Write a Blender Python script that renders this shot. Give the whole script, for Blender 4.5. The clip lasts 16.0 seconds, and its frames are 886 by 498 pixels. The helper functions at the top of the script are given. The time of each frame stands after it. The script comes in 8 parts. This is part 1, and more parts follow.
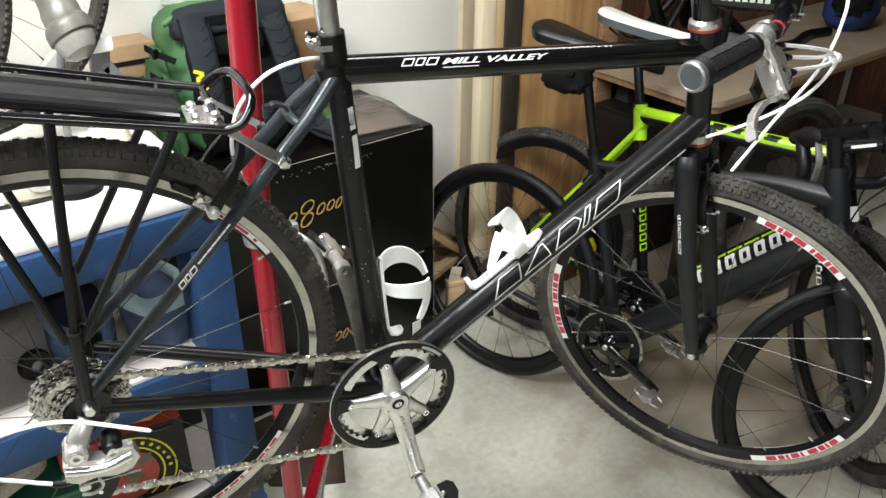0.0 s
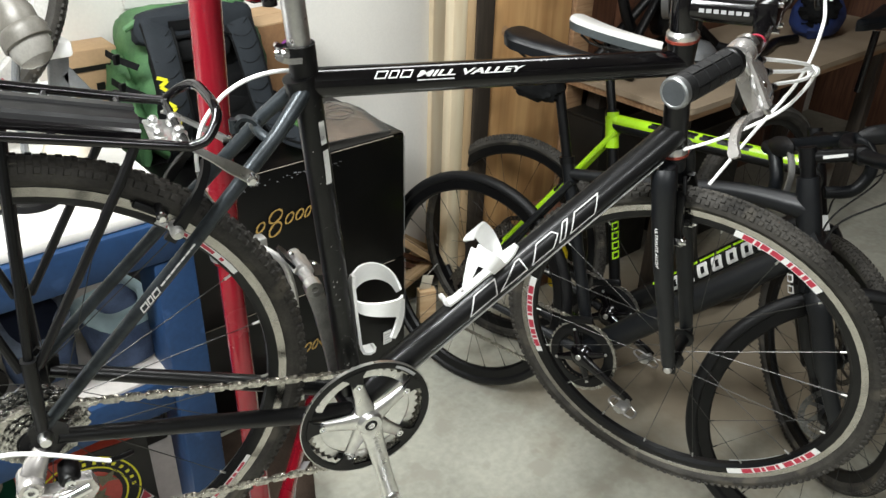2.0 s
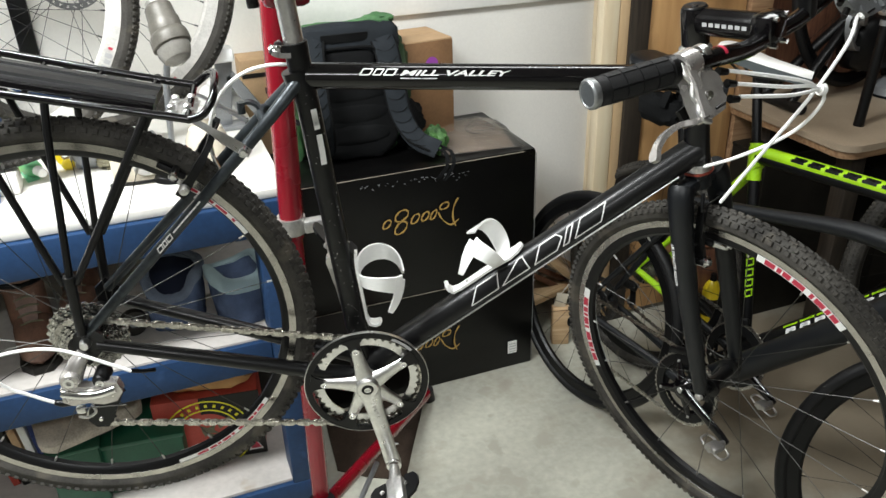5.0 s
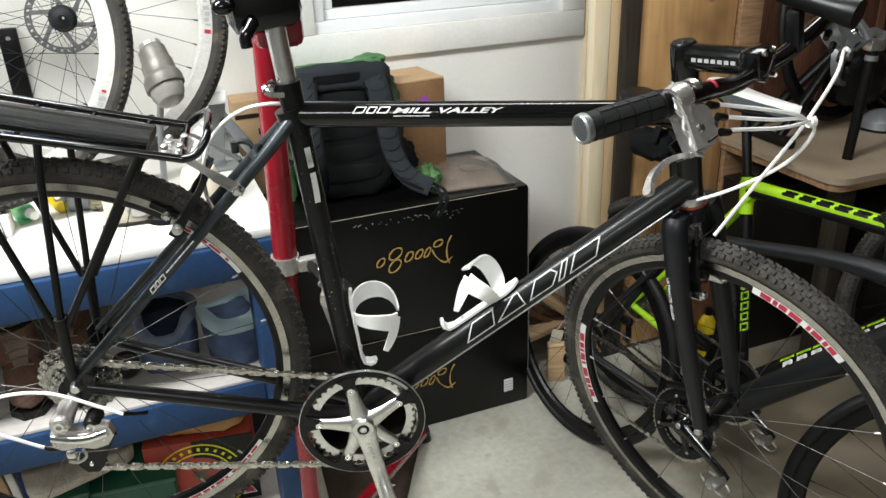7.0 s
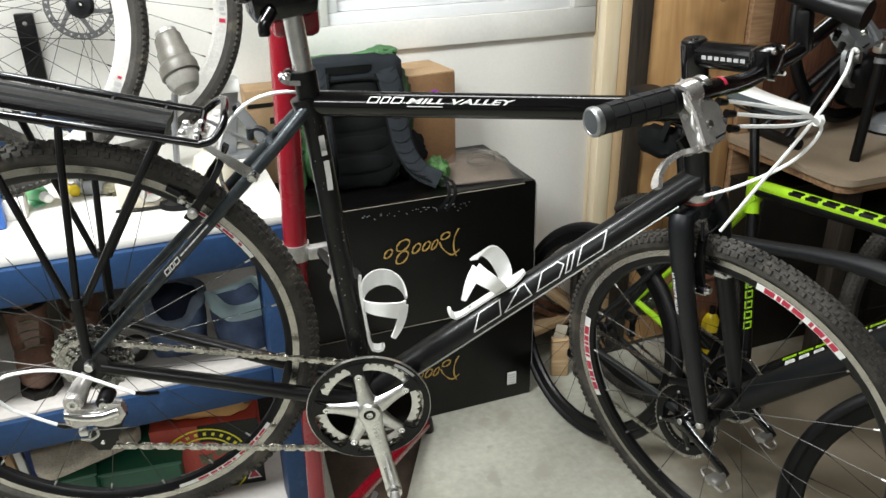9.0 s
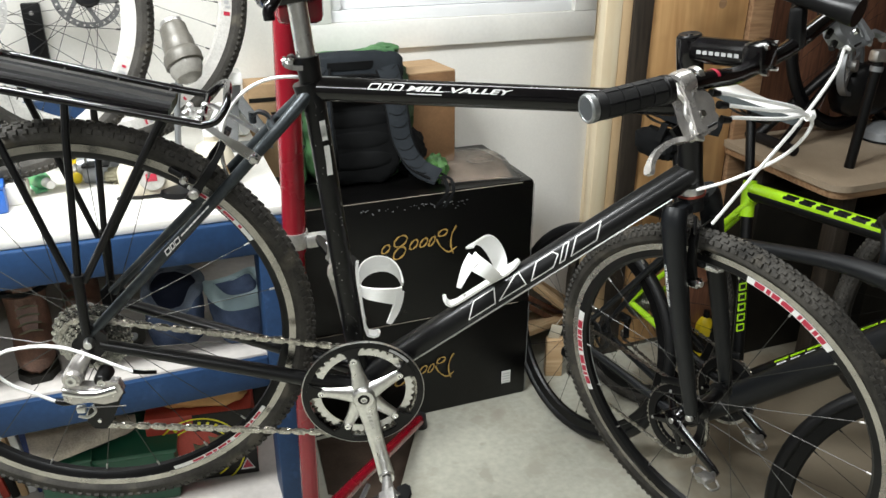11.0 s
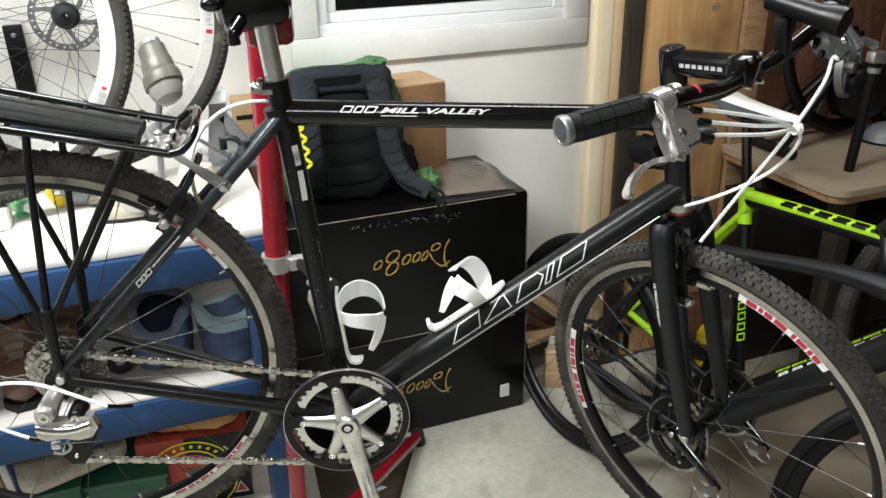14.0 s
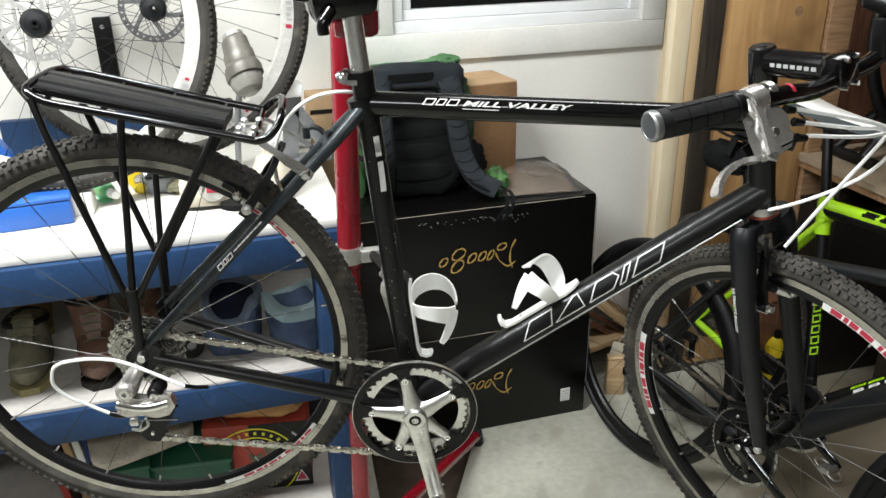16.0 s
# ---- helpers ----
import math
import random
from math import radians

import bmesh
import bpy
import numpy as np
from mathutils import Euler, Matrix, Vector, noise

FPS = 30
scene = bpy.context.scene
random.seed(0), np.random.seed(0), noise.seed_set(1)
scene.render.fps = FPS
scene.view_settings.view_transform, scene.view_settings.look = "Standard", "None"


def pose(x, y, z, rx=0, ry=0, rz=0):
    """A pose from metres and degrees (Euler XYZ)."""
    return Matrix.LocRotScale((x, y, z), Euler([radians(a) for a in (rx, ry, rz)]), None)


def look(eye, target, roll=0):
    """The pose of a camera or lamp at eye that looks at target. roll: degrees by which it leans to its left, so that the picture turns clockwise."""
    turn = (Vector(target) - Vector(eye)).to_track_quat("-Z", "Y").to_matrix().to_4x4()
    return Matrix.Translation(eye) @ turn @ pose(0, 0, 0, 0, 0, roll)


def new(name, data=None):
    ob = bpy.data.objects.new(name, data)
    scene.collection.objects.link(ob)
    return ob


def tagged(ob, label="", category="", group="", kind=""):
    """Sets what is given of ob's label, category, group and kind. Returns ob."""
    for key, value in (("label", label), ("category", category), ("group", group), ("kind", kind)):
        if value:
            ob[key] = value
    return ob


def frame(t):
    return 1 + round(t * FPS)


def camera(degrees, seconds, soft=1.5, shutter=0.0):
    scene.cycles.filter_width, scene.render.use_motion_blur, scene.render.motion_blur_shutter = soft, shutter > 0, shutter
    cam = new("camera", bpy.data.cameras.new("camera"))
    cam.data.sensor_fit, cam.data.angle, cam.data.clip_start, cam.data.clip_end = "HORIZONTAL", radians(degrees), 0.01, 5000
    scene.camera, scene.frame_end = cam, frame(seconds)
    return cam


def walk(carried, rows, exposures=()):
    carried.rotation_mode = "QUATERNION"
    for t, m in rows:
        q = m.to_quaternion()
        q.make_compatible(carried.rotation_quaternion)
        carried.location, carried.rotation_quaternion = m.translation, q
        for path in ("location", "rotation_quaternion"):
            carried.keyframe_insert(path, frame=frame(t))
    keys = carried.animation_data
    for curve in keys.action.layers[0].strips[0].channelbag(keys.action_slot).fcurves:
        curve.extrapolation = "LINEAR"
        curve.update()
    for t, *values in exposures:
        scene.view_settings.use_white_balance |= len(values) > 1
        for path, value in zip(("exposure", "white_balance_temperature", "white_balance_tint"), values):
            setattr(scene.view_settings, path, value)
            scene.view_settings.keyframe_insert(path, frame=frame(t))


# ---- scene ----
cam = camera(58.5, 16.0)
PATH = [
    (0, (-0.514, -0.763, 1.606), (0.553, 0.6, 0.604), 0.6),
    (0.5, (-0.506, -0.753, 1.607), (0.585, 0.604, 0.623), 0.4),
    (1, (-0.499, -0.745, 1.608), (0.611, 0.594, 0.62), 0.8),
    (1.5, (-0.497, -0.736, 1.608), (0.625, 0.59, 0.616), 1.3),
    (2, (-0.496, -0.727, 1.607), (0.634, 0.588, 0.611), 1.7),
    (2.5, (-0.497, -0.735, 1.607), (0.6, 0.604, 0.605), 0.9),
    (3, (-0.457, -0.761, 1.609), (0.653, 0.59, 0.638), 0.9),
    (3.5, (-0.353, -0.866, 1.607), (0.519, 0.676, 0.678), -1.4),
    (4, (-0.269, -0.99, 1.605), (0.373, 0.664, 0.682), -2.3),
    (4.5, (-0.242, -1.029, 1.599), (0.367, 0.64, 0.68), -2.0),
    (4.7, (-0.238, -1.02, 1.599), (0.369, 0.644, 0.67), -1.8),
    (6.8, (-0.235, -1.015, 1.593), (0.421, 0.675, 0.749), -2.2),
    (7, (-0.238, -1.015, 1.594), (0.408, 0.682, 0.756), -2.2),
    (7.5, (-0.244, -1.016, 1.588), (0.394, 0.688, 0.757), -1.4),
    (8, (-0.242, -1.017, 1.59), (0.396, 0.681, 0.749), -1.2),
    (8.5, (-0.246, -1.023, 1.592), (0.391, 0.671, 0.743), -1.0),
    (9, (-0.252, -1.032, 1.594), (0.381, 0.665, 0.746), -1.1),
    (11.5, (-0.261, -1.064, 1.571), (0.381, 0.639, 0.742), 0.3),
    (12, (-0.235, -1.055, 1.573), (0.4, 0.648, 0.739), -0.3),
    (12.5, (-0.227, -1.041, 1.574), (0.411, 0.663, 0.743), -1.1),
    (13, (-0.221, -1.032, 1.581), (0.416, 0.674, 0.754), -1.2),
    (13.5, (-0.211, -1.033, 1.583), (0.422, 0.677, 0.761), -1.2),
    (14, (-0.208, -1.035, 1.586), (0.418, 0.677, 0.765), -1.3),
    (14.5, (-0.212, -1.035, 1.585), (0.414, 0.682, 0.774), -1.3),
    (15, (-0.224, -1.033, 1.582), (0.4, 0.686, 0.774), -0.2),
    (15.5, (-0.224, -1.031, 1.58), (0.371, 0.697, 0.768), -0.1),
    (16, (-0.237, -1.03, 1.574), (0.256, 0.73, 0.763), -1.0),
]
walk(cam, [(t, look(eye, target, roll)) for t, eye, target, roll in PATH], exposures=[(0.0, 0.26), (1.0, 0.22), (2.0, 0.14), (3.0, 0.07), (4.5, -0.02), (7.5, -0.06), (9.0, -0.01), (12.0, 0.04), (14.5, 0.0), (16.0, -0.03)])

# ---- light ----
world = bpy.data.worlds.new("world")
scene.world = world
world.use_nodes = True
world.node_tree.nodes["Background"].inputs[0].default_value = (0.02, 0.022, 0.03, 1)
world.node_tree.nodes["Background"].inputs[1].default_value = 0.3
LAMPS = [((-0.95, 0.05, 2.52), (1.25, 0.28), 97.0), ((0.95, 0.35, 2.52), (1.25, 0.28), 15.0), ((-0.50, -2.0, 2.52), (1.25, 0.28), 42.0)]
for place_at, size_xy, watts in LAMPS:
    lamp = bpy.data.lights.new("ceiling_lamp", "AREA")
    lamp.shape, lamp.size, lamp.size_y, lamp.energy, lamp.color = "RECTANGLE", size_xy[0], size_xy[1], watts, (0.955, 0.99, 0.995)
    new("ceiling_lamp", lamp).location = place_at
scene.view_settings.exposure = 0.0


# ---- materials ----
def material(name, colour, rough=0.5, metal=0.0, vary=0.12, scale=18.0, bump=0.08, fine=220.0, coat=0.0, second=None, per_object=0.0, wear=None, spots=0.0, spec=0.5, spot_cut=0.66):
    """Paint with two scales of variation in colour, gloss and relief."""
    m = bpy.data.materials.new(name)
    m.use_nodes = True
    n, l = m.node_tree.nodes, m.node_tree.links
    s = n["Principled BSDF"]
    s.inputs["Metallic"].default_value = metal
    s.inputs["Coat Weight"].default_value = coat
    s.inputs["Specular IOR Level"].default_value = spec
    s.inputs["Coat Roughness"].default_value = 0.12
    co = n.new("ShaderNodeTexCoord")
    big, small = n.new("ShaderNodeTexNoise"), n.new("ShaderNodeTexNoise")
    big.inputs["Scale"].default_value, small.inputs["Scale"].default_value = scale, fine
    big.inputs["Detail"].default_value = small.inputs["Detail"].default_value = 4
    ramp = n.new("ShaderNodeMix")
    ramp.data_type = "RGBA"
    c2 = second or tuple(max(0.0, c * (1 - 2.2 * vary)) for c in colour)
    c1 = tuple(min(1.0, c * (1 + vary)) for c in colour)
    ramp.inputs[6].default_value, ramp.inputs[7].default_value = (*c1, 1), (*c2, 1)
    spread = n.new("ShaderNodeMapRange")
    spread.inputs[1].default_value, spread.inputs[2].default_value = 0.32, 0.68
    l.new(co.outputs["Object"], big.inputs["Vector"])
    l.new(co.outputs["Object"], small.inputs["Vector"])
    mix = n.new("ShaderNodeMath")
    mix.operation = "MULTIPLY_ADD"
    mix.inputs[1].default_value = 0.35
    l.new(small.outputs["Fac"], mix.inputs[0])
    half = n.new("ShaderNodeMath")
    half.operation = "MULTIPLY"
    half.inputs[1].default_value = 0.65
    l.new(big.outputs["Fac"], half.inputs[0])
    l.new(half.outputs[0], mix.inputs[2])
    l.new(mix.outputs[0], spread.inputs[0])
    l.new(spread.outputs[0], ramp.inputs[0])
    out = ramp.outputs[2]
    if spots:
        sp, cut = n.new("ShaderNodeTexNoise"), n.new("ShaderNodeMapRange")
        sp.inputs["Scale"].default_value, sp.inputs["Detail"].default_value = spots, 3
        cut.inputs[1].default_value, cut.inputs[2].default_value = spot_cut, spot_cut + 0.08
        l.new(co.outputs["Object"], sp.inputs["Vector"])
        l.new(sp.outputs["Fac"], cut.inputs[0])
        over = n.new("ShaderNodeMix")
        over.data_type = "RGBA"
        l.new(cut.outputs[0], over.inputs[0])
        l.new(out, over.inputs[6])
        over.inputs[7].default_value = (*(wear or tuple(c * 0.4 for c in colour)), 1)
        out = over.outputs[2]
    if per_object:
        info, hsv, rng = n.new("ShaderNodeObjectInfo"), n.new("ShaderNodeHueSaturation"), n.new("ShaderNodeMapRange")
        rng.inputs[3].default_value, rng.inputs[4].default_value = 1 - per_object, 1 + per_object
        l.new(info.outputs["Random"], rng.inputs[0])
        l.new(rng.outputs[0], hsv.inputs["Value"])
        l.new(out, hsv.inputs["Color"])
        out = hsv.outputs["Color"]
    l.new(out, s.inputs["Base Color"])
    gloss = n.new("ShaderNodeMapRange")
    gloss.inputs[3].default_value, gloss.inputs[4].default_value = max(0.03, rough - 0.1), min(1.0, rough + 0.12)
    l.new(big.outputs["Fac"], gloss.inputs[0])
    l.new(gloss.outputs[0], s.inputs["Roughness"])
    if bump:
        b = n.new("ShaderNodeBump")
        b.inputs["Strength"].default_value, b.inputs["Distance"].default_value = bump, 0.002
        l.new(small.outputs["Fac"], b.inputs["Height"])
        l.new(b.outputs["Normal"], s.inputs["Normal"])
    return m


def wood(name, light, dark, along="X", rough=0.55, rings=9.0, blotch=0.62):
    """Sawn boards: stretched grain with knots."""
    m = bpy.data.materials.new(name)
    m.use_nodes = True
    n, l = m.node_tree.nodes, m.node_tree.links
    s = n["Principled BSDF"]
    co, mp, gr, kn = n.new("ShaderNodeTexCoord"), n.new("ShaderNodeMapping"), n.new("ShaderNodeTexNoise"), n.new("ShaderNodeTexNoise")
    mp.inputs["Scale"].default_value = {"X": (0.7, 9, 9), "Y": (9, 0.7, 9), "Z": (9, 9, 0.7)}[along]
    gr.inputs["Scale"].default_value, gr.inputs["Detail"].default_value, gr.inputs["Distortion"].default_value = rings, 6, 0.6
    kn.inputs["Scale"].default_value, kn.inputs["Detail"].default_value = 5, 2
    cr, mix = n.new("ShaderNodeValToRGB"), n.new("ShaderNodeMix")
    cr.color_ramp.elements[0].position, cr.color_ramp.elements[1].position = 0.34, 0.66
    cr.color_ramp.elements[0].color, cr.color_ramp.elements[1].color = (*dark, 1), (*light, 1)
    l.new(co.outputs["Object"], mp.inputs["Vector"])
    l.new(mp.outputs[0], gr.inputs["Vector"])
    l.new(co.outputs["Object"], kn.inputs["Vector"])
    l.new(gr.outputs["Fac"], cr.inputs[0])
    mix.data_type = "RGBA"
    cut = n.new("ShaderNodeMapRange")
    cut.inputs[1].default_value, cut.inputs[2].default_value, cut.inputs[4].default_value = blotch, blotch + 0.18, 0.75
    l.new(kn.outputs["Fac"], cut.inputs[0])
    l.new(cut.outputs[0], mix.inputs[0])
    l.new(cr.outputs[0], mix.inputs[6])
    mix.inputs[7].default_value = (*(c * 0.55 for c in dark), 1)
    l.new(mix.outputs[2], s.inputs["Base Color"])
    s.inputs["Roughness"].default_value = rough
    b = n.new("ShaderNodeBump")
    b.inputs["Strength"].default_value, b.inputs["Distance"].default_value = 0.15, 0.002
    l.new(gr.outputs["Fac"], b.inputs["Height"])
    l.new(b.outputs["Normal"], s.inputs["Normal"])
    return m


def plain_glass(name, tint=(1, 1, 1), rough=0.02, clear=1.0):
    m = bpy.data.materials.new(name)
    m.use_nodes = True
    s = m.node_tree.nodes["Principled BSDF"]
    s.inputs["Base Color"].default_value = (*tint, 1)
    s.inputs["Roughness"].default_value = rough
    s.inputs["Transmission Weight"].default_value = clear
    return m


def glowing(name, colour, strength):
    m = bpy.data.materials.new(name)
    m.use_nodes = True
    s = m.node_tree.nodes["Principled BSDF"]
    s.inputs["Emission Color"].default_value = (*colour, 1)
    s.inputs["Emission Strength"].default_value = strength
    return m


concrete = material("concrete", (0.435, 0.43, 0.36), 0.75, vary=0.15, scale=2.2, fine=45, bump=0.25, spots=11.0, spot_cut=0.57, wear=(0.365, 0.35, 0.29))


def add_dirt_shade(m, centre, size, colour):
    """A brown, ragged patch on a floor: trodden dirt and shade under things in one colour."""
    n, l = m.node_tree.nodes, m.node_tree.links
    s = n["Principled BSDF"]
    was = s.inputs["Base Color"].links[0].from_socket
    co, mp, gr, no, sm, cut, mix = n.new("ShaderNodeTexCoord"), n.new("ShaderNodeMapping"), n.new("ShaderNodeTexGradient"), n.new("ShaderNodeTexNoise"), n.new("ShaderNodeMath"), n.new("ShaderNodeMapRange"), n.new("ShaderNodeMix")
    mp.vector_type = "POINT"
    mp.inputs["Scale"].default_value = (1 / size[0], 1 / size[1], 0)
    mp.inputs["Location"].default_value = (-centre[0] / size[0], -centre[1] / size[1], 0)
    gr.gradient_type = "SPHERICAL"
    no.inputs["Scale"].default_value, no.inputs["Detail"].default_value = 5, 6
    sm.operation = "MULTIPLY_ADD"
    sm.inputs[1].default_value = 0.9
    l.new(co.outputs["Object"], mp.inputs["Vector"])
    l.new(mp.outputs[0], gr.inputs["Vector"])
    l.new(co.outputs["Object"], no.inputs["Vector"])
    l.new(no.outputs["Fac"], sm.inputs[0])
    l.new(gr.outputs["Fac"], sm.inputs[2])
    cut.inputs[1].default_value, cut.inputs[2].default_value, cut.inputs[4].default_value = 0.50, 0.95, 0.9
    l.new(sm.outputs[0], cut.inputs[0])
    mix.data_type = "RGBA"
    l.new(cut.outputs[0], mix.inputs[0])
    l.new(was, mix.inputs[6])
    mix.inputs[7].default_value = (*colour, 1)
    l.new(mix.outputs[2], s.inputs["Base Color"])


# dirt and the shade under parked bicycles and table, painted into the concrete
add_dirt_shade(concrete, (1.72, 0.40), (1.0, 0.9), (0.19, 0.15, 0.10))
wall_paint = material("wall_paint", (0.82, 0.80, 0.75), 0.65, vary=0.035, scale=3, fine=160, bump=0.12)
ceiling_paint = material("ceiling_paint", (0.34, 0.33, 0.31), 0.8, vary=0.05, scale=2, bump=0.2)
trim_paint = material("trim_paint", (0.80, 0.79, 0.75), 0.45, vary=0.04, scale=8, fine=90, bump=0.1)
vinyl = material("vinyl", (0.82, 0.83, 0.84), 0.3, vary=0.02, scale=8, bump=0.02)
pine = wood("pine", (0.64, 0.46, 0.27), (0.55, 0.37, 0.20), "Z", rings=4)
pine_pale = wood("pine_pale", (0.80, 0.69, 0.50), (0.74, 0.60, 0.40), "Z", rings=4)
plywood = wood("plywood", (0.56, 0.335, 0.145), (0.40, 0.215, 0.085), "Z", rings=3.0, blotch=0.50)
dark_wood = wood("dark_wood", (0.050, 0.038, 0.028), (0.022, 0.017, 0.013), "Z")
unseen_paint = material("grey_wall_paint", (0.20, 0.195, 0.185), 0.8, vary=0.06, scale=3, fine=160, bump=0.12)
cedar = wood("cedar", (0.17, 0.075, 0.04), (0.085, 0.034, 0.02), "Z")
loose_pine = wood("loose_pine", (0.68, 0.50, 0.30), (0.50, 0.32, 0.17), "X")
tan_board = material("tan_board", (0.30, 0.235, 0.165), 0.55, vary=0.08, scale=6, fine=140, bump=0.08)
board_edge = wood("board_edge", (0.36, 0.22, 0.12), (0.22, 0.12, 0.06), "X")
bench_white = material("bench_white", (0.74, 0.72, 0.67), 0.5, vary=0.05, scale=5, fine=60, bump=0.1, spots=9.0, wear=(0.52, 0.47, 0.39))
# bench_white made darker: the shade under the benchtop is put into the colour
shelf_white_shaded = material("shelf_white_shaded", (0.47, 0.44, 0.41), 0.55, vary=0.10, scale=5, fine=60, bump=0.1, spots=9.0, wear=(0.34, 0.30, 0.25))
cast_silver = material("cast_silver", (0.56, 0.535, 0.51), 0.24, metal=0.7, vary=0.10, scale=60, bump=0.04)
bench_blue = material("bench_blue", (0.013, 0.041, 0.108), 0.5, vary=0.14, scale=7, fine=90, bump=0.15, spots=16.0, wear=(0.026, 0.062, 0.15), spec=0.3)
night = material("night_sky", (0.01, 0.012, 0.014), 0.9, vary=0.3, scale=3)
glass = plain_glass("window_glass")
film_plastic = plain_glass("film_plastic", (0.97, 0.94, 0.88), 0.16, 0.96)
film_plastic.node_tree.nodes["Principled BSDF"].inputs["IOR"].default_value = 1.12
film_card = material("film_card", (0.085, 0.060, 0.042), 0.6, vary=0.25, scale=12, bump=0.1)
frame_black = material("frame_black", (0.0034, 0.0034, 0.0038), 0.36, vary=0.25, scale=40, bump=0.03, coat=0.12, spec=0.30, spots=60.0, wear=(0.011, 0.011, 0.012))
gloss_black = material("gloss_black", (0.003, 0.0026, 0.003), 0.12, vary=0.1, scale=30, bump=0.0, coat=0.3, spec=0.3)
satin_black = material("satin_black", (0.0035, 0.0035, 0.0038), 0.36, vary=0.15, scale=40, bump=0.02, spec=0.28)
matte_black = material("matte_black", (0.0045, 0.0054, 0.0068), 0.42, vary=0.12, scale=25, bump=0.02, spec=0.40)
stay_grey = material("stay_grey", (0.036, 0.043, 0.048), 0.36, metal=0.5, vary=0.25, scale=50, bump=0.06, spec=0.45)
rubber = material("rubber", (0.042, 0.0385, 0.033), 0.74, vary=0.32, scale=22, bump=0.4, fine=240, spots=14.0, spot_cut=0.58, wear=(0.075, 0.066, 0.052), spec=0.35)
smooth_rubber = material("smooth_rubber", (0.005, 0.005, 0.0055), 0.5, vary=0.15, scale=20, bump=0.1, spec=0.3)
grip_rubber = material("grip_rubber", (0.006, 0.006, 0.0063), 0.6, vary=0.15, scale=60, bump=0.3, fine=500, spec=0.3)
alloy = material("alloy", (0.74, 0.735, 0.72), 0.30, metal=1.0, vary=0.08, scale=60, bump=0.03)
dull_alloy = material("dull_alloy", (0.58, 0.57, 0.55), 0.40, metal=0.9, vary=0.14, scale=50, bump=0.06)
chrome = material("chrome", (0.78, 0.78, 0.78), 0.12, metal=1.0, vary=0.05, scale=50, bump=0.0)
brake_track = material("brake_track", (0.46, 0.44, 0.41), 0.24, metal=1.0, vary=0.12, scale=30, bump=0.05)
rotor_steel = material("rotor_steel", (0.50, 0.50, 0.485), 0.42, metal=0.55, vary=0.12, scale=40, bump=0.04)
cog_steel = material("cog_steel", (0.56, 0.55, 0.52), 0.22, metal=1.0, vary=0.45, scale=160, bump=0.35, fine=500)
steel_wire = material("steel_wire", (0.085, 0.084, 0.080), 0.42, metal=1.0, vary=0.05, bump=0.0)
black_wire = material("black_wire", (0.02, 0.02, 0.02), 0.35, metal=0.3, vary=0.05, bump=0.0, spec=0.3)
chain_steel = material("chain_steel", (0.52, 0.50, 0.46), 0.28, metal=1.0, vary=0.3, scale=140, bump=0.05)
white_plastic = material("white_plastic", (0.90, 0.90, 0.88), 0.32, vary=0.03, scale=30, bump=0.03)
white_print = material("white_print", (0.74, 0.74, 0.72), 0.4, vary=0.03, bump=0.0)
red_print = material("red_print", (0.42, 0.022, 0.05), 0.4, vary=0.05, bump=0.0)
gold_print = material("gold_print", (0.50, 0.32, 0.09), 0.4, metal=0.3, vary=0.08, bump=0.0)
grey_print = material("grey_print", (0.36, 0.36, 0.36), 0.4, vary=0.05, bump=0.0)
red_paint = material("red_paint", (0.20, 0.004, 0.012), 0.24, vary=0.06, scale=10, bump=0.03, coat=0.4)
red_anodised = material("red_anodised", (0.45, 0.10, 0.07), 0.3, metal=0.8, vary=0.1, bump=0.0)
lime = material("lime_paint", (0.36, 0.66, 0.015), 0.25, vary=0.05, scale=20, bump=0.0, coat=0.6)
white_leather = material("white_leather", (0.76, 0.75, 0.72), 0.4, vary=0.04, scale=30, bump=0.08)
grey_leather = material("grey_leather", (0.06, 0.072, 0.075), 0.45, vary=0.1, scale=30, bump=0.1)
black_leather = material("black_leather", (0.005, 0.006, 0.0075), 0.38, vary=0.15, scale=20, bump=0.08, spec=0.3)
black_card = material("black_card", (0.0022, 0.0021, 0.0021), 0.30, vary=0.15, scale=6, fine=70, bump=0.10, spots=45.0, wear=(0.005, 0.005, 0.005), spec=0.3)
card_edge = material("worn_card", (0.30, 0.26, 0.21), 0.8, vary=0.2, scale=30)
# darker copy of brown_card: the small carton's shaded sides, put into the colour
shaded_card = material("shaded_card", (0.20, 0.105, 0.046), 0.75, vary=0.14, scale=9, fine=120, bump=0.1)
brown_card = material("brown_card", (0.47, 0.31, 0.17), 0.75, vary=0.08, scale=10, fine=120, bump=0.1)
brown_paper = material("brown_paper", (0.62, 0.34, 0.13), 0.7, vary=0.12, scale=8, bump=0.25, fine=40)
purple_print = material("purple_print", (0.30, 0.06, 0.36), 0.5, vary=0.05)
pack_black = material("pack_black", (0.0038, 0.0042, 0.0046), 0.85, vary=0.25, scale=18, fine=700, bump=0.5, spec=0.2)
pack_grey = material("pack_grey", (0.0165, 0.0205, 0.025), 0.8, vary=0.15, scale=14, fine=700, bump=0.5, spec=0.25)
pack_green = material("pack_green", (0.085, 0.205, 0.075), 0.6, vary=0.2, scale=16, fine=260, bump=0.6, second=(0.04, 0.11, 0.045))
pack_moss = material("pack_moss", (0.050, 0.135, 0.030), 0.65, vary=0.4, scale=26, fine=260, bump=0.7, second=(0.012, 0.035, 0.010))
pack_dark_green = material("pack_dark_green", (0.022, 0.050, 0.016), 0.7, vary=0.3, scale=22, fine=260, bump=0.6)
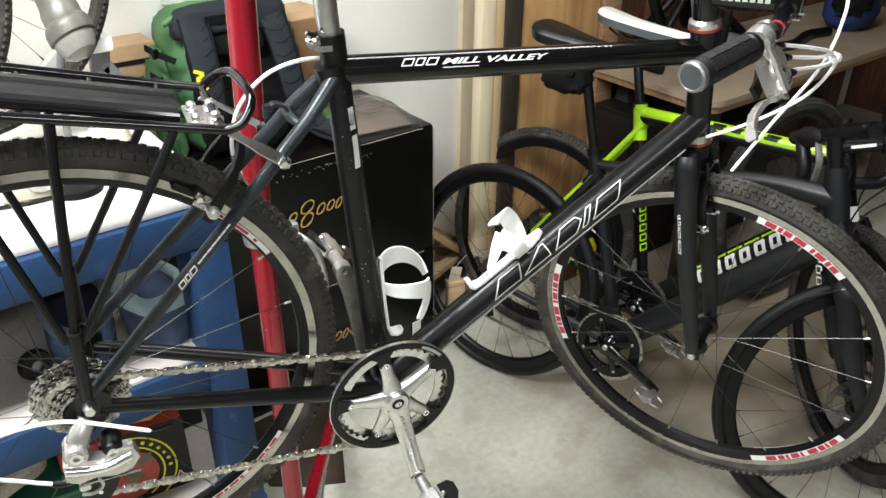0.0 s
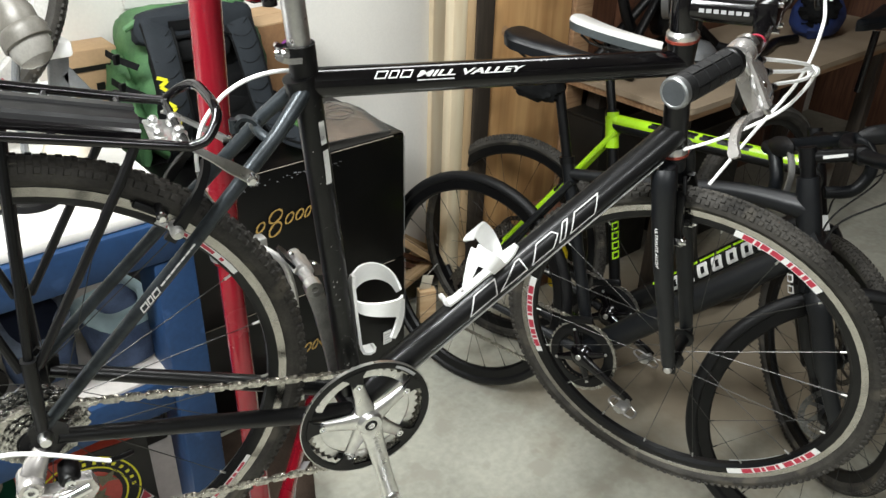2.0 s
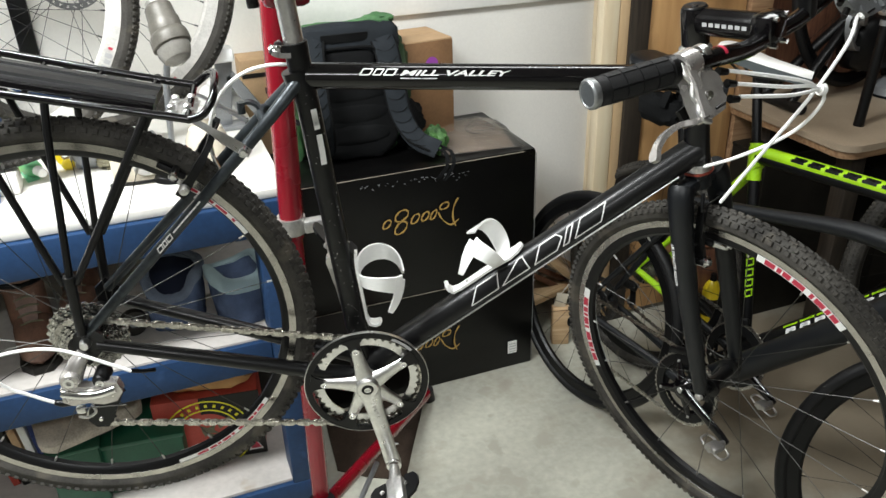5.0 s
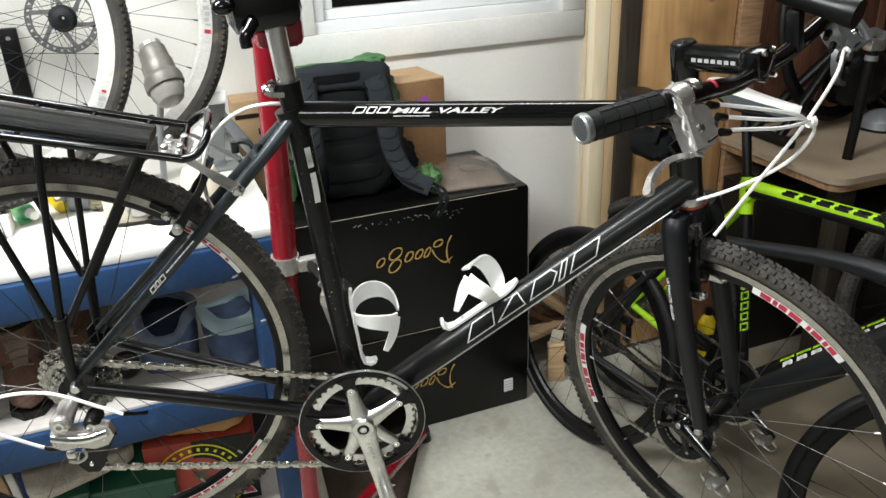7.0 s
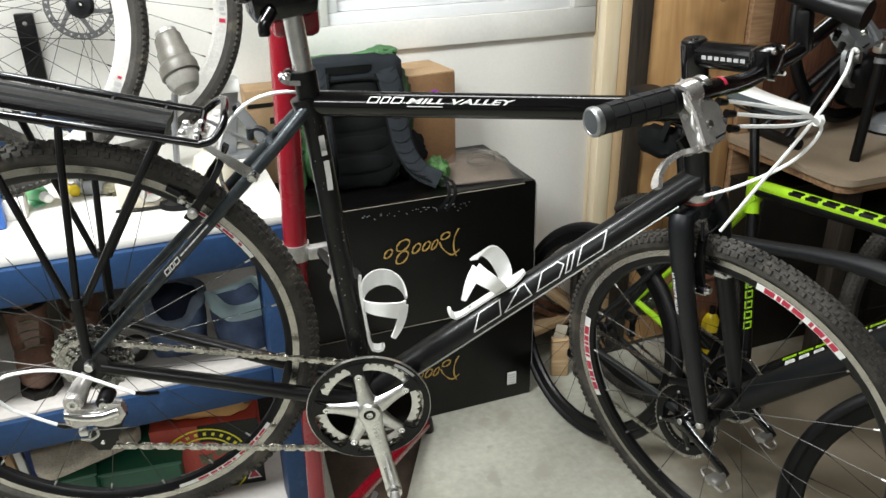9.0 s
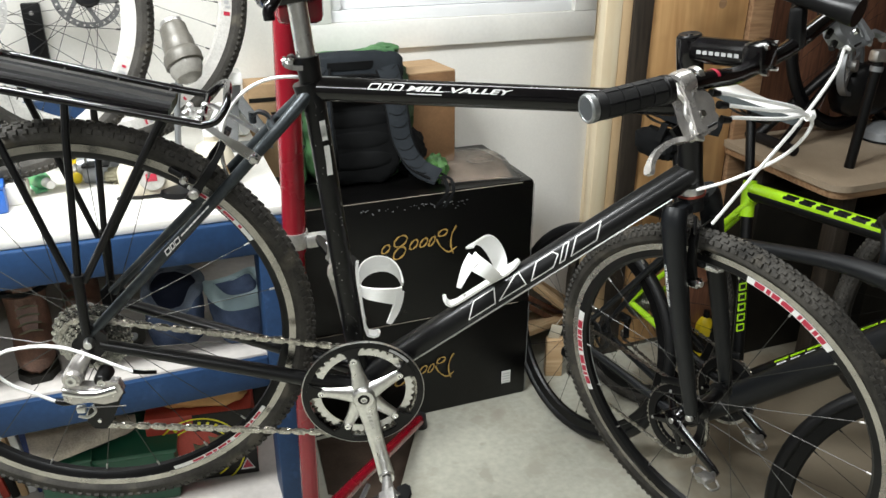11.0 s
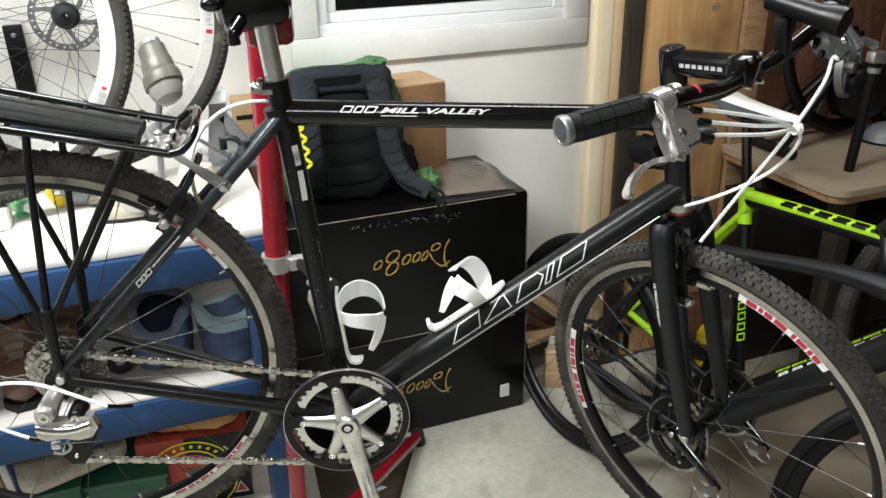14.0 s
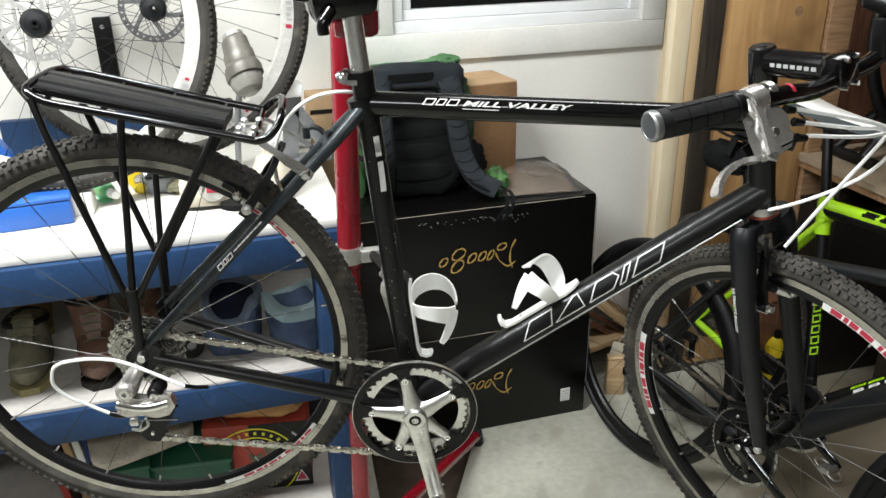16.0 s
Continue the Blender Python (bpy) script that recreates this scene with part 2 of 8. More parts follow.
yellow_print = material("yellow_print", (0.72, 0.68, 0.02), 0.5, vary=0.05)
denim = material("denim", (0.090, 0.125, 0.215), 0.9, vary=0.32, scale=14, fine=600, bump=0.5, spec=0.2)
denim_pale = material("denim_pale", (0.42, 0.56, 0.60), 0.85, vary=0.1, scale=14, fine=600, bump=0.5)
denim_faded = material("denim_faded", (0.17, 0.205, 0.27), 0.9, vary=0.25, scale=14, fine=600, bump=0.5, spec=0.2)
dark_denim = material("dark_denim", (0.012, 0.016, 0.032), 0.9, vary=0.25, scale=14, fine=600, bump=0.4, spec=0.2)
brown_leather = material("brown_leather", (0.19, 0.10, 0.068), 0.5, vary=0.28, scale=16, bump=0.25)
tan_leather = material("tan_leather", (0.30, 0.17, 0.07), 0.5, vary=0.28, scale=16, bump=0.25)
olive_suede = material("olive_suede", (0.20, 0.185, 0.12), 0.85, vary=0.28, scale=20, fine=500, bump=0.4)
boot_sole = material("boot_sole", (0.30, 0.26, 0.12), 0.7, vary=0.15, scale=20)
red_card = material("red_card", (0.42, 0.055, 0.035), 0.5, vary=0.12, scale=12)
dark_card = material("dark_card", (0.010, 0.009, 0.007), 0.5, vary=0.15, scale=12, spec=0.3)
green_plastic = material("green_plastic", (0.012, 0.085, 0.045), 0.4, vary=0.12, scale=10)
blue_plastic = material("blue_plastic", (0.02, 0.11, 0.42), 0.35, vary=0.08, scale=10)
blue_cloth = material("blue_cloth", (0.012, 0.030, 0.13), 0.7, vary=0.2, scale=14, bump=0.4)
bottle_green = material("bottle_green", (0.16, 0.55, 0.25), 0.3, vary=0.1, scale=10)
yellow_plastic = material("yellow_plastic", (0.80, 0.60, 0.02), 0.35, vary=0.06)
rotor_steel = material("rotor_steel", (0.20, 0.20, 0.20), 0.38, metal=1.0, vary=0.2, scale=60, bump=0.05)
green_film = material("green_film", (0.22, 0.62, 0.36), 0.35, vary=0.12, scale=20, bump=0.1)
ring_grey = material("ring_grey", (0.30, 0.31, 0.31), 0.45, metal=0.9, vary=0.15, scale=60, bump=0.05)
cap_grey = material("cap_grey", (0.045, 0.050, 0.053), 0.5, vary=0.15, scale=40)
brown_sheet = material("brown_sheet", (0.050, 0.034, 0.024), 0.85, vary=0.3, scale=9, fine=300, bump=0.4, spec=0.2)
old_vinyl = material("old_vinyl", (0.52, 0.46, 0.38), 0.5, vary=0.25, scale=14, bump=0.2)
cream_plastic = material("cream_plastic", (0.66, 0.60, 0.48), 0.45, vary=0.06, scale=10)
lamp_grey = material("lamp_grey", (0.125, 0.116, 0.098), 0.45, metal=0.2, vary=0.16, scale=20)
frosted = material("frosted_glass", (0.25, 0.24, 0.215), 0.18, vary=0.12, scale=12)
grey_metal = material("grey_metal", (0.28, 0.29, 0.30), 0.4, metal=0.6, vary=0.1, scale=14)
white_rim = material("white_rim", (0.60, 0.585, 0.55), 0.35, vary=0.16, scale=14, coat=0.2)
diffuser = glowing("diffuser", (1.0, 0.95, 0.86), 2.0)


# ---- mesh tools ----
V = Vector


class Geo:
    """Vertices and faces gathered into one mesh."""

    def __init__(self):
        self.v, self.f = [], []

    def add(self, verts, faces):
        k = len(self.v)
        self.v += [V(p) for p in verts]
        self.f += [[k + i for i in q] for q in faces]
        return self

    def move(self, m):
        self.v = [m @ p for p in self.v]
        return self

    def tube(self, pts, r, n=10, caps=True, closed=False, flat=1.0, side=None):
        """Round (or flattened) tube along points."""
        pts = [V(p) for p in pts]
        rs = r if isinstance(r, (list, tuple)) else [r] * len(pts)
        last = len(pts) - 1
        ref = V(side) if side else None
        rings, u = [], None
        for i, p in enumerate(pts):
            a = pts[i - 1] if (i or closed) else p
            b = pts[(i + 1) % len(pts)] if (i < last or closed) else p
            d = (b - a).normalized()
            if ref is not None:
                u = (ref - d * ref.dot(d)).normalized()
            elif u is None:
                w = V((0, 0, 1)) if abs(d.z) < 0.9 else V((1, 0, 0))
                u = d.cross(w).normalized()
            else:
                u = (u - d * u.dot(d)).normalized()
            w = d.cross(u)
            rings.append([p + (u * math.cos(t) * flat + w * math.sin(t)) * rs[i] for t in [2 * math.pi * k / n for k in range(n)]])
        faces = []
        m = len(pts)
        for i in range(m if closed else m - 1):
            j = (i + 1) % m
            faces += [(i * n + k, i * n + (k + 1) % n, j * n + (k + 1) % n, j * n + k) for k in range(n)]
        if caps and not closed:
            faces += [tuple(range(n - 1, -1, -1)), tuple((m - 1) * n + k for k in range(n))]
        return self.add([p for ring in rings for p in ring], faces)

    def box(self, centre, size, bevel=0.0, turn=None, seg=2):
        bm = bmesh.new()
        bmesh.ops.create_cube(bm, size=1)
        bmesh.ops.scale(bm, vec=size, verts=bm.verts)
        if bevel:
            bmesh.ops.bevel(bm, geom=bm.edges, offset=min(bevel, min(size) * 0.49), segments=seg, affect="EDGES", profile=0.5)
        m = Matrix.Translation(centre) @ (turn.to_4x4() if turn else Matrix())
        bm.verts.index_update()
        self.add([m @ p.co for p in bm.verts], [[p.index for p in q.verts] for q in bm.faces])
        bm.free()
        return self

    def lathe(self, profile, origin=(0, 0, 0), axis=(0, 1, 0), n=32, closed=False, arc=(0, 2 * math.pi)):
        """profile: (radius, height along the axis)."""
        ax = V(axis).normalized()
        w = V((0, 0, 1)) if abs(ax.z) < 0.9 else V((1, 0, 0))
        u = (w - ax * w.dot(ax)).normalized()
        s = ax.cross(u)
        full = abs(arc[1] - arc[0] - 2 * math.pi) < 1e-6
        m = n if full else n + 1
        verts, faces, k = [], [], len(profile)
        for i in range(m):
            t = arc[0] + (arc[1] - arc[0]) * i / n
            verts += [V(origin) + (u * math.cos(t) + s * math.sin(t)) * r + ax * h for r, h in profile]
        for i in range(n):
            j = (i + 1) % m
            for a in range(k if closed else k - 1):
                b = (a + 1) % k
                faces.append((i * k + a, i * k + b, j * k + b, j * k + a))
        return self.add(verts, faces)

    def prism(self, poly, origin, ex, ey, depth):
        """A flat outline (x, y) made as thick as the vector depth."""
        o, ex, ey, d = V(origin), V(ex), V(ey), V(depth)
        a = [o + ex * x + ey * y for x, y in poly]
        k = len(a)
        return self.add(a + [p + d for p in a], [tuple(range(k)), tuple(range(2 * k - 1, k - 1, -1))] + [(i, (i + 1) % k, k + (i + 1) % k, k + i) for i in range(k)])

    def ribbon(self, pts, across, width, thick):
        """A strap along points; across: its width direction, one for all or one for each point."""
        pts = [V(p) for p in pts]
        acs = [V(a) for a in across] if isinstance(across, list) else [V(across)] * len(pts)
        ws = width if isinstance(width, (list, tuple)) else [width] * len(pts)
        verts, faces = [], []
        for i, p in enumerate(pts):
            d = (pts[min(i + 1, len(pts) - 1)] - pts[max(i - 1, 0)]).normalized()
            a = (acs[i] - d * acs[i].dot(d)).normalized()
            nn = d.cross(a)
            verts += [p + a * sx * ws[i] / 2 + nn * sy * thick / 2 for sx, sy in ((-1, -1), (1, -1), (1, 1), (-1, 1))]
        for i in range(len(pts) - 1):
            faces += [(i * 4 + k, i * 4 + (k + 1) % 4, i * 4 + 4 + (k + 1) % 4, i * 4 + 4 + k) for k in range(4)]
        e = (len(pts) - 1) * 4
        return self.add(verts, faces + [(3, 2, 1, 0), (e, e + 1, e + 2, e + 3)])

    def blob(self, centre, radii, seed=0, rough=0.0, n=16, m=10, turn=None, power=1.0, freq=3.0):
        """A rounded lump with an uneven surface."""
        verts, faces = [], []
        tm = turn if turn else Matrix.Identity(3)
        shape = lambda c: math.copysign(abs(c) ** power, c)
        for i in range(m + 1):
            a = math.pi * i / m
            for k in range(n):
                b = 2 * math.pi * k / n
                d = V((shape(math.sin(a)) * shape(math.cos(b)), shape(math.sin(a)) * shape(math.sin(b)), shape(math.cos(a))))
                s = 1 + rough * noise.noise(d * freq + V((seed * 7.1, seed * 3.3, 0)))
                verts.append(V(centre) + tm @ V((d.x * radii[0] * s, d.y * radii[1] * s, d.z * radii[2] * s)))
        for i in range(m):
            for k in range(n):
                faces.append((i * n + k, (i + 1) * n + k, (i + 1) * n + (k + 1) % n, i * n + (k + 1) % n))
        return self.add(verts, faces)


def spline(pts, n=8):
    """Points along a smooth curve through pts."""
    p = [V(q) for q in pts]
    p = [p[0] * 2 - p[1]] + p + [p[-1] * 2 - p[-2]]
    out = []
    for i in range(1, len(p) - 2):
        for k in range(n):
            t = k / n
            a, b, c, d = p[i - 1], p[i], p[i + 1], p[i + 2]
            out.append(0.5 * (2 * b + (c - a) * t + (2 * a - 5 * b + 4 * c - d) * t * t + (3 * b - a - 3 * c + d) * t ** 3))
    return out + [p[-2]]


def part(name, geo, mat, parent=None, label="", smooth=35, at=None):
    """One mesh object from a Geo, under a thing or a part."""
    data = geo if isinstance(geo, bpy.types.Mesh) else mesh_of(name, geo, mat, smooth)
    ob = new(name, data)
    if parent:
        ob.parent = parent
    if at is not None:
        ob.matrix_basis = at
    if label:
        tagged(ob, label)
    return ob


def mesh_of(name, geo, mat, smooth=35):
    data = bpy.data.meshes.new(name)
    data.from_pydata([tuple(p) for p in geo.v], [], geo.f)
    bm = bmesh.new()
    bm.from_mesh(data)
    bmesh.ops.recalc_face_normals(bm, faces=bm.faces)
    bm.to_mesh(data)
    bm.free()
    data.materials.append(mat)
    data.shade_smooth()
    data.set_sharp_from_angle(angle=radians(smooth))
    return data


def thing(name, label, category, at=None, group="", kind=""):
    """An empty that parents the parts of one thing."""
    ob = new(name)
    ob.empty_display_size = 0.05
    if at is not None:
        ob.matrix_basis = at
    return tagged(ob, label, category, group, kind)


def one(name, geo, mat, label, category, at=None, group="", kind="", smooth=35):
    """A thing that is one mesh."""
    return tagged(part(name, geo, mat, None, "", smooth, at), label, category, group, kind)


def slab(x0, x1, y0, y1, z0, z1, bevel=0.0):
    return Geo().box(((x0 + x1) / 2, (y0 + y1) / 2, (z0 + z1) / 2), (x1 - x0, y1 - y0, z1 - z0), bevel)


def on_tube(geo, strokes, a, b, r, face, width):
    """Printed strokes on a tube from a to b: (distance along, arc above the middle) on the side that looks along face."""
    a, b = V(a), V(b)
    d = (b - a).normalized()
    f = V(face)
    f = (f - d * f.dot(d)).normalized()
    u = f.cross(d)
    if u.z < 0:
        u = -u
    at = lambda s, h: a + d * s + (f * math.cos(h / r) + u * math.sin(h / r)) * (r + 0.0007)
    for line in strokes:
        dense = []
        for (s0, h0), (s1, h1) in zip(line, line[1:]):
            k = max(1, int(math.hypot(s1 - s0, h1 - h0) / 0.006))
            dense += [(s0 + (s1 - s0) * i / k, h0 + (h1 - h0) * i / k) for i in range(k)]
        dense.append(line[-1])
        for (s0, h0), (s1, h1) in zip(dense, dense[1:]):
            e = math.hypot(s1 - s0, h1 - h0) or 1
            ns, nh = -(h1 - h0) / e * width / 2, (s1 - s0) / e * width / 2
            ext = width * 0.35
            ds, dh = (s1 - s0) / e * ext, (h1 - h0) / e * ext
            geo.add([at(s0 - ds + ns, h0 - dh + nh), at(s1 + ds + ns, h1 + dh + nh), at(s1 + ds - ns, h1 + dh - nh), at(s0 - ds - ns, h0 - dh - nh)], [(0, 1, 2, 3)])
    return geo


def slanted(s0, w, h0, h1, lean=0.4):
    """A closed slanted frame, as printed on a tube."""
    k = (h1 - h0) * lean
    return [(s0, h0), (s0 + w, h0), (s0 + w + k, h1), (s0 + k, h1), (s0, h0)]


# ---- the garage shell ----
WALL, LEFT, RIGHT, BACK, TOP = 1.36, -2.6, 4.2, -3.2, 2.6
tagged(part("floor", slab(LEFT - 0.1, RIGHT + 0.1, BACK - 0.1, WALL + 0.15, -0.12, 0.0), concrete), "pale grey stained concrete garage floor", "floor", kind="structure")
tagged(part("ceiling", slab(LEFT - 0.1, RIGHT + 0.1, BACK - 0.1, WALL + 0.15, TOP, TOP + 0.1), ceiling_paint), "plain grey garage ceiling", "ceiling", kind="structure")
WX0, WX1, WZ0, WZ1 = 0.285, 1.112, 1.20, 2.05
north = Geo()
for x0, x1, z0, z1 in ((LEFT, WX0, 0, TOP), (WX1, RIGHT, 0, TOP), (WX0, WX1, 0, WZ0), (WX0, WX1, WZ1, TOP)):
    north.box(((x0 + x1) / 2, WALL + 0.06, (z0 + z1) / 2), (x1 - x0, 0.12, z1 - z0))
tagged(part("wall_north", north, wall_paint), "off-white painted wall with a window over the bench", "wall", kind="structure")
tagged(part("wall_south", slab(LEFT, RIGHT, BACK - 0.1, BACK, 0, TOP), unseen_paint), "plain grey garage wall", "wall", kind="structure")
tagged(part("wall_west", slab(LEFT - 0.1, LEFT, BACK, WALL + 0.12, 0, TOP), unseen_paint), "plain grey garage wall", "wall", kind="structure")
tagged(part("wall_east", slab(RIGHT, RIGHT + 0.1, BACK, WALL + 0.12, 0, TOP), cedar), "dark reddish wooden garage wall", "wall", kind="structure")

# window: casing boards, white vinyl sash, dark pane with the night outside
win = thing("window_1", "white framed window with night outside, in a painted casing", "window", kind="structure")
C = 0.085
part("casing", slab(WX0 - C, WX1 + C, WALL - 0.018, WALL - 0.0005, WZ0 - C, WZ0, 0.003), trim_paint, win)
part("casing", slab(WX0 - C, WX0, WALL - 0.018, WALL - 0.0005, WZ0 + 0.001, WZ1, 0.003), trim_paint, win)
part("casing", slab(WX1, WX1 + C, WALL - 0.018, WALL - 0.0005, WZ0 + 0.001, WZ1, 0.003), trim_paint, win)
part("casing", slab(WX0 - C, WX1 + C, WALL - 0.018, WALL - 0.0005, WZ1 + 0.001, WZ1 + C, 0.003), trim_paint, win)
for inset, deep, wide in ((0.0, 0.0, 0.035), (0.036, 0.018, 0.03)):
    x0, x1, z0, z1 = WX0 + inset, WX1 - inset, WZ0 + inset, WZ1 - inset
    y0, y1 = WALL + 0.002 + deep, WALL + 0.06
    for bx in ((x0, x1, z0, z0 + wide), (x0, x1, z1 - wide, z1), (x0, x0 + wide, z0 + wide, z1 - wide), (x1 - wide, x1, z0 + wide, z1 - wide)):
        part("window_frame", slab(bx[0], bx[1], y0, y1, bx[2], bx[3], 0.004), vinyl, win)
part("pane", slab(WX0 + 0.06, WX1 - 0.06, WALL + 0.04, WALL + 0.045, WZ0 + 0.06, WZ1 - 0.06), glass, win)
tagged(part("backdrop", slab(WX0 - 0.6, WX1 + 0.6, WALL + 0.9, WALL + 0.92, 0.6, 2.6), night), "dark night outside the window", "backdrop", kind="structure")

# studs and boards beside the window
tagged(part("trim_stud_back", slab(1.203, 1.42, 1.335, WALL - 0.001, 0, TOP, 0.003), pine_pale), "pale bare pine stud against the wall", "stud", kind="structure")
tagged(part("trim_stud_front", slab(1.072, 1.128, 1.08, 1.12, 0, TOP, 0.003), pine_pale), "pale bare pine stud standing against the wall", "stud", kind="structure")
tagged(part("trim_edge", slab(1.129, 1.165, 1.082, 1.12, 0, TOP, 0.002), pine), "tan bare pine edge board beside the stud", "trim", kind="structure")
tagged(part("trim_post", slab(1.166, 1.238, 1.075, 1.17, 0, TOP, 0.004), dark_wood), "dark weathered wooden post", "post", kind="structure")
ply = thing("plywood_panel", "tall brown knotty plywood panel leaning by the wall", "panel", Matrix.Translation((1.242, 1.085, 0.02)))
part("face_sheet", slab(0.0, 0.363, 0.0, 0.012, 0.0, 2.28, 0.002), plywood, ply)
part("back_sheet", slab(0.001, 0.362, 0.0125, 0.020, 0.001, 2.279, 0.001), dark_wood, ply)
rng = random.Random(12)
for k in range(5):
    part("knot", Geo().lathe([(0.0, -0.0006), (rng.uniform(0.007, 0.013), -0.0006), (0.016, 0.0)], (rng.uniform(0.05, 0.31), -0.0002, 0.7 + 0.25 * k + rng.uniform(-0.05, 0.05)), (0, 1, 0), 14), board_edge, ply)
one("wooden_door_board", slab(1.612, 1.70, 1.07, 1.11, 0.0, 2.3, 0.003), board_edge, "dark reddish upright board at the panel's edge", "board")
dp = thing("dark_panel", "dark brown wooden board panel behind the table", "panel", Matrix.Translation((1.705, 1.12, 0)))
for k in range(10):
    part("board", slab(k * 0.19, k * 0.19 + 0.186, 0.002 * (k % 3), 0.02, 0.0, 2.3, 0.003), cedar, dp)

# ceiling lights
for (lx, ly, lz), (sx, sy), w in LAMPS:
    fx = thing("ceiling_light", "white fluorescent ceiling light fixture, switched on", "ceiling light", pose(lx, ly, TOP), group="ceiling lights")
    part("housing", Geo().box((0, 0, -0.03), (sx + 0.06, sy + 0.06, 0.058), 0.006), trim_paint, fx)
    part("diffuser", Geo().box((0, 0, -0.065), (sx + 0.02, sy + 0.02, 0.012), 0.004), diffuser, fx)

# ---- workbench ----
BX0, BX1, BY0, BY1, BZ, SZ, DZ = -2.3, 0.0, 0.60, 1.34, 0.93, 0.55, 0.11
bench = thing("workbench", "blue-painted wooden workbench with white top and shelves", "workbench")
part("benchtop", slab(BX0, BX1, BY0, BY1, BZ - 0.022, BZ, 0.003), bench_white, bench, "worn white benchtop")
part("shelf", slab(BX0, BX1 - 0.004, BY0 + 0.02, BY1, SZ - 0.02, SZ, 0.003), shelf_white_shaded, bench, "white shelf board")
part("bottom_shelf", slab(BX0, BX1 - 0.004, BY0 + 0.004, BY1, DZ - 0.02, DZ, 0.003), shelf_white_shaded, bench, "white bottom shelf board")
part("front_rail", slab(BX0, BX1 - 0.002, BY0 - 0.014, BY0 + 0.012, BZ - 0.105, BZ - 0.023, 0.004), bench_blue, bench)
part("shelf_rail", slab(BX0, BX1 - 0.083, BY0 + 0.002, BY0 + 0.019, SZ - 0.085, SZ - 0.004, 0.004), bench_blue, bench)
part("bottom_rail", slab(BX0, BX1 + 0.002, BY0 - 0.014, BY0 + 0.003, DZ - 0.085, DZ - 0.006, 0.004), bench_blue, bench)
for lx in (BX1 - 0.082, -1.15, BX0 + 0.01):
    part("leg", slab(lx, lx + 0.08, BY0 + 0.013 if lx < -0.5 else BY0 - 0.012, BY0 + 0.09, 0.0 if lx < -0.5 else 0.0, BZ - 0.106 if lx > -0.5 else BZ - 0.024, 0.005), bench_blue, bench)
    part("leg", slab(lx, lx + 0.08, BY1 - 0.08, BY1 - 0.002, 0.0, BZ - 0.024, 0.005), bench_blue, bench)
# near-black sheet across the back of the shelves, just off the wall
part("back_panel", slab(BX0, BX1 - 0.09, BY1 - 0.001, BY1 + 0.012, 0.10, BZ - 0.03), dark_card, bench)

# ---- table behind the bicycles ----
table = thing("table", "tan board table with rounded corners, loaded with bicycle parts", "table")
TX0, TX1, TY0, TY1, TZ = 1.58, 3.3, 0.56, 1.11, 0.78


def rounded(x0, x1, y0, y1, r, n=6):
    out = []
    for cx, cy, a in ((x1 - r, y1 - r, 0), (x0 + r, y1 - r, 90), (x0 + r, y0 + r, 180), (x1 - r, y0 + r, 270)):
        out += [(cx + r * math.cos(radians(a + 90 * k / n)), cy + r * math.sin(radians(a + 90 * k / n))) for k in range(n + 1)]
    return out


part("tabletop", Geo().prism(rounded(TX0, TX1, TY0, TY1, 0.06), (0, 0, TZ - 0.02), (1, 0, 0), (0, 1, 0), (0, 0, 0.02)), tan_board, table)
part("apron_board", Geo().prism(rounded(TX0 + 0.012, TX1, TY0 + 0.012, TY1, 0.05), (0, 0, TZ - 0.045), (1, 0, 0), (0, 1, 0), (0, 0, 0.0245)), board_edge, table)
for lx, ly in ((TX0 + 0.16, TY0 + 0.12), (TX0 + 0.16, TY1 - 0.08), (TX1 - 0.1, TY0 + 0.12), (TX1 - 0.1, TY1 - 0.08)):
    part("leg", slab(lx - 0.03, lx + 0.03, ly - 0.03, ly + 0.03, 0, TZ - 0.045, 0.004), dark_wood, table)


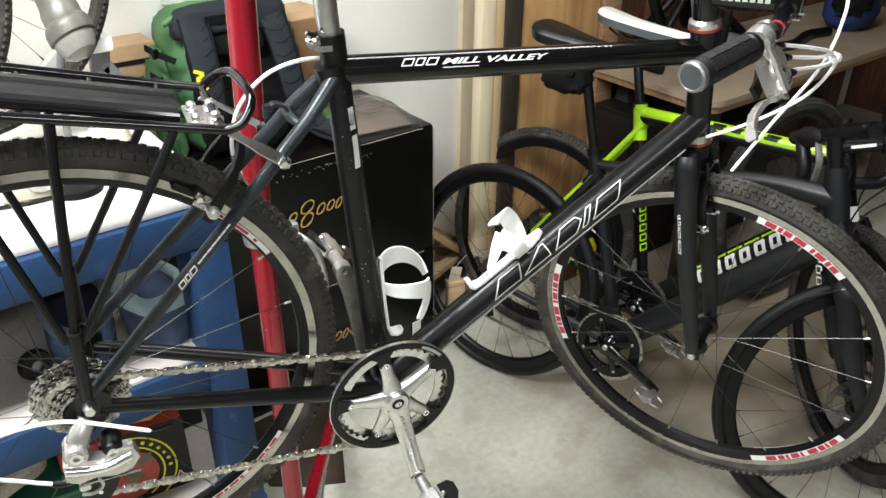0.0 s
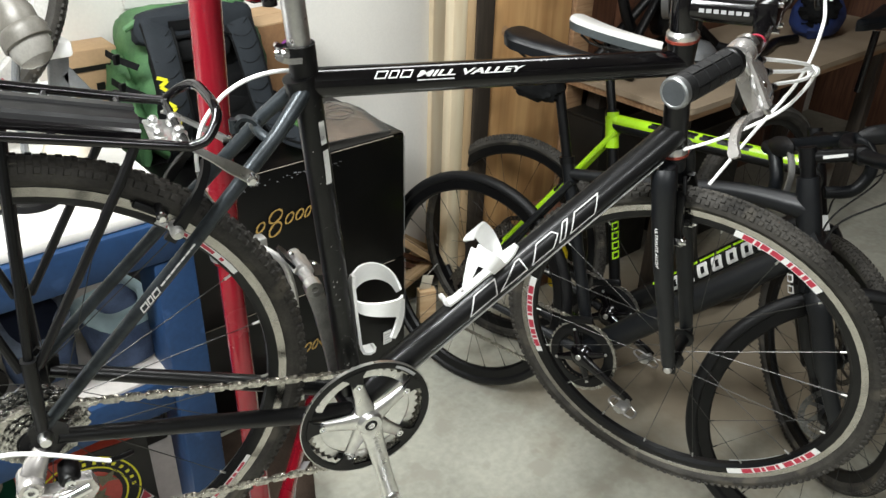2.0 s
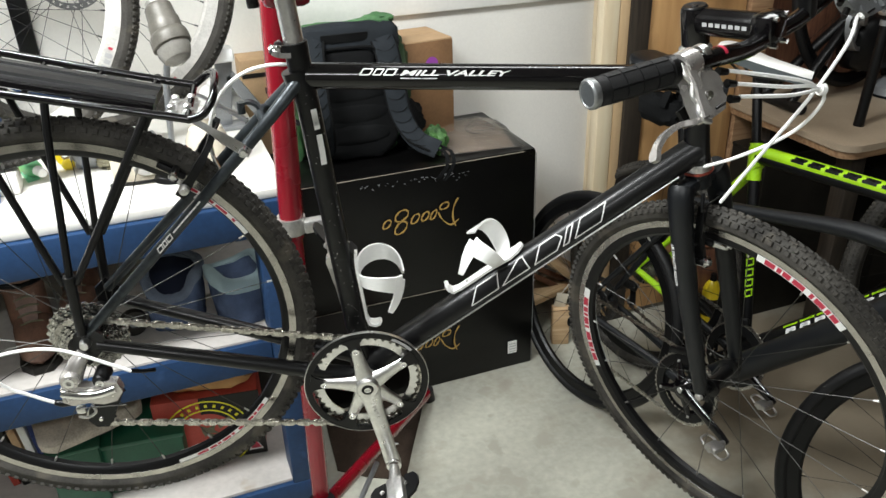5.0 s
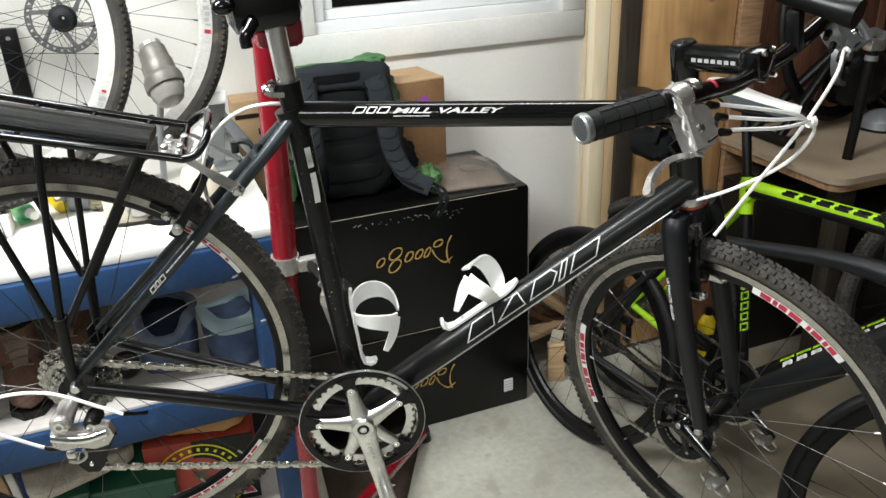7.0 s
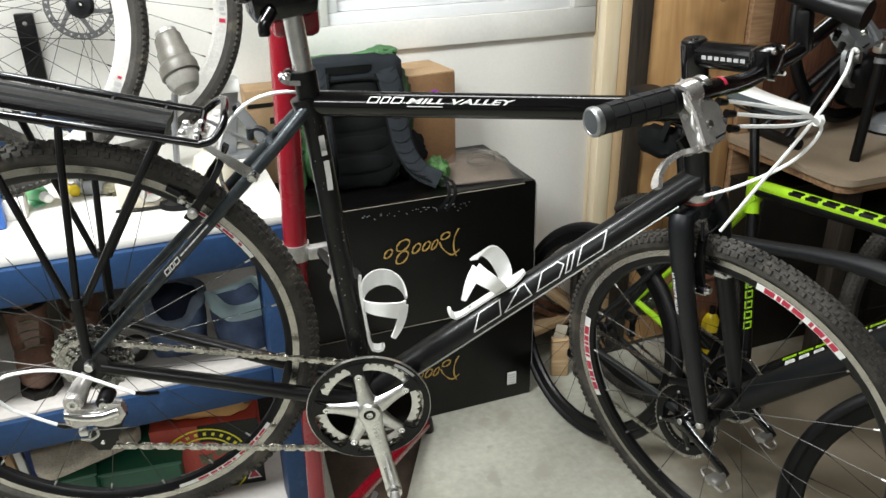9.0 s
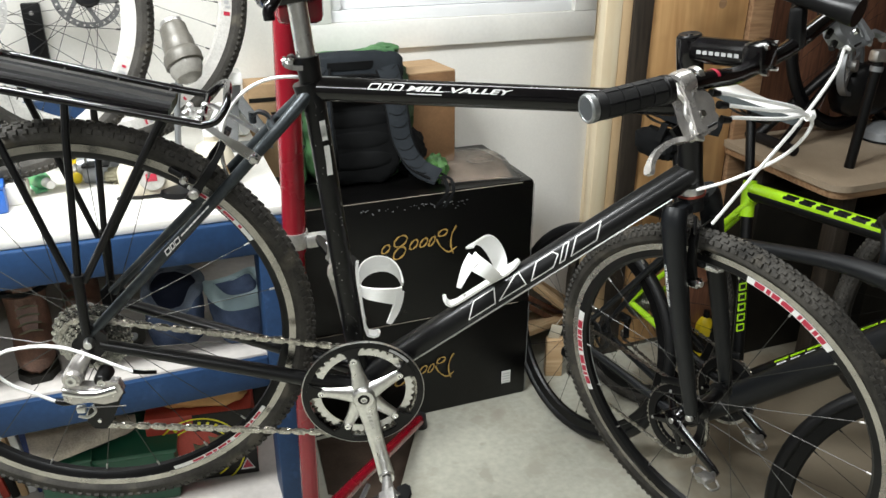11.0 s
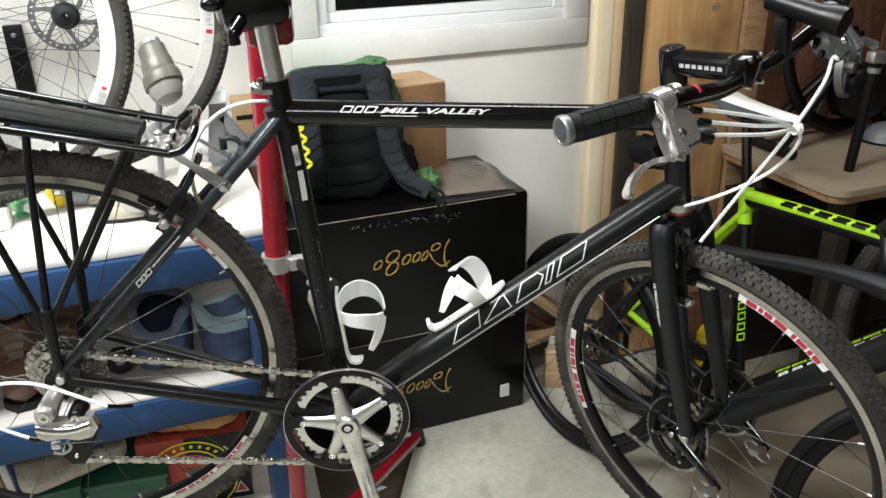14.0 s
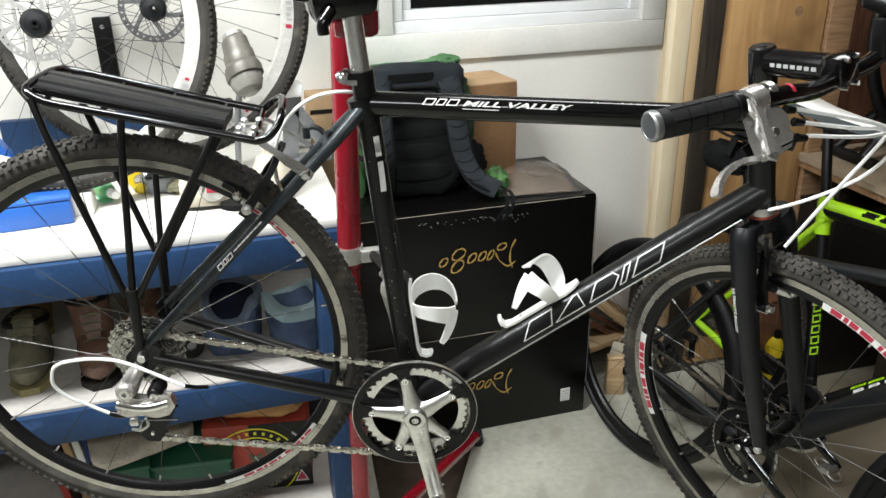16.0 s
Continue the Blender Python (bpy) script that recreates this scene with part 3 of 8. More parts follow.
# ---- bicycles ----
def make_wheel(name, parent, at, radius=0.337, width=0.036, knobs=True, rim=None, track=True, spokes=32, decals=None, depth=0.022, wire=None, tyre_mat=None, hub_r=0.016, rim_in=None, label=""):
    """A spoked wheel about its own y axis; its first mesh is the rim."""
    rr = radius - width * 0.80
    ri = rim_in or rr - depth
    hw = 0.0115
    prof = [(rr - 0.004, -hw), (rr, -hw), (rr, hw), (rr - 0.004, hw), (ri + 0.006, hw * 0.9), (ri, hw * 0.4), (ri, -hw * 0.4), (ri + 0.006, -hw * 0.9)]
    w = part(name, Geo().lathe(prof, n=72, closed=True), rim or satin_black, parent, label, 40, at)
    if track:
        for s in (-1, 1):
            part("brake_track", Geo().lathe([(rr - 0.001, s * (hw + 0.0007)), (rr - 0.0118, s * (hw + 0.0007)), (rr - 0.0118, s * (hw - 0.003)), (rr - 0.001, s * (hw - 0.003))], n=72, closed=True), brake_track, w)
    rc = radius - width / 2
    sec = []
    for k in range(14):
        a = 2 * math.pi * k / 14
        sec.append((rc + math.cos(a) * width / 2 * (1.0 if math.cos(a) > 0 else 0.8), math.sin(a) * width / 2))
    t = Geo().lathe(sec, n=72, closed=True)
    if knobs:
        count = int(2 * math.pi * radius / 0.0145)
        for i in range(count):
            a0 = 2 * math.pi * i / count
            for row, (tilt, wid, lng, hgt) in enumerate(((0.0, 0.0065, 0.0085, 0.0028), (31.0, 0.0065, 0.0080, 0.0032), (-31.0, 0.0065, 0.0080, 0.0032), (60.0, 0.0085, 0.0078, 0.0040), (-60.0, 0.0085, 0.0078, 0.0040))):
                a = a0 + (math.pi / count if row in (1, 2) else 0)
                ti = radians(tilt)
                outd = V((math.cos(a) * math.cos(ti), math.sin(ti), math.sin(a) * math.cos(ti)))
                tang = V((-math.sin(a), 0, math.cos(a)))
                acr = tang.cross(outd)
                base = V((math.cos(a) * rc, 0, math.sin(a) * rc)) + outd * (width / 2 - 0.0008)
                lo = [base + tang * sx * lng / 2 + acr * sy * wid / 2 for sx, sy in ((-1, -1), (1, -1), (1, 1), (-1, 1))]
                hi = [base + outd * hgt + tang * sx * lng * 0.38 + acr * sy * wid * 0.38 for sx, sy in ((-1, -1), (1, -1), (1, 1), (-1, 1))]
                t.add(lo + hi, [(4, 5, 6, 7), (0, 1, 5, 4), (1, 2, 6, 5), (2, 3, 7, 6), (3, 0, 4, 7)])
    part("tyre", t, tyre_mat or (rubber if knobs else smooth_rubber), w, "", 30)
    part("hub", Geo().lathe([(0.004, -0.062), (0.009, -0.062), (0.009, -0.035), (hub_r + 0.008, -0.034), (hub_r + 0.008, -0.029), (hub_r, -0.026), (hub_r - 0.002, 0), (hub_r, 0.026), (hub_r + 0.008, 0.029), (hub_r + 0.008, 0.034), (0.009, 0.035), (0.009, 0.062), (0.004, 0.062)], n=20), satin_black, w)
    flange = hub_r + 0.006
    one_spoke = Geo().tube([(0, 0, 0), (0, 0, 1)], 0.0007, 5)
    data = mesh_of("spoke", one_spoke, wire or steel_wire)
    nip = mesh_of("nipple", Geo().tube([(0, 0, 0), (0, 0, 0.012)], 0.0018, 6), dull_alloy if wire is not black_wire else black_wire)
    for i in range(spokes):
        side = 1 if i % 2 else -1
        a = 2 * math.pi * i / spokes
        twist = radians(68) * (1 if (i // 2) % 2 else -1)
        p0 = V((math.cos(a + twist) * flange, side * 0.031, math.sin(a + twist) * flange))
        p1 = V((math.cos(a) * (ri + 0.001), side * 0.002, math.sin(a) * (ri + 0.001)))
        d = p1 - p0
        q = d.to_track_quat("Z", "Y").to_matrix().to_4x4()
        part("spoke", data, None, w, at=Matrix.Translation(p0) @ q @ Matrix.Diagonal((1, 1, d.length, 1)))
        part("nipple", nip, None, w, at=Matrix.Translation(p1 - d.normalized() * 0.011) @ q)
    for a0, a1, mat in decals or ():
        for s in (-1, 1):
            k = max(1, int((a1 - a0) / 2))
            trim, up = (0.0012, 0.0003) if mat is red_print else (0.0, 0.0)
            g = Geo().lathe([(rr - 0.0128 - trim, s * (hw + 0.0008 + up)), (ri + 0.0045 + trim, s * (hw * 0.92 + 0.0011 + up))], n=k, arc=(radians(a0), radians(a1)))
            part("decal", g, mat, w)
    return w


def disc_rotor(parent, y=0.034, r=0.08, mat=None):
    """A brake disc: two rings joined by many short bridges, and a curved-arm carrier."""
    g = Geo()
    ring = lambda r1, r0: g.lathe([(r1, y - 0.001), (r1, y + 0.001), (r0, y + 0.001), (r0, y - 0.001)], n=44, closed=True)
    ring(r, r - 0.0045)
    ring(r - 0.0095, r - 0.0145)
    for i in range(30):
        a = 2 * math.pi * i / 30
        d, e = V((math.cos(a), 0, math.sin(a))), V((math.cos(a + 0.08), 0, math.sin(a + 0.08)))
        g.ribbon([d * (r - 0.0105) + V((0, y, 0)), e * (r - 0.0035) + V((0, y, 0))], (-math.sin(a), 0, math.cos(a)), 0.0085 if i % 3 else 0.012, 0.0018)
    for i in range(6):
        a = 2 * math.pi * i / 6
        at = lambda q, w: (math.cos(a + q) * w, y, math.sin(a + q) * w)
        g.ribbon([at(0.0, 0.020), at(0.22, 0.036), at(0.36, 0.052), at(0.42, r - 0.011)], [(math.cos(a + q + 1.57), 0, math.sin(a + q + 1.57)) for q in (0.0, 0.22, 0.36, 0.42)], [0.016, 0.010, 0.009, 0.012], 0.0018)
    g.lathe([(0.014, y + 0.002), (0.027, y + 0.002), (0.027, y - 0.002), (0.014, y - 0.002)], n=20, closed=True)
    part("disc_rotor", g, mat or rotor_steel, parent, "steel disc brake rotor")


def lettering(text, size, mat, bold=0.028):
    """Flat raised words as a mesh in the x-y plane."""
    words = bpy.data.curves.new("words", "FONT")
    words.body, words.size, words.extrude, words.offset = text, size, 0.0003, size * bold
    word_ob = bpy.data.objects.new("words", words)
    me = bpy.data.meshes.new_from_object(word_ob)
    bpy.data.objects.remove(word_ob)
    me.materials.clear()
    me.materials.append(mat)
    return me


def cogs(geo, centre, sizes, y0, step, teeth=True, rim=0.014, tooth=1.0):
    for i, r in enumerate(sizes):
        y = y0 + i * step
        n = max(12, int(r * 2 * math.pi / 0.0127))
        ring = []
        for k in range(n * 4):
            a = 2 * math.pi * k / (n * 4)
            q = r + (0.0032 if k % 4 in (1,) else 0.001 if k % 4 in (0, 2) else -0.002) * tooth if teeth else r
            ring.append((math.cos(a) * q, math.sin(a) * q))
        m = len(ring)
        hole = max(0.012, r - rim)
        inner = [(math.cos(2 * math.pi * k / m) * hole, math.sin(2 * math.pi * k / m) * hole) for k in range(m)]
        c = V(centre)
        verts = []
        for yy in (y - 0.0009, y + 0.0009):
            verts += [c + V((x, yy, z)) for x, z in ring] + [c + V((x, yy, z)) for x, z in inner]
        faces = []
        for k in range(m):
            j = (k + 1) % m
            faces += [(k, j, m + j, m + k), (2 * m + k, 3 * m + k, 3 * m + j, 2 * m + j), (k, 2 * m + k, 2 * m + j, j), (m + k, m + j, 3 * m + j, 3 * m + k)]
        geo.add(verts, faces)
    return geo


def chain(parent, path, y, pitch=0.0127, mat=None):
    """Links of a roller chain along an open path in the plane y."""
    pts = [V((x, y, z)) for x, z in path]
    g = Geo()
    run, acc = [], 0.0
    for a, b in zip(pts, pts[1:]):
        ln = (b - a).length
        while acc <= ln:
            run.append(a + (b - a) * (acc / ln))
            acc += pitch
        acc -= ln
    for i, (a, b) in enumerate(zip(run, run[1:])):
        d = (b - a).normalized()
        up = V((0, 1, 0)).cross(d)
        off = 0.0036 if i % 2 else 0.0021
        fat = 1.0 if i % 2 else 0.62
        for s in (-1, 1):
            outline = []
            for k in range(10):
                t = 2 * math.pi * k / 10
                cx = 0.0 if math.cos(t) < 0 else 1.0
                outline.append((cx * pitch + math.cos(t) * 0.0043, math.sin(t) * (0.0040 if abs(math.cos(t)) > 0.25 else 0.0026) * fat))
            g.prism(outline, a + V((0, s * off - 0.0005, 0)), d, up, (0, 0.001, 0))
        g.tube([a + V((0, -0.0042, 0)), a + V((0, 0.0042, 0))], 0.0022, 6)
    part("chain", g, mat or chain_steel, parent, "oily steel roller chain", 30)


def arc_path(cx, cz, r, a0, a1, n=24):
    return [(cx + r * math.cos(radians(a0 + (a1 - a0) * i / n)), cz + r * math.sin(radians(a0 + (a1 - a0) * i / n))) for i in range(n + 1)]


def clip_pedal(parent, at, side):
    """A small clipless pedal on its axle, along y."""
    p = part("pedal", Geo().tube([(0, 0, 0), (0, side * 0.022, 0), (0, side * 0.085, 0)], [0.0085, 0.0105, 0.0105], 16).box((0, side * 0.055, 0), (0.030, 0.050, 0.020), 0.004), dull_alloy, parent, "small grey clipless pedal", 30, at)
    for sx in (-1, 1):
        part("clip_plate", Geo().prism([(-0.026, 0.0), (0.026, 0.0), (0.020, 0.018), (0.008, 0.026), (-0.008, 0.026), (-0.020, 0.018)], (sx * 0.018, side * 0.055, -0.002), (0, 1, 0), (sx, 0, 0.25), (0, 0, 0.005)), satin_black, p)
        part("clip_bolt", Geo().lathe([(0, 0.003), (0.003, 0.003), (0.0045, 0.0)], (sx * 0.022, side * 0.055, 0.010), (0, 0, 1), 10), chrome, p)


def saddle(parent, at, top_mat, side_mat, rails=None, long=0.27):
    """A slim saddle; x forward, its top at z = 0."""
    n, m = 18, 12
    top, bot = [], []
    for i in range(n):
        t = i / (n - 1)
        x = -long * 0.5 + long * t
        half = 0.072 * (1 - t) ** 1.3 * min(1, (t + 0.05) * 6) ** 0.4 + 0.017 * min(1, (1 - t) * 9) ** 0.5
        lift = 0.022 * (1 - t) ** 3 - 0.012 * t * t
        top.append([V((x, half * math.cos(math.pi * k / (m - 1)), lift + 0.020 * math.sin(math.pi * k / (m - 1)) ** 0.6 - 0.02)) for k in range(m)])
        bot.append([V((x * 0.97, half * 0.97 * math.cos(math.pi * k / (m - 1)), lift - 0.042 + 0.010 * math.sin(math.pi * k / (m - 1)))) for k in range(m)])
    g = Geo()
    g.add([p for r in top for p in r], [(i * m + k, i * m + k + 1, (i + 1) * m + k + 1, (i + 1) * m + k) for i in range(n - 1) for k in range(m - 1)])
    s = part("saddle", g, top_mat, parent, "", 50, at)
    g = Geo()
    ring = [[top[i][0] + V((0, 0, -0.0003)), bot[i][0], bot[i][m - 1], top[i][m - 1] + V((0, 0, -0.0003))] for i in range(n)]
    g.add([p for r in ring for p in r], [(i * 4 + k, i * 4 + k + 1, (i + 1) * 4 + k + 1, (i + 1) * 4 + k) for i in range(n - 1) for k in range(3)] + [(0, 1, 2, 3), tuple((n - 1) * 4 + k for k in (3, 2, 1, 0))])
    part("shell", g, side_mat, s, "", 50)
    for sy in (-0.022, 0.022):
        part("rail", Geo().tube(spline([(-0.105, sy * 1.3, -0.035), (-0.06, sy, -0.055), (0.03, sy, -0.055), (0.10, sy * 0.4, -0.04)]), 0.0035, 7), rails or steel_wire, s)
    return s


def steer_matrix(low, high, turn):
    """From fork coordinates (z up the steering axis, x ahead) to the bicycle's."""
    z = (V((high[0], 0, high[1])) - V((low[0], 0, low[1]))).normalized()
    y = V((0, 1, 0))
    x = y.cross(z)
    m = Matrix((x, y, z)).transposed().to_4x4()
    return Matrix.Translation((low[0], 0, low[1])) @ m @ Matrix.Rotation(radians(turn), 4, "Z")


# ---- the hybrid bicycle on the stand ----
FWD, SIDE, UPW = V((0.97278, -0.23175, 0.0)), V((0.23157, 0.97204, 0.0390)), V((-0.00904, -0.03794, 0.99924))
BIKE_AT = Matrix.Translation((0.0129, 0.0636, 0.8026)) @ Matrix((FWD, SIDE.normalized(), UPW)).transposed().to_4x4()
hybrid = thing("hybrid_bicycle", "black hybrid bicycle with rear rack held in a red stand", "bicycle", BIKE_AT)
P = lambda x, z, y=0.0: V((x, y, z))
REAR, BB, ST, TL, TR, DT, HT, HB = P(-0.404, 0.150), P(0, 0), P(-0.054, 0.548), P(-0.046, 0.5095), P(0.520, 0.4705), P(0.540, 0.3585), P(0.515, 0.507), P(0.543, 0.331)
RIGHTWARD = (0, -1, 0)
FROM_WORLD = BIKE_AT.inverted()

seat_tube = part("seat_tube", Geo().tube([BB, ST], 0.0165, 24), frame_black, hybrid)
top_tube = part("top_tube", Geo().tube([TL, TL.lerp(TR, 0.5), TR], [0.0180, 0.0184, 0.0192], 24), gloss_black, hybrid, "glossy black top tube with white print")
down_tube = part("down_tube", Geo().tube([BB, BB.lerp(DT, 0.5), DT], [0.023, 0.0235, 0.0225], 28), frame_black, hybrid, "satin black down tube with white outlined print")
part("head_tube", Geo().tube([HB, HB.lerp(HT, 0.12), HB.lerp(HT, 0.88), HT], [0.0215, 0.0195, 0.0195, 0.0215], 24), frame_black, hybrid)
part("bottom_bracket_shell", Geo().tube([P(0, 0, -0.036), P(0, 0, 0.036)], 0.0235, 24), frame_black, hybrid)
for s in (-1, 1):
    part("seat_stay", Geo().tube([P(-0.046, 0.514, s * 0.006), P(-0.052, 0.509, s * 0.010), P(-0.060, 0.501, s * 0.014), P(-0.095, 0.466, s * 0.030), P(-0.20, 0.36, s * 0.044), P(-0.400, 0.162, s * 0.063)], [0.0050, 0.0085, 0.0096, 0.0088, 0.0083, 0.0076], 18), stay_grey, hybrid, "grey metallic seat stay")
    part("chain_stay", Geo().tube([P(-0.012, 0.006, s * 0.026), P(-0.10, 0.036, s * 0.036), P(-0.22, 0.080, s * 0.047), P(-0.392, 0.142, s * 0.064)], [0.0135, 0.0125, 0.0115, 0.009], 14), frame_black, hybrid)
    part("dropout", Geo().prism([(-0.420, 0.163), (-0.400, 0.182), (-0.378, 0.160), (-0.38, 0.136), (-0.408, 0.108), (-0.420, 0.128)], (0, s * 0.066 - 0.003, 0), (1, 0, 0), (0, 0, 1), (0, 0.006, 0)), frame_black, hybrid)
    part("axle_nut", Geo().lathe([(0.0, 0.012), (0.006, 0.012), (0.0085, 0.004), (0.0085, 0), (0, 0)], P(-0.404, 0.150, s * 0.069), (0, s, 0), 12), alloy, hybrid)
part("stay_bridge", Geo().tube(spline([P(-0.104, 0.458, -0.030), P(-0.112, 0.462, -0.012), P(-0.112, 0.462, 0.012), P(-0.104, 0.458, 0.030)]), 0.0062, 12), stay_grey, hybrid)
part("cable_hanger", Geo().ribbon(spline([P(-0.112, 0.464, 0.0), P(-0.118, 0.474, 0.0), P(-0.130, 0.478, 0.0), P(-0.138, 0.470, 0.0)], 4), (0, 1, 0), 0.013, 0.004).tube([P(-0.138, 0.478, 0), P(-0.138, 0.462, 0)], 0.0055, 10), stay_grey, hybrid)
part("weld", Geo().tube([P(-0.050, 0.492), P(-0.058, 0.52)], 0.0205, 18), frame_black, hybrid)

# seatpost and its clamp
collar = part("seat_clamp", Geo().tube([P(-0.0545, 0.543), P(-0.0560, 0.557)], 0.0180, 22), satin_black, hybrid)
part("clamp_bolt", Geo().tube([P(-0.077, 0.552, -0.016), P(-0.077, 0.552, 0.018)], 0.0042, 12).lathe([(0.0, -0.004), (0.004, -0.004), (0.0062, -0.001), (0.0062, 0.003), (0.0, 0.003)], P(-0.077, 0.552, -0.017), (0, 1, 0), 14), chrome, collar)
part("clamp_lug", Geo().box(P(-0.077, 0.551), (0.012, 0.017, 0.013), 0.003), satin_black, collar)
part("clamp_lever", Geo().ribbon(spline([P(-0.083, 0.557, -0.012), P(-0.086, 0.551, -0.016), P(-0.076, 0.546, -0.021), P(-0.060, 0.545, -0.0215)], 4), (0, 0, 1), 0.007, 0.004), chrome, collar)
part("seatpost", Geo().tube([P(-0.055, 0.545), P(-0.0735, 0.74)], 0.0136, 20), alloy, hybrid, "silver seatpost")

# prints on the tubes: plain shapes
g = Geo()
MARK_A, MARK_B = BB + (DT - BB) * 0.12, DT
mark = lambda pts: on_tube(g, [[(0.140 + q[0], q[1] * 0.70 + 0.004) for q in pts + pts[:1]]], MARK_A, MARK_B, 0.0236, (0.1, -0.88, 0.40), 0.0019)
mark([(0.0, -0.016), (0.024, 0.016), (0.064, 0.016), (0.052, -0.016)])
mark([(0.060, -0.016), (0.104, 0.016), (0.112, 0.016), (0.112, -0.016)])
mark([(0.122, -0.016), (0.146, 0.016), (0.176, 0.016), (0.182, 0.004), (0.164, -0.016)])
mark([(0.176, -0.016), (0.198, 0.016), (0.208, 0.016), (0.186, -0.016)])
mark([(0.198, -0.016), (0.222, 0.016), (0.268, 0.016), (0.246, -0.016)])
part("print", g, white_print, down_tube, "white outlined slanted shapes")
g = Geo()
on_tube(g, [slanted(0.074, 0.013, 0.0075, 0.0155, 0.7), slanted(0.092, 0.010, 0.0075, 0.0155, 0.7), slanted(0.107, 0.013, 0.0075, 0.0155, 0.7)], TL, TR, 0.0190, RIGHTWARD, 0.0016)
on_tube(g, [[(0.130, 0.0032), (0.142, 0.0032)], [(0.144, 0.0032), (0.158, 0.0032)], [(0.160, 0.0032), (0.180, 0.0032)]], TL, TR, 0.0190, RIGHTWARD, 0.0013)
part("print", g, white_print, top_tube, "white printed bars")
tx = (TR - TL).normalized()
tn = V((0.0, -1.0, 0.35))
tn = (tn - tx * tn.dot(tx)).normalized()
tw = lettering("MILL VALLEY", 0.0125, white_print)
for v in tw.vertices:
    v.co.x += v.co.y * 0.35
wide = max(v.co.x for v in tw.vertices)
tw.transform(Matrix.Translation(TL + tx * 0.128 + tn * 0.0190 + tn.cross(tx) * 0.0008) @ Matrix((tx * (0.158 / wide), tn.cross(tx) * 0.82, tn)).transposed().to_4x4())
part("lettering", tw, None, top_tube, "white slanted lettering")
part("sticker", on_tube(Geo(), [[(0.441, 0.0), (0.465, 0.0)]], BB, ST, 0.0166, (0.42, -0.9, 0), 0.0085), white_print, seat_tube, "worn white sticker")
part("sticker", on_tube(Geo(), [[(0.387, -0.001), (0.404, 0.0), (0.427, 0.0005)]], BB, ST, 0.0166, (0.42, -0.9, 0), 0.0085), white_print, seat_tube, "worn white sticker")
g = Geo()
a, b = P(-0.400, 0.162, -0.063), P(-0.20, 0.36, -0.044)
on_tube(g, [slanted(0.176, 0.009, -0.002, 0.004, 0.5), slanted(0.188, 0.006, -0.002, 0.004, 0.5), slanted(0.197, 0.009, -0.002, 0.004, 0.5)], a, b, 0.0085, RIGHTWARD, 0.0016)
on_tube(g, [[(0.214 + k * 0.009, 0.002), (0.2205 + k * 0.009, 0.002)] for k in range(7)], a, b, 0.0085, RIGHTWARD, 0.0019)
part("print", g, white_print, hybrid, "small white print on the stay")
chips = Geo()
rng = random.Random(4)
for k in range(60):
    t, h, w = rng.random() ** 1.4, rng.uniform(-0.014, 0.016), rng.uniform(0.0005, 0.0014)
    on_tube(chips, [[(0.08 + t * 0.42, h), (0.08 + t * 0.42 + w, h + w * 0.4)]], BB, ST, 0.0166, (0.2, -1, 0), w)
for k in range(9):
    s0 = 0.30 + rng.random() * 0.1
    on_tube(chips, [[(s0, 0.0165), (s0 + 0.002, 0.0168)]], TL + P(0, 0.003), TR + P(0, 0.003), 0.0178, RIGHTWARD, 0.0016)
tagged(part("paint_chips", chips, grey_print, seat_tube, "pale chips in the paint"), kind="stuff")

# wheels
def rim_marks(start, end, turned):
    """White and red printed bands along the rim between two bearings."""
    out, at, k = [(start - turned, end - turned, white_print)], start + 2.6, 0
    while at < end - 5.0:
        long = (3.4, 1.4, 2.6, 4.0, 1.2)[k % 5]
        out.append((at - turned, at + long - turned, red_print))
        at += long + (0.7, 0.5, 0.8, 2.0, 0.6)[k % 5]
        k += 1
    return out


FRONT_MARKS = rim_marks(249, 287, 20) + rim_marks(14, 45, 20) + rim_marks(117, 156, 20)
REAR_MARKS = rim_marks(124, 164, 7) + rim_marks(36, 60, 7)
spin = lambda c, deg: Matrix.Translation(c) @ Matrix.Rotation(radians(deg), 4, "Y")
rear = make_wheel("rear_wheel", hybrid, spin(P(-0.415, 0.131), 7), 0.343, 0.036, spokes=20, depth=0.024, decals=REAR_MARKS, label="spoked wheel with knobbly tyre and silver brake track")
g = cogs(Geo(), (0, 0, 0), (0.0590, 0.0550, 0.0510, 0.0470, 0.0430, 0.0390, 0.0350, 0.0310, 0.027), -0.022, -0.0040, rim=0.0046, tooth=0.75)
cassette = part("cassette", g, cog_steel, rear, "steel sprocket cassette")
# spacers, wide and black: the dark between the cogs is put into colour
g = Geo()
for i, r in enumerate((0.0590, 0.0550, 0.0510, 0.0470, 0.0430, 0.0390, 0.0350, 0.0310)):
    y = -0.022 - 0.0040 * i
    g.lathe([(0.012, y - 0.0010), (r - 0.008, y - 0.0010), (r - 0.008, y - 0.0027), (0.012, y - 0.0027)], n=28, closed=True)
part("spacer", g, satin_black, cassette)
part("lockring", Geo().lathe([(0.006, -0.058), (0.02, -0.057), (0.021, -0.053), (0.006, -0.053)], n=20), satin_black, rear)

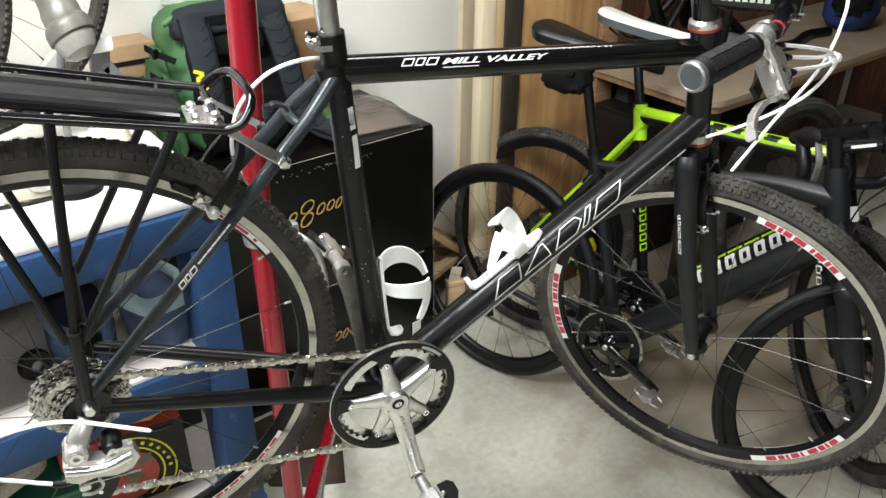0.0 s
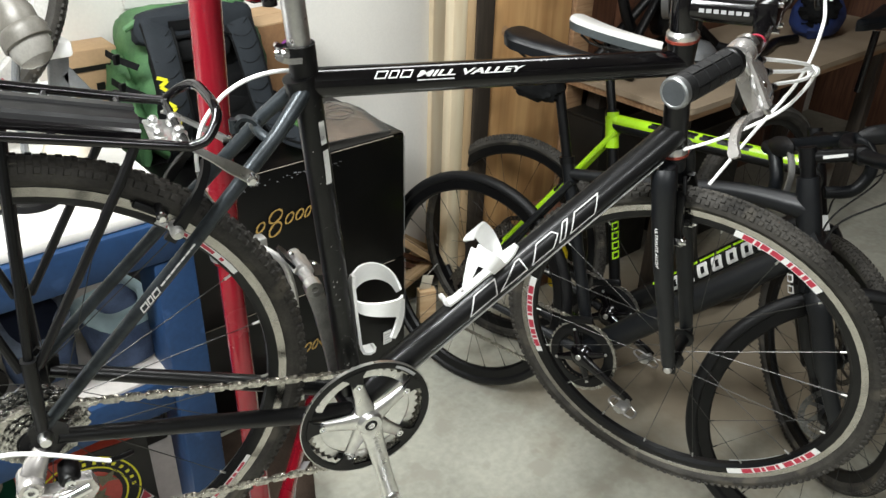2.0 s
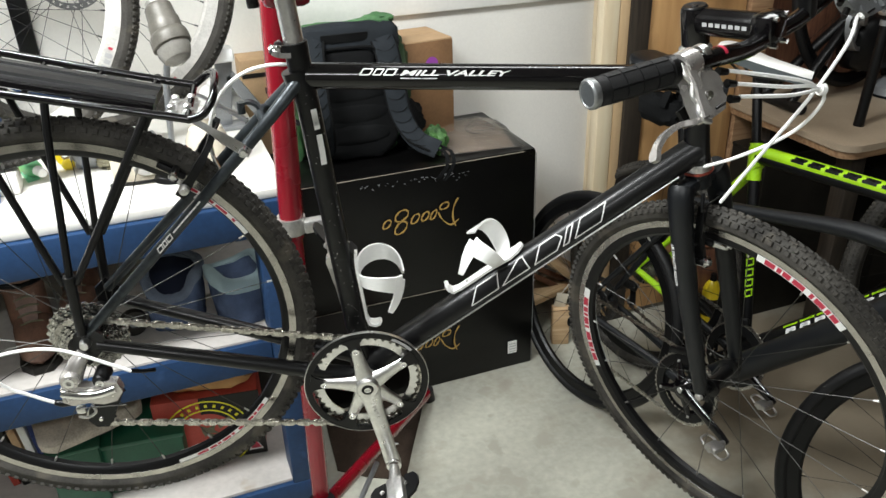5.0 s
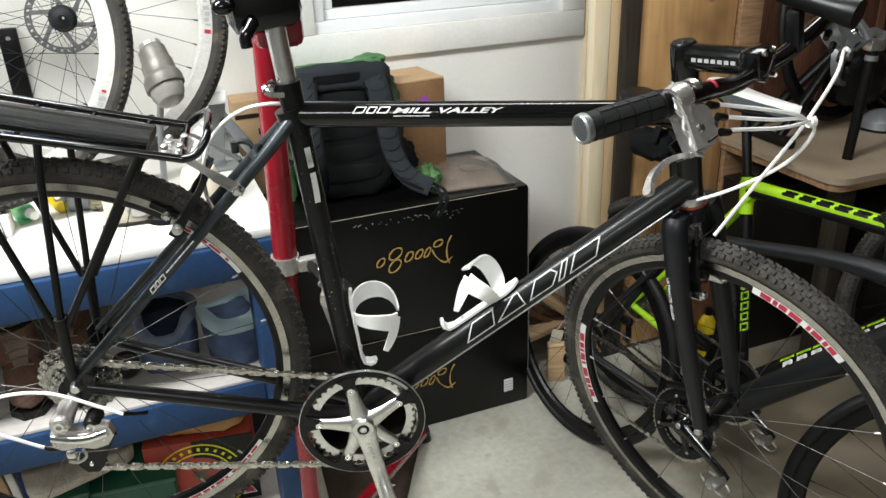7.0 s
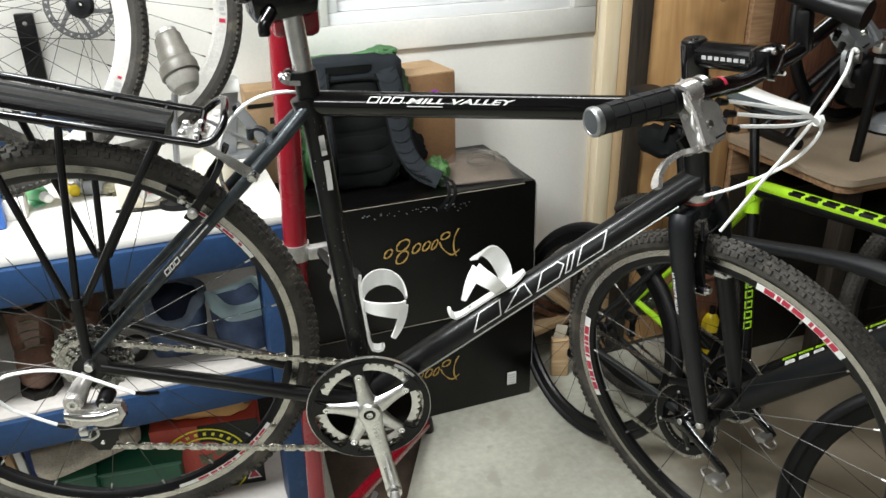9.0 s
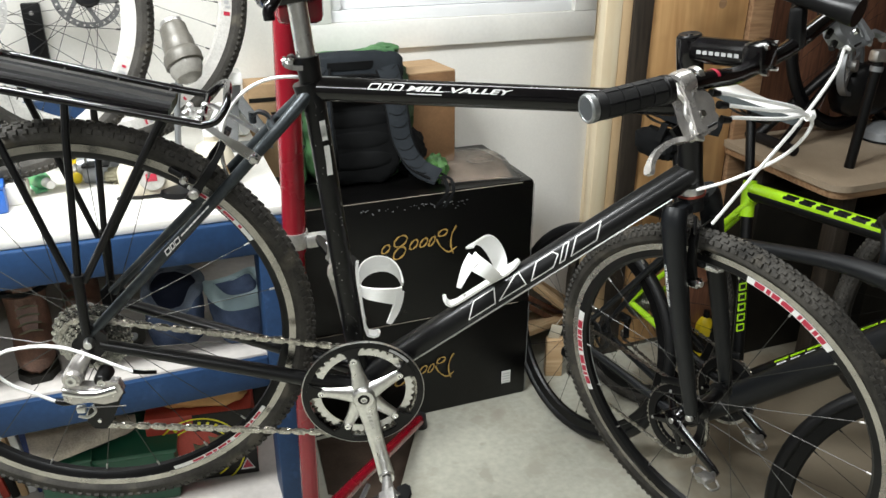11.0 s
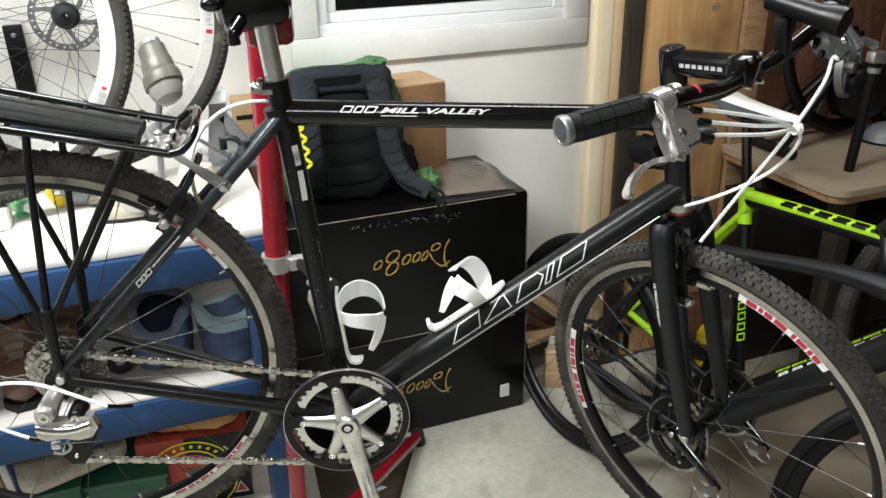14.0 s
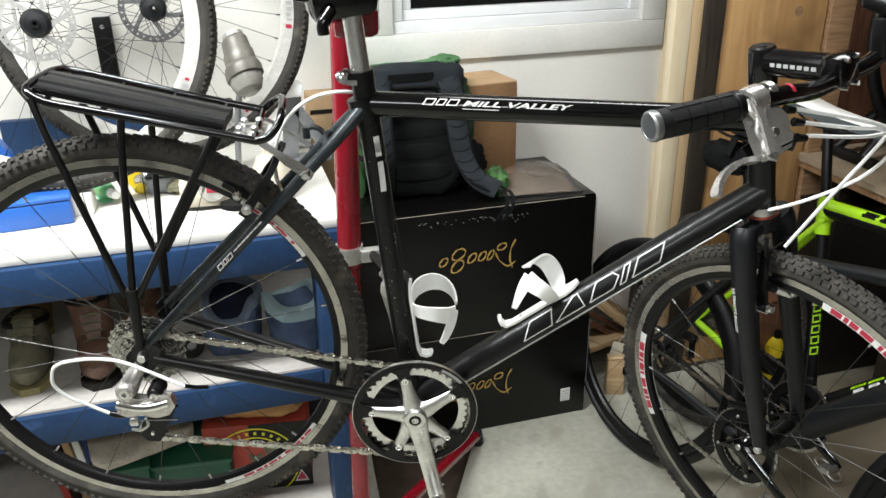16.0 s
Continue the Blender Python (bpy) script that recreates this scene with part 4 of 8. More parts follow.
# cranks, rings and chain
crank = part("crank_arm", Geo().tube(spline([P(0, 0.004, -0.066), P(0.004, -0.020, -0.067), P(0.012, -0.06, -0.069), P(0.024, -0.12, -0.073), P(0.0310, -0.154, -0.076), P(0.0350, -0.174, -0.078)], 4), [0.0195] * 4 + [0.0175, 0.0165, 0.0155, 0.0150] + [0.0145, 0.0140, 0.0135, 0.0130] + [0.0130, 0.0130, 0.0132, 0.0135] + [0.0138, 0.0138, 0.0135, 0.012, 0.008], 20, flat=0.46, side=(0, 1, 0)), alloy, hybrid, "polished silver crank arm", at=Matrix.Translation((0.002, 0.010, 0.004)))
g = Geo()
for i in range(5):
    a = radians(-78.5 + 72 * i) + radians(36)
    d = V((math.cos(a), 0, math.sin(a)))
    g.tube(spline([P(0, 0, -0.061) + d * 0.004, P(0, 0, -0.061) + d * 0.022, P(0, 0, -0.060) + d * 0.040, P(0, 0, -0.0585) + d * 0.058, P(0, 0, -0.058) + d * 0.076], 3), [0.0190, 0.0182, 0.0170, 0.0152, 0.0138, 0.0126, 0.0116, 0.0108, 0.0102, 0.0098, 0.0096, 0.0090, 0.0062], 16, flat=0.52, side=(0, 1, 0))
g.lathe([(0.006, -0.071), (0.019, -0.070), (0.0215, -0.064), (0.0215, -0.048), (0.006, -0.046)], n=28)
part("spider", g, alloy, crank, "silver five-arm spider")
part("boss", Geo().lathe([(0.010, -0.0765), (0.0165, -0.0765), (0.0195, -0.0735), (0.0205, -0.062)], n=30), alloy, crank)
part("crank_bolt", Geo().lathe([(0, -0.0745), (0.0035, -0.0745), (0.004, -0.0765), (0.0085, -0.0770), (0.0098, -0.0755), (0.0098, -0.066)], n=18), satin_black, crank)
part("bolt_ring", Geo().lathe([(0.0035, -0.0772), (0.0055, -0.0776), (0.0055, -0.0760), (0.0035, -0.0760)], n=20, closed=True), chrome, crank)
for i in range(5):
    a = radians(-78.5 + 72 * i) + radians(36)
    c = P(math.cos(a) * 0.0700, math.sin(a) * 0.0700, -0.0620)
    part("ring_bolt", Geo().lathe([(0.0, -0.001), (0.003, -0.001), (0.003, -0.003), (0.0055, -0.003), (0.0062, 0.004)], c, (0, 1, 0), 14), chrome, crank)
g = cogs(Geo(), (0, 0, 0), (0.0905,), -0.0455, 0.0)
part("chainring", g, chain_steel, crank, "steel toothed chainring")
g = cogs(Geo(), (0, 0, 0), (0.0830,), -0.0505, 0.0, rim=0.0115)
part("inner_chainring", g, alloy, crank, "bright toothed inner chainring")
part("chain_guard", Geo().lathe([(0.1015, -0.0590), (0.1015, -0.0555), (0.0915, -0.0555), (0.0905, -0.0565), (0.0905, -0.0595), (0.0925, -0.0602)], n=64, closed=True), satin_black, crank, "black chain guard ring")
part("guard_rim", Geo().lathe([(0.1022, -0.0595), (0.1022, -0.0552), (0.1012, -0.0552), (0.1012, -0.0600)], n=64, closed=True), alloy, crank)
for i in range(5):
    a = radians(-78.5 + 72 * i) + radians(36)
    part("guard_lug", Geo().prism([(0.061, -0.006), (0.069, -0.0085), (0.077, -0.0098), (0.084, -0.0115), (0.0912, -0.019), (0.0935, 0.0), (0.0912, 0.019), (0.084, 0.0115), (0.077, 0.0098), (0.069, 0.0085), (0.061, 0.006)], P(0, 0, -0.0615), (math.cos(a), 0, math.sin(a)), (-math.sin(a), 0, math.cos(a)), (0, 0.003, 0)), satin_black, crank)
part("print", Geo().lathe([(0.098, -0.0606), (0.093, -0.0606)], n=10, arc=(radians(28), radians(52))), grey_print, crank)
g = Geo()
for k in range(5):
    c = P(0.006 + 0.002 * k, -0.030 - 0.0075 * k, -0.0757 - 0.0003 * k)
    g.box(c, (0.006, 0.0006, 0.003), 0)
part("print", g, dull_alloy, crank)
left_crank = part("left_crank_arm", Geo().ribbon([P(0, 0, 0.066), P(-0.012, 0.06, 0.069), P(-0.024, 0.12, 0.073), P(-0.0335, 0.166, 0.077)], (1, 0, 0.2), [0.034, 0.026, 0.022, 0.026], 0.013), dull_alloy, hybrid, "grey crank arm of the far side", at=Matrix.Translation((-0.002, -0.014, 0.012)))
part("pedal_eye", Geo().lathe([(0.005, -0.009), (0.013, -0.009), (0.013, 0.009), (0.005, 0.009)], P(-0.0335, 0.166, 0.077), (0, 1, 0), 20, closed=True), alloy, left_crank)
part("pedal_eye", Geo().lathe([(0.0, -0.008), (0.013, -0.008), (0.013, 0.008), (0.0, 0.008)], P(0.0335, -0.166, -0.077), (0, 1, 0), 20), alloy, crank)
clip_pedal(hybrid, Matrix.Translation(P(0.0355, -0.162, -0.078)) @ Matrix.Rotation(radians(-25), 4, "Y"), -1)
clip_pedal(hybrid, Matrix.Translation(P(-0.0355, 0.178, 0.074)) @ Matrix.Rotation(radians(38), 4, "Y"), 1)
rg = 0.0915
top_run = arc_path(-0.415, 0.135, 0.041, 170, 92, 8) + arc_path(0.002, 0.004, rg, 104, -108, 40) + [(-0.401, -0.0295)] + arc_path(-0.420, -0.006, 0.0215, -75, -200, 8) + [(-0.400, 0.030)]
chain(hybrid, top_run, -0.0420)

# rear derailleur
der = part("rear_derailleur", Geo().prism([(-0.448, 0.090), (-0.436, 0.095), (-0.404, 0.089), (-0.384, 0.097), (-0.366, 0.093), (-0.361, 0.076), (-0.372, 0.060), (-0.392, 0.055), (-0.414, 0.061), (-0.436, 0.058), (-0.449, 0.066)], (0, -0.099, 0), (1, 0, 0), (0, 0, 1), (0, 0.016, 0)), cast_silver, hybrid, "silver rear derailleur", 50)
part("body_ridge", Geo().tube(spline([P(-0.446, 0.084, -0.099), P(-0.420, 0.079, -0.102), P(-0.396, 0.078, -0.102), P(-0.370, 0.083, -0.099)], 5), 0.0065, 12), chrome, der)
part("knuckle", Geo().tube([P(-0.434, 0.088, -0.086), P(-0.429, 0.105, -0.086), P(-0.420, 0.122, -0.078), P(-0.410, 0.134, -0.071)], [0.0135, 0.0150, 0.0135, 0.0100], 20).lathe([(0.0, -0.018), (0.0125, -0.018), (0.0150, -0.014), (0.0150, 0.012), (0, 0.012)], P(-0.430, 0.105, -0.086), (0, 1, 0), 24), cast_silver, der)
part("knuckle_bolt", Geo().lathe([(0.0, -0.001), (0.0035, -0.001), (0.0040, -0.003), (0.0080, -0.003), (0.0092, 0.002)], P(-0.430, 0.105, -0.103), (0, 1, 0), 18), chrome, der)
part("knuckle", Geo().lathe([(0.0, -0.014), (0.0095, -0.014), (0.0125, -0.009), (0.0125, 0.016), (0, 0.016)], P(-0.390, 0.095, -0.083), (0, 1, 0), 20), satin_black, der)
part("limit_bolt", Geo().lathe([(0.0, -0.002), (0.0028, -0.002), (0.0034, -0.0035), (0.0060, -0.003), (0.0065, 0.001)], P(-0.390, 0.095, -0.097), (0, 1, 0), 14), chrome, der)
part("cable_clamp", Geo().box(P(-0.432, 0.040, -0.086), (0.014, 0.010, 0.012), 0.003).tube(spline([P(-0.438, 0.028, -0.088), P(-0.424, 0.026, -0.089), P(-0.412, 0.034, -0.088), P(-0.414, 0.046, -0.086)], 5), 0.0022, 8), alloy, der)
part("cage_plate", Geo().prism([(-0.412, 0.058), (-0.386, 0.058), (-0.376, 0.042), (-0.392, 0.010), (-0.402, -0.012), (-0.412, -0.024), (-0.430, -0.022), (-0.440, -0.008), (-0.434, 0.014), (-0.418, 0.036)], (0, -0.057, 0), (1, 0, 0), (0, 0, 1), (0, 0.0025, 0)), satin_black, der)
for c in ((-0.396, 0.044), (-0.420, -0.006)):
    part("jockey_wheel", cogs(Geo(), P(c[0], c[1]), (0.0185,), -0.0455, 0.0).lathe([(0.003, -0.051), (0.009, -0.050), (0.009, -0.041), (0.003, -0.041)], P(*c), (0, 1, 0), 14), satin_black, der)
    part("jockey_bolt", Geo().lathe([(0.0, -0.002), (0.0030, -0.002), (0.0045, 0.002)], P(c[0], c[1], -0.058), (0, 1, 0), 12), chrome, der)
part("housing", Geo().tube(spline([P(-0.3426, 0.1081, -0.0935), P(-0.372, 0.126, -0.094), P(-0.400, 0.1425, -0.094), P(-0.427, 0.156, -0.094), P(-0.449, 0.1618, -0.094), P(-0.472, 0.1636, -0.094), P(-0.497, 0.1612, -0.093), P(-0.518, 0.156, -0.092), P(-0.531, 0.145, -0.092), P(-0.536, 0.118, -0.091), P(-0.520, 0.095, -0.090), P(-0.4985, 0.0806, -0.089), P(-0.480, 0.068, -0.088), P(-0.4654, 0.0585, -0.087)]), 0.0026, 8), white_plastic, der, "white gear cable housing")
part("ferrule", Geo().tube([P(-0.3440, 0.1090, -0.0935), P(-0.3312, 0.0960, -0.0800), P(-0.318, 0.086, -0.066)], 0.0034, 8), satin_black, der)
part("barrel", Geo().tube([P(-0.466, 0.059, -0.087), P(-0.456, 0.0555, -0.087), P(-0.442, 0.056, -0.087)], [0.0042, 0.0058, 0.0058], 12), satin_black, der)
part("cable_end", Geo().tube([P(-0.432, 0.046, -0.091), P(-0.364, 0.0437, -0.090)], 0.0012, 5), chrome, der)

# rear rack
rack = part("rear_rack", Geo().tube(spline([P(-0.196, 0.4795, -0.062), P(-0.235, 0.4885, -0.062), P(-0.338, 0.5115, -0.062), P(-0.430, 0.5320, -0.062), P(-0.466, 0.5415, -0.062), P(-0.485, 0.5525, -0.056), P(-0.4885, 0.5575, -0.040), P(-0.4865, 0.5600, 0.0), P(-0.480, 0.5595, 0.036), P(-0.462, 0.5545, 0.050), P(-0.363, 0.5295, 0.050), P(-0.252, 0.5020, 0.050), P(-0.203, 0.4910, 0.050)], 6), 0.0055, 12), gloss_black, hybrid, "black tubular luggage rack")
part("front_hoop", Geo().tube(spline([P(-0.198, 0.4800, -0.062), P(-0.180, 0.4850, -0.061), P(-0.166, 0.5020, -0.052), P(-0.164, 0.5120, -0.036), P(-0.167, 0.5150, 0.0), P(-0.172, 0.5145, 0.026), P(-0.185, 0.5060, 0.044), P(-0.204, 0.4912, 0.050)], 6), 0.0055, 12), gloss_black, rack)
part("front_crossbar", Geo().tube(spline([P(-0.204, 0.4912, 0.050), P(-0.203, 0.488, 0.020), P(-0.202, 0.484, -0.020), P(-0.200, 0.4805, -0.058)], 5), 0.0045, 10), gloss_black, rack)
RA, RB = P(-0.244, 0.4905, -0.004), P(-0.482, 0.5500, -0.004)
RD, RN = RB - RA, P(0.2425, 0.9701)
part("tray", Geo().prism([(-0.042, 0.000), (-0.039, 0.007), (-0.028, 0.010), (-0.026, 0.014), (-0.012, 0.015), (-0.010, 0.012), (0.006, 0.012), (0.008, 0.015), (0.022, 0.014), (0.030, 0.008), (0.032, 0.000), (0.026, -0.004), (-0.034, -0.004)], RA, (0, 1, 0), RN, RD), satin_black, rack, "ridged black rack tray", 25)
part("tray_edge", Geo().prism([(-0.0455, 0.000), (-0.0445, 0.007), (-0.0405, 0.009), (-0.0395, 0.006), (-0.0425, -0.002)], RA, (0, 1, 0), RN, RD), gloss_black, rack)
for s in (-1, 1):
    for tx, tz, bx, bz in ((-0.480, 0.545, -0.408, 0.256), (-0.370, 0.5165, -0.399, 0.250), (-0.2515, 0.490, -0.390, 0.256)):
        part("strut", Geo().tube([P(tx, tz + (0.016 if s > 0 else 0), -0.062 if s < 0 else 0.052), P(tx + (bx - tx) * 0.15, tz + (bz - tz) * 0.15, s * 0.069), P(bx, bz, s * 0.075)], 0.0053, 9), satin_black, rack)
    part("strut_foot", Geo().tube([P(-0.398, 0.268, s * 0.0755), P(-0.399, 0.245, s * 0.0755), P(-0.404, 0.168, s * 0.074)], [0.009, 0.008, 0.0068], 12), satin_black, rack)
    part("strap", Geo().ribbon([P(-0.208, 0.480, s * 0.046), P(-0.196, 0.474, s * 0.048), P(-0.172, 0.456, s * 0.051), P(-0.160, 0.447, s * 0.053), P(-0.140, 0.432, s * 0.054), P(-0.128, 0.423, s * 0.054)], (0.4, -0.75 * s, 0.5), [0.008, 0.009, 0.010, 0.015, 0.016, 0.012], 0.0025), alloy, rack, "bent silver mounting strap")
    part("strap_bolt", Geo().lathe([(0, -0.006), (0.004, -0.006), (0.0065, -0.004), (0.0070, 0.006)], P(-0.136, 0.427, s * 0.057), (0, -s, 0), 14), chrome, rack)
for k in range(4):
    part("cross_bar", Geo().tube([P(-0.255 - k * 0.070, 0.4925 + k * 0.0158, -0.06), P(-0.255 - k * 0.070, 0.5015 + k * 0.0168, 0.048)], 0.004, 8), gloss_black, rack)
g = Geo()
g.box(P(-0.214, 0.479, -0.012), (0.040, 0.066, 0.004), 0.0015, Matrix.Rotation(radians(8), 3, "Y"))
for sx in (-0.224, -0.203):
    for sy in (-0.034, 0.004):
        g.lathe([(0.0085, 0), (0.0085, 0.004), (0.0055, 0.005), (0.0055, 0.010), (0.003, 0.012), (0, 0.012)], P(sx, 0.481, sy), (0, 0, 1), 12)
part("bracket_bolts", g, alloy, rack)


# cantilever brakes
def brake(parent, m, name):
    b = part(name, Geo().ribbon([(0.012, -0.030, -0.02), (0.016, -0.038, 0.02), (0.016, -0.034, 0.055), (0.014, -0.024, 0.078)], (1, 0, 0), [0.016, 0.014, 0.012, 0.012], 0.008).move(m), satin_black, parent, "black linear-pull brake with silver bolts")
    part("arm", Geo().ribbon([(0.012, 0.030, -0.02), (0.016, 0.038, 0.02), (0.016, 0.034, 0.055), (0.014, 0.024, 0.078)], (1, 0, 0), [0.016, 0.014, 0.012, 0.012], 0.008).move(m), satin_black, b)
    for s in (-1, 1):
        part("pivot", Geo().lathe([(0, 0.030), (0.0055, 0.030), (0.0065, 0.026), (0.010, 0.024), (0.010, 0.0), (0.006, 0)], (0.0, s * 0.030, -0.02), (1, 0, 0), 14).move(m), chrome, b)
        part("shoe", Geo().box((0.004, s * 0.021, 0.012), (0.052, 0.009, 0.011), 0.003).move(m), smooth_rubber, b)
        part("shoe_bolt", Geo().tube([(0.006, s * 0.022, 0.012), (0.006, s * 0.050, 0.012)], 0.005, 10).move(m), chrome, b)
        part("spring", Geo().tube([(0.0, s * 0.032, -0.02), (-0.004, s * 0.045, 0.01), (0.0, s * 0.043, 0.05)], 0.001, 5).move(m), steel_wire, b)
    part("cable", Geo().tube([(0.014, -0.03, 0.074), (0.014, 0.03, 0.074)], 0.0015, 6).move(m), steel_wire, b)
    return b


rear_brake = part("rear_brake", Geo().tube([P(-0.178, 0.442, -0.028), P(-0.178, 0.442, 0.028)], 0.0013, 6), steel_wire, hybrid, "black linear-pull rear brake with silver bolts")
for s in (-1, 1):
    part("arm", Geo().ribbon(spline([P(-0.232, 0.366, s * 0.049), P(-0.218, 0.384, s * 0.051), P(-0.200, 0.408, s * 0.050), P(-0.184, 0.432, s * 0.038), P(-0.178, 0.446, s * 0.026)], 4), (0.74, 0, -0.67), [0.0135] * 5 + [0.0115] * 5 + [0.0090] * 7, 0.007), satin_black, rear_brake)
    part("pivot", Geo().lathe([(0, 0.010), (0.0035, 0.010), (0.0042, 0.008), (0.0068, 0.007), (0.0076, 0.003), (0.0076, -0.014)], P(-0.2235, 0.378, s * 0.054), (0, s, 0), 16), dull_alloy, rear_brake)
    part("shoe", Geo().box(P(-0.244, 0.392, s * 0.018), (0.042, 0.009, 0.010), 0.003, Matrix.Rotation(radians(34), 3, "Y")), smooth_rubber, rear_brake)
    part("shoe_bolt", Geo().tube([P(-0.236, 0.396, s * 0.022), P(-0.236, 0.396, s * 0.050)], [0.0050, 0.0050], 12), satin_black, rear_brake)
    part("shoe_nut", Geo().lathe([(0, 0.005), (0.0035, 0.005), (0.0065, 0.002), (0.0065, -0.002)], P(-0.236, 0.396, s * 0.050), (0, s, 0), 12), chrome, rear_brake)
    part("spring", Geo().tube(spline([P(-0.226, 0.372, s * 0.045), P(-0.212, 0.402, s * 0.046), P(-0.192, 0.424, s * 0.042)], 4), 0.001, 5), steel_wire, rear_brake)
part("brake_housing", Geo().tube(spline([P(-0.030, 0.512, 0.024), P(-0.073, 0.5255, 0.006), P(-0.103, 0.526, 0.0), P(-0.129, 0.518, 0.0), P(-0.1525, 0.502, 0.0), P(-0.1735, 0.476, -0.002), P(-0.184, 0.445, -0.006), P(-0.186, 0.425, -0.010)]), 0.0026, 8), white_plastic, hybrid, "white brake cable housing")
part("brake_noodle", Geo().tube(spline([P(-0.186, 0.425, -0.010), P(-0.184, 0.405, -0.014), P(-0.174, 0.385, -0.028)]), 0.003, 8), chrome, hybrid)


# bottle cages
def cage(parent, base, along, outward, at_label):
    """Moulded cage: a spine on the tube and two arms round a bottle."""
    a, o = V(along).normalized(), V(outward).normalized()
    c = a.cross(o)
    b = V(base)
    spine = ((0.003, 0.026), (-0.001, 0.023), (-0.002, 0.016), (0.002, 0.007), (0.014, 0.004), (0.07, 0.004), (0.110, 0.004), (0.126, 0.005), (0.138, 0.008))
    k = part("bottle_cage", Geo().ribbon([b + a * t + o * h for t, h in spine], c, [0.010, 0.018, 0.020, 0.018, 0.014, 0.014, 0.024, 0.018, 0.009], 0.0045), white_plastic, parent, at_label)
    r = 0.0345

    def wrap(pts, sgn):
        out, acs = [], []
        for q in spline([(h, phi, 0) for h, phi in pts], 5):
            phi = radians(q.y)
            out.append(b + a * q.x + o * (r + 0.006 + r * math.cos(phi)) + c * sgn * r * math.sin(phi))
            acs.append(o * math.cos(phi) + c * sgn * math.sin(phi))
        return out, [(p2 - p1).cross(n1) for p1, p2, n1 in zip(out, out[1:] + [out[-1] * 2 - out[-2]], acs)]

    away = 1 if c.y > 0 else -1
    up_pts, up_ac = wrap([(0.100, 178), (0.106, 152), (0.110, 122), (0.111, 92), (0.107, 60), (0.097, 30), (0.083, 6)], away)
    part("upper_arm", Geo().ribbon(up_pts, up_ac, [0.018 + 0.011 * math.sin(math.pi * min(1.0, i / (len(up_pts) - 1) * 1.1)) for i in range(len(up_pts))], 0.0035), white_plastic, k)
    lo_pts, lo_ac = wrap([(0.088, 178), (0.091, 150), (0.092, 118), (0.089, 86), (0.081, 54), (0.076, 34)], -away)
    part("lower_arm", Geo().ribbon(lo_pts, lo_ac, [0.018 + 0.012 * i / len(lo_pts) for i in range(len(lo_pts))], 0.0035), white_plastic, k)
    tip, tip_ac = wrap([(0.084, 36), (0.068, 48), (0.051, 66), (0.036, 84)], -away)
    part("arm_tip", Geo().ribbon(tip, tip_ac, [0.024 - 0.016 * i / (len(tip) - 1) for i in range(len(tip))], 0.0035), white_plastic, k)
    for t in (0.030, 0.094):
        part("cage_bolt", Geo().lathe([(0, 0.002), (0.0025, 0.002), (0.0032, 0)], b + a * t + o * 0.006, o, 10), dull_alloy, k)
    return k


sd = (ST - BB).normalized()
cage(hybrid, BB + sd * 0.088 + P(0.0165, 0.0016), sd, P(0.995, 0.10), "white plastic bottle cage on the seat tube")
dd = (DT - BB).normalized()
cage(hybrid, BB + dd * 0.203 + P(-dd.z, dd.x) * 0.0235, dd, P(-dd.z, dd.x), "white plastic bottle cage on the down tube")
under = P(dd.z, -dd.x) * 0.0100 + V((0, -0.0240, 0))
part("bare_cable", Geo().tube([BB + dd * 0.04 + under, DT - dd * 0.05 + under], 0.0014, 6), alloy, hybrid, "bright bare gear cable")
part("cable_stop", Geo().tube([P(0.535, 0.306, -0.016), P(0.552, 0.318, -0.017)], 0.0042, 10), satin_black, hybrid)

# fork, turned to the bicycle's right
TURN_R = -57.0
SM = steer_matrix((HB.x, HB.z), (HT.x, HT.z), TURN_R)
L = (HT - HB).length
fork = part("fork", Geo().tube([(0, 0, -0.036), (0, 0, -0.004)], [0.021, 0.019], 20).box((0, 0, -0.028), (0.030, 0.080, 0.024), 0.011).move(SM), matte_black, hybrid, "straight black alloy fork")
HUB = (0.039, 0, -0.4175)
for s in (-1, 1):
    leg_pts = [(0, s * 0.040, -0.020), (0.004, s * 0.051, -0.05), (0.012, s * 0.056, -0.17), (0.026, s * 0.056, -0.30), (0.037, s * 0.054, -0.411)]
    leg = part("fork_leg", Geo().tube(spline(leg_pts, 4), [0.0195, 0.0205, 0.0205, 0.0202, 0.0198, 0.0190, 0.0183, 0.0176, 0.0170] + [0.0164 - 0.0006 * k for k in range(8)], 18).move(SM), matte_black, fork)
    part("dropout", Geo().box((0.039, s * 0.052, -0.4185), (0.024, 0.006, 0.030), 0.004).move(SM), satin_black, fork)
    part("nut", Geo().lathe([(0, 0.012), (0.006, 0.012), (0.009, 0.004), (0.009, 0)], (0.039, s * 0.055, -0.4175), (0, s, 0), 12).move(SM), dull_alloy, fork)
LETTER_A, LETTER_B = SM @ V((0.007, -0.055, -0.100)), SM @ V((0.018, -0.056, -0.24))
lx = (LETTER_B - LETTER_A).normalized()
lz = SM.to_3x3() @ V((-0.22, -1.0, 0))
lz = (lz - lx * lz.dot(lx)).normalized()
ly = lz.cross(lx)
word_mesh = lettering("ULTRALITE ALLOY", 0.0075, white_print, 0.0)
word_at = LETTER_A + lx * 0.008 - ly * 0.003 + lz * 0.0196
word_mesh.transform(Matrix.Translation(word_at) @ Matrix((lx * 1.25, ly, lz)).transposed().to_4x4())
part("lettering", word_mesh, None, fork, "small white upright lettering")
g = Geo()
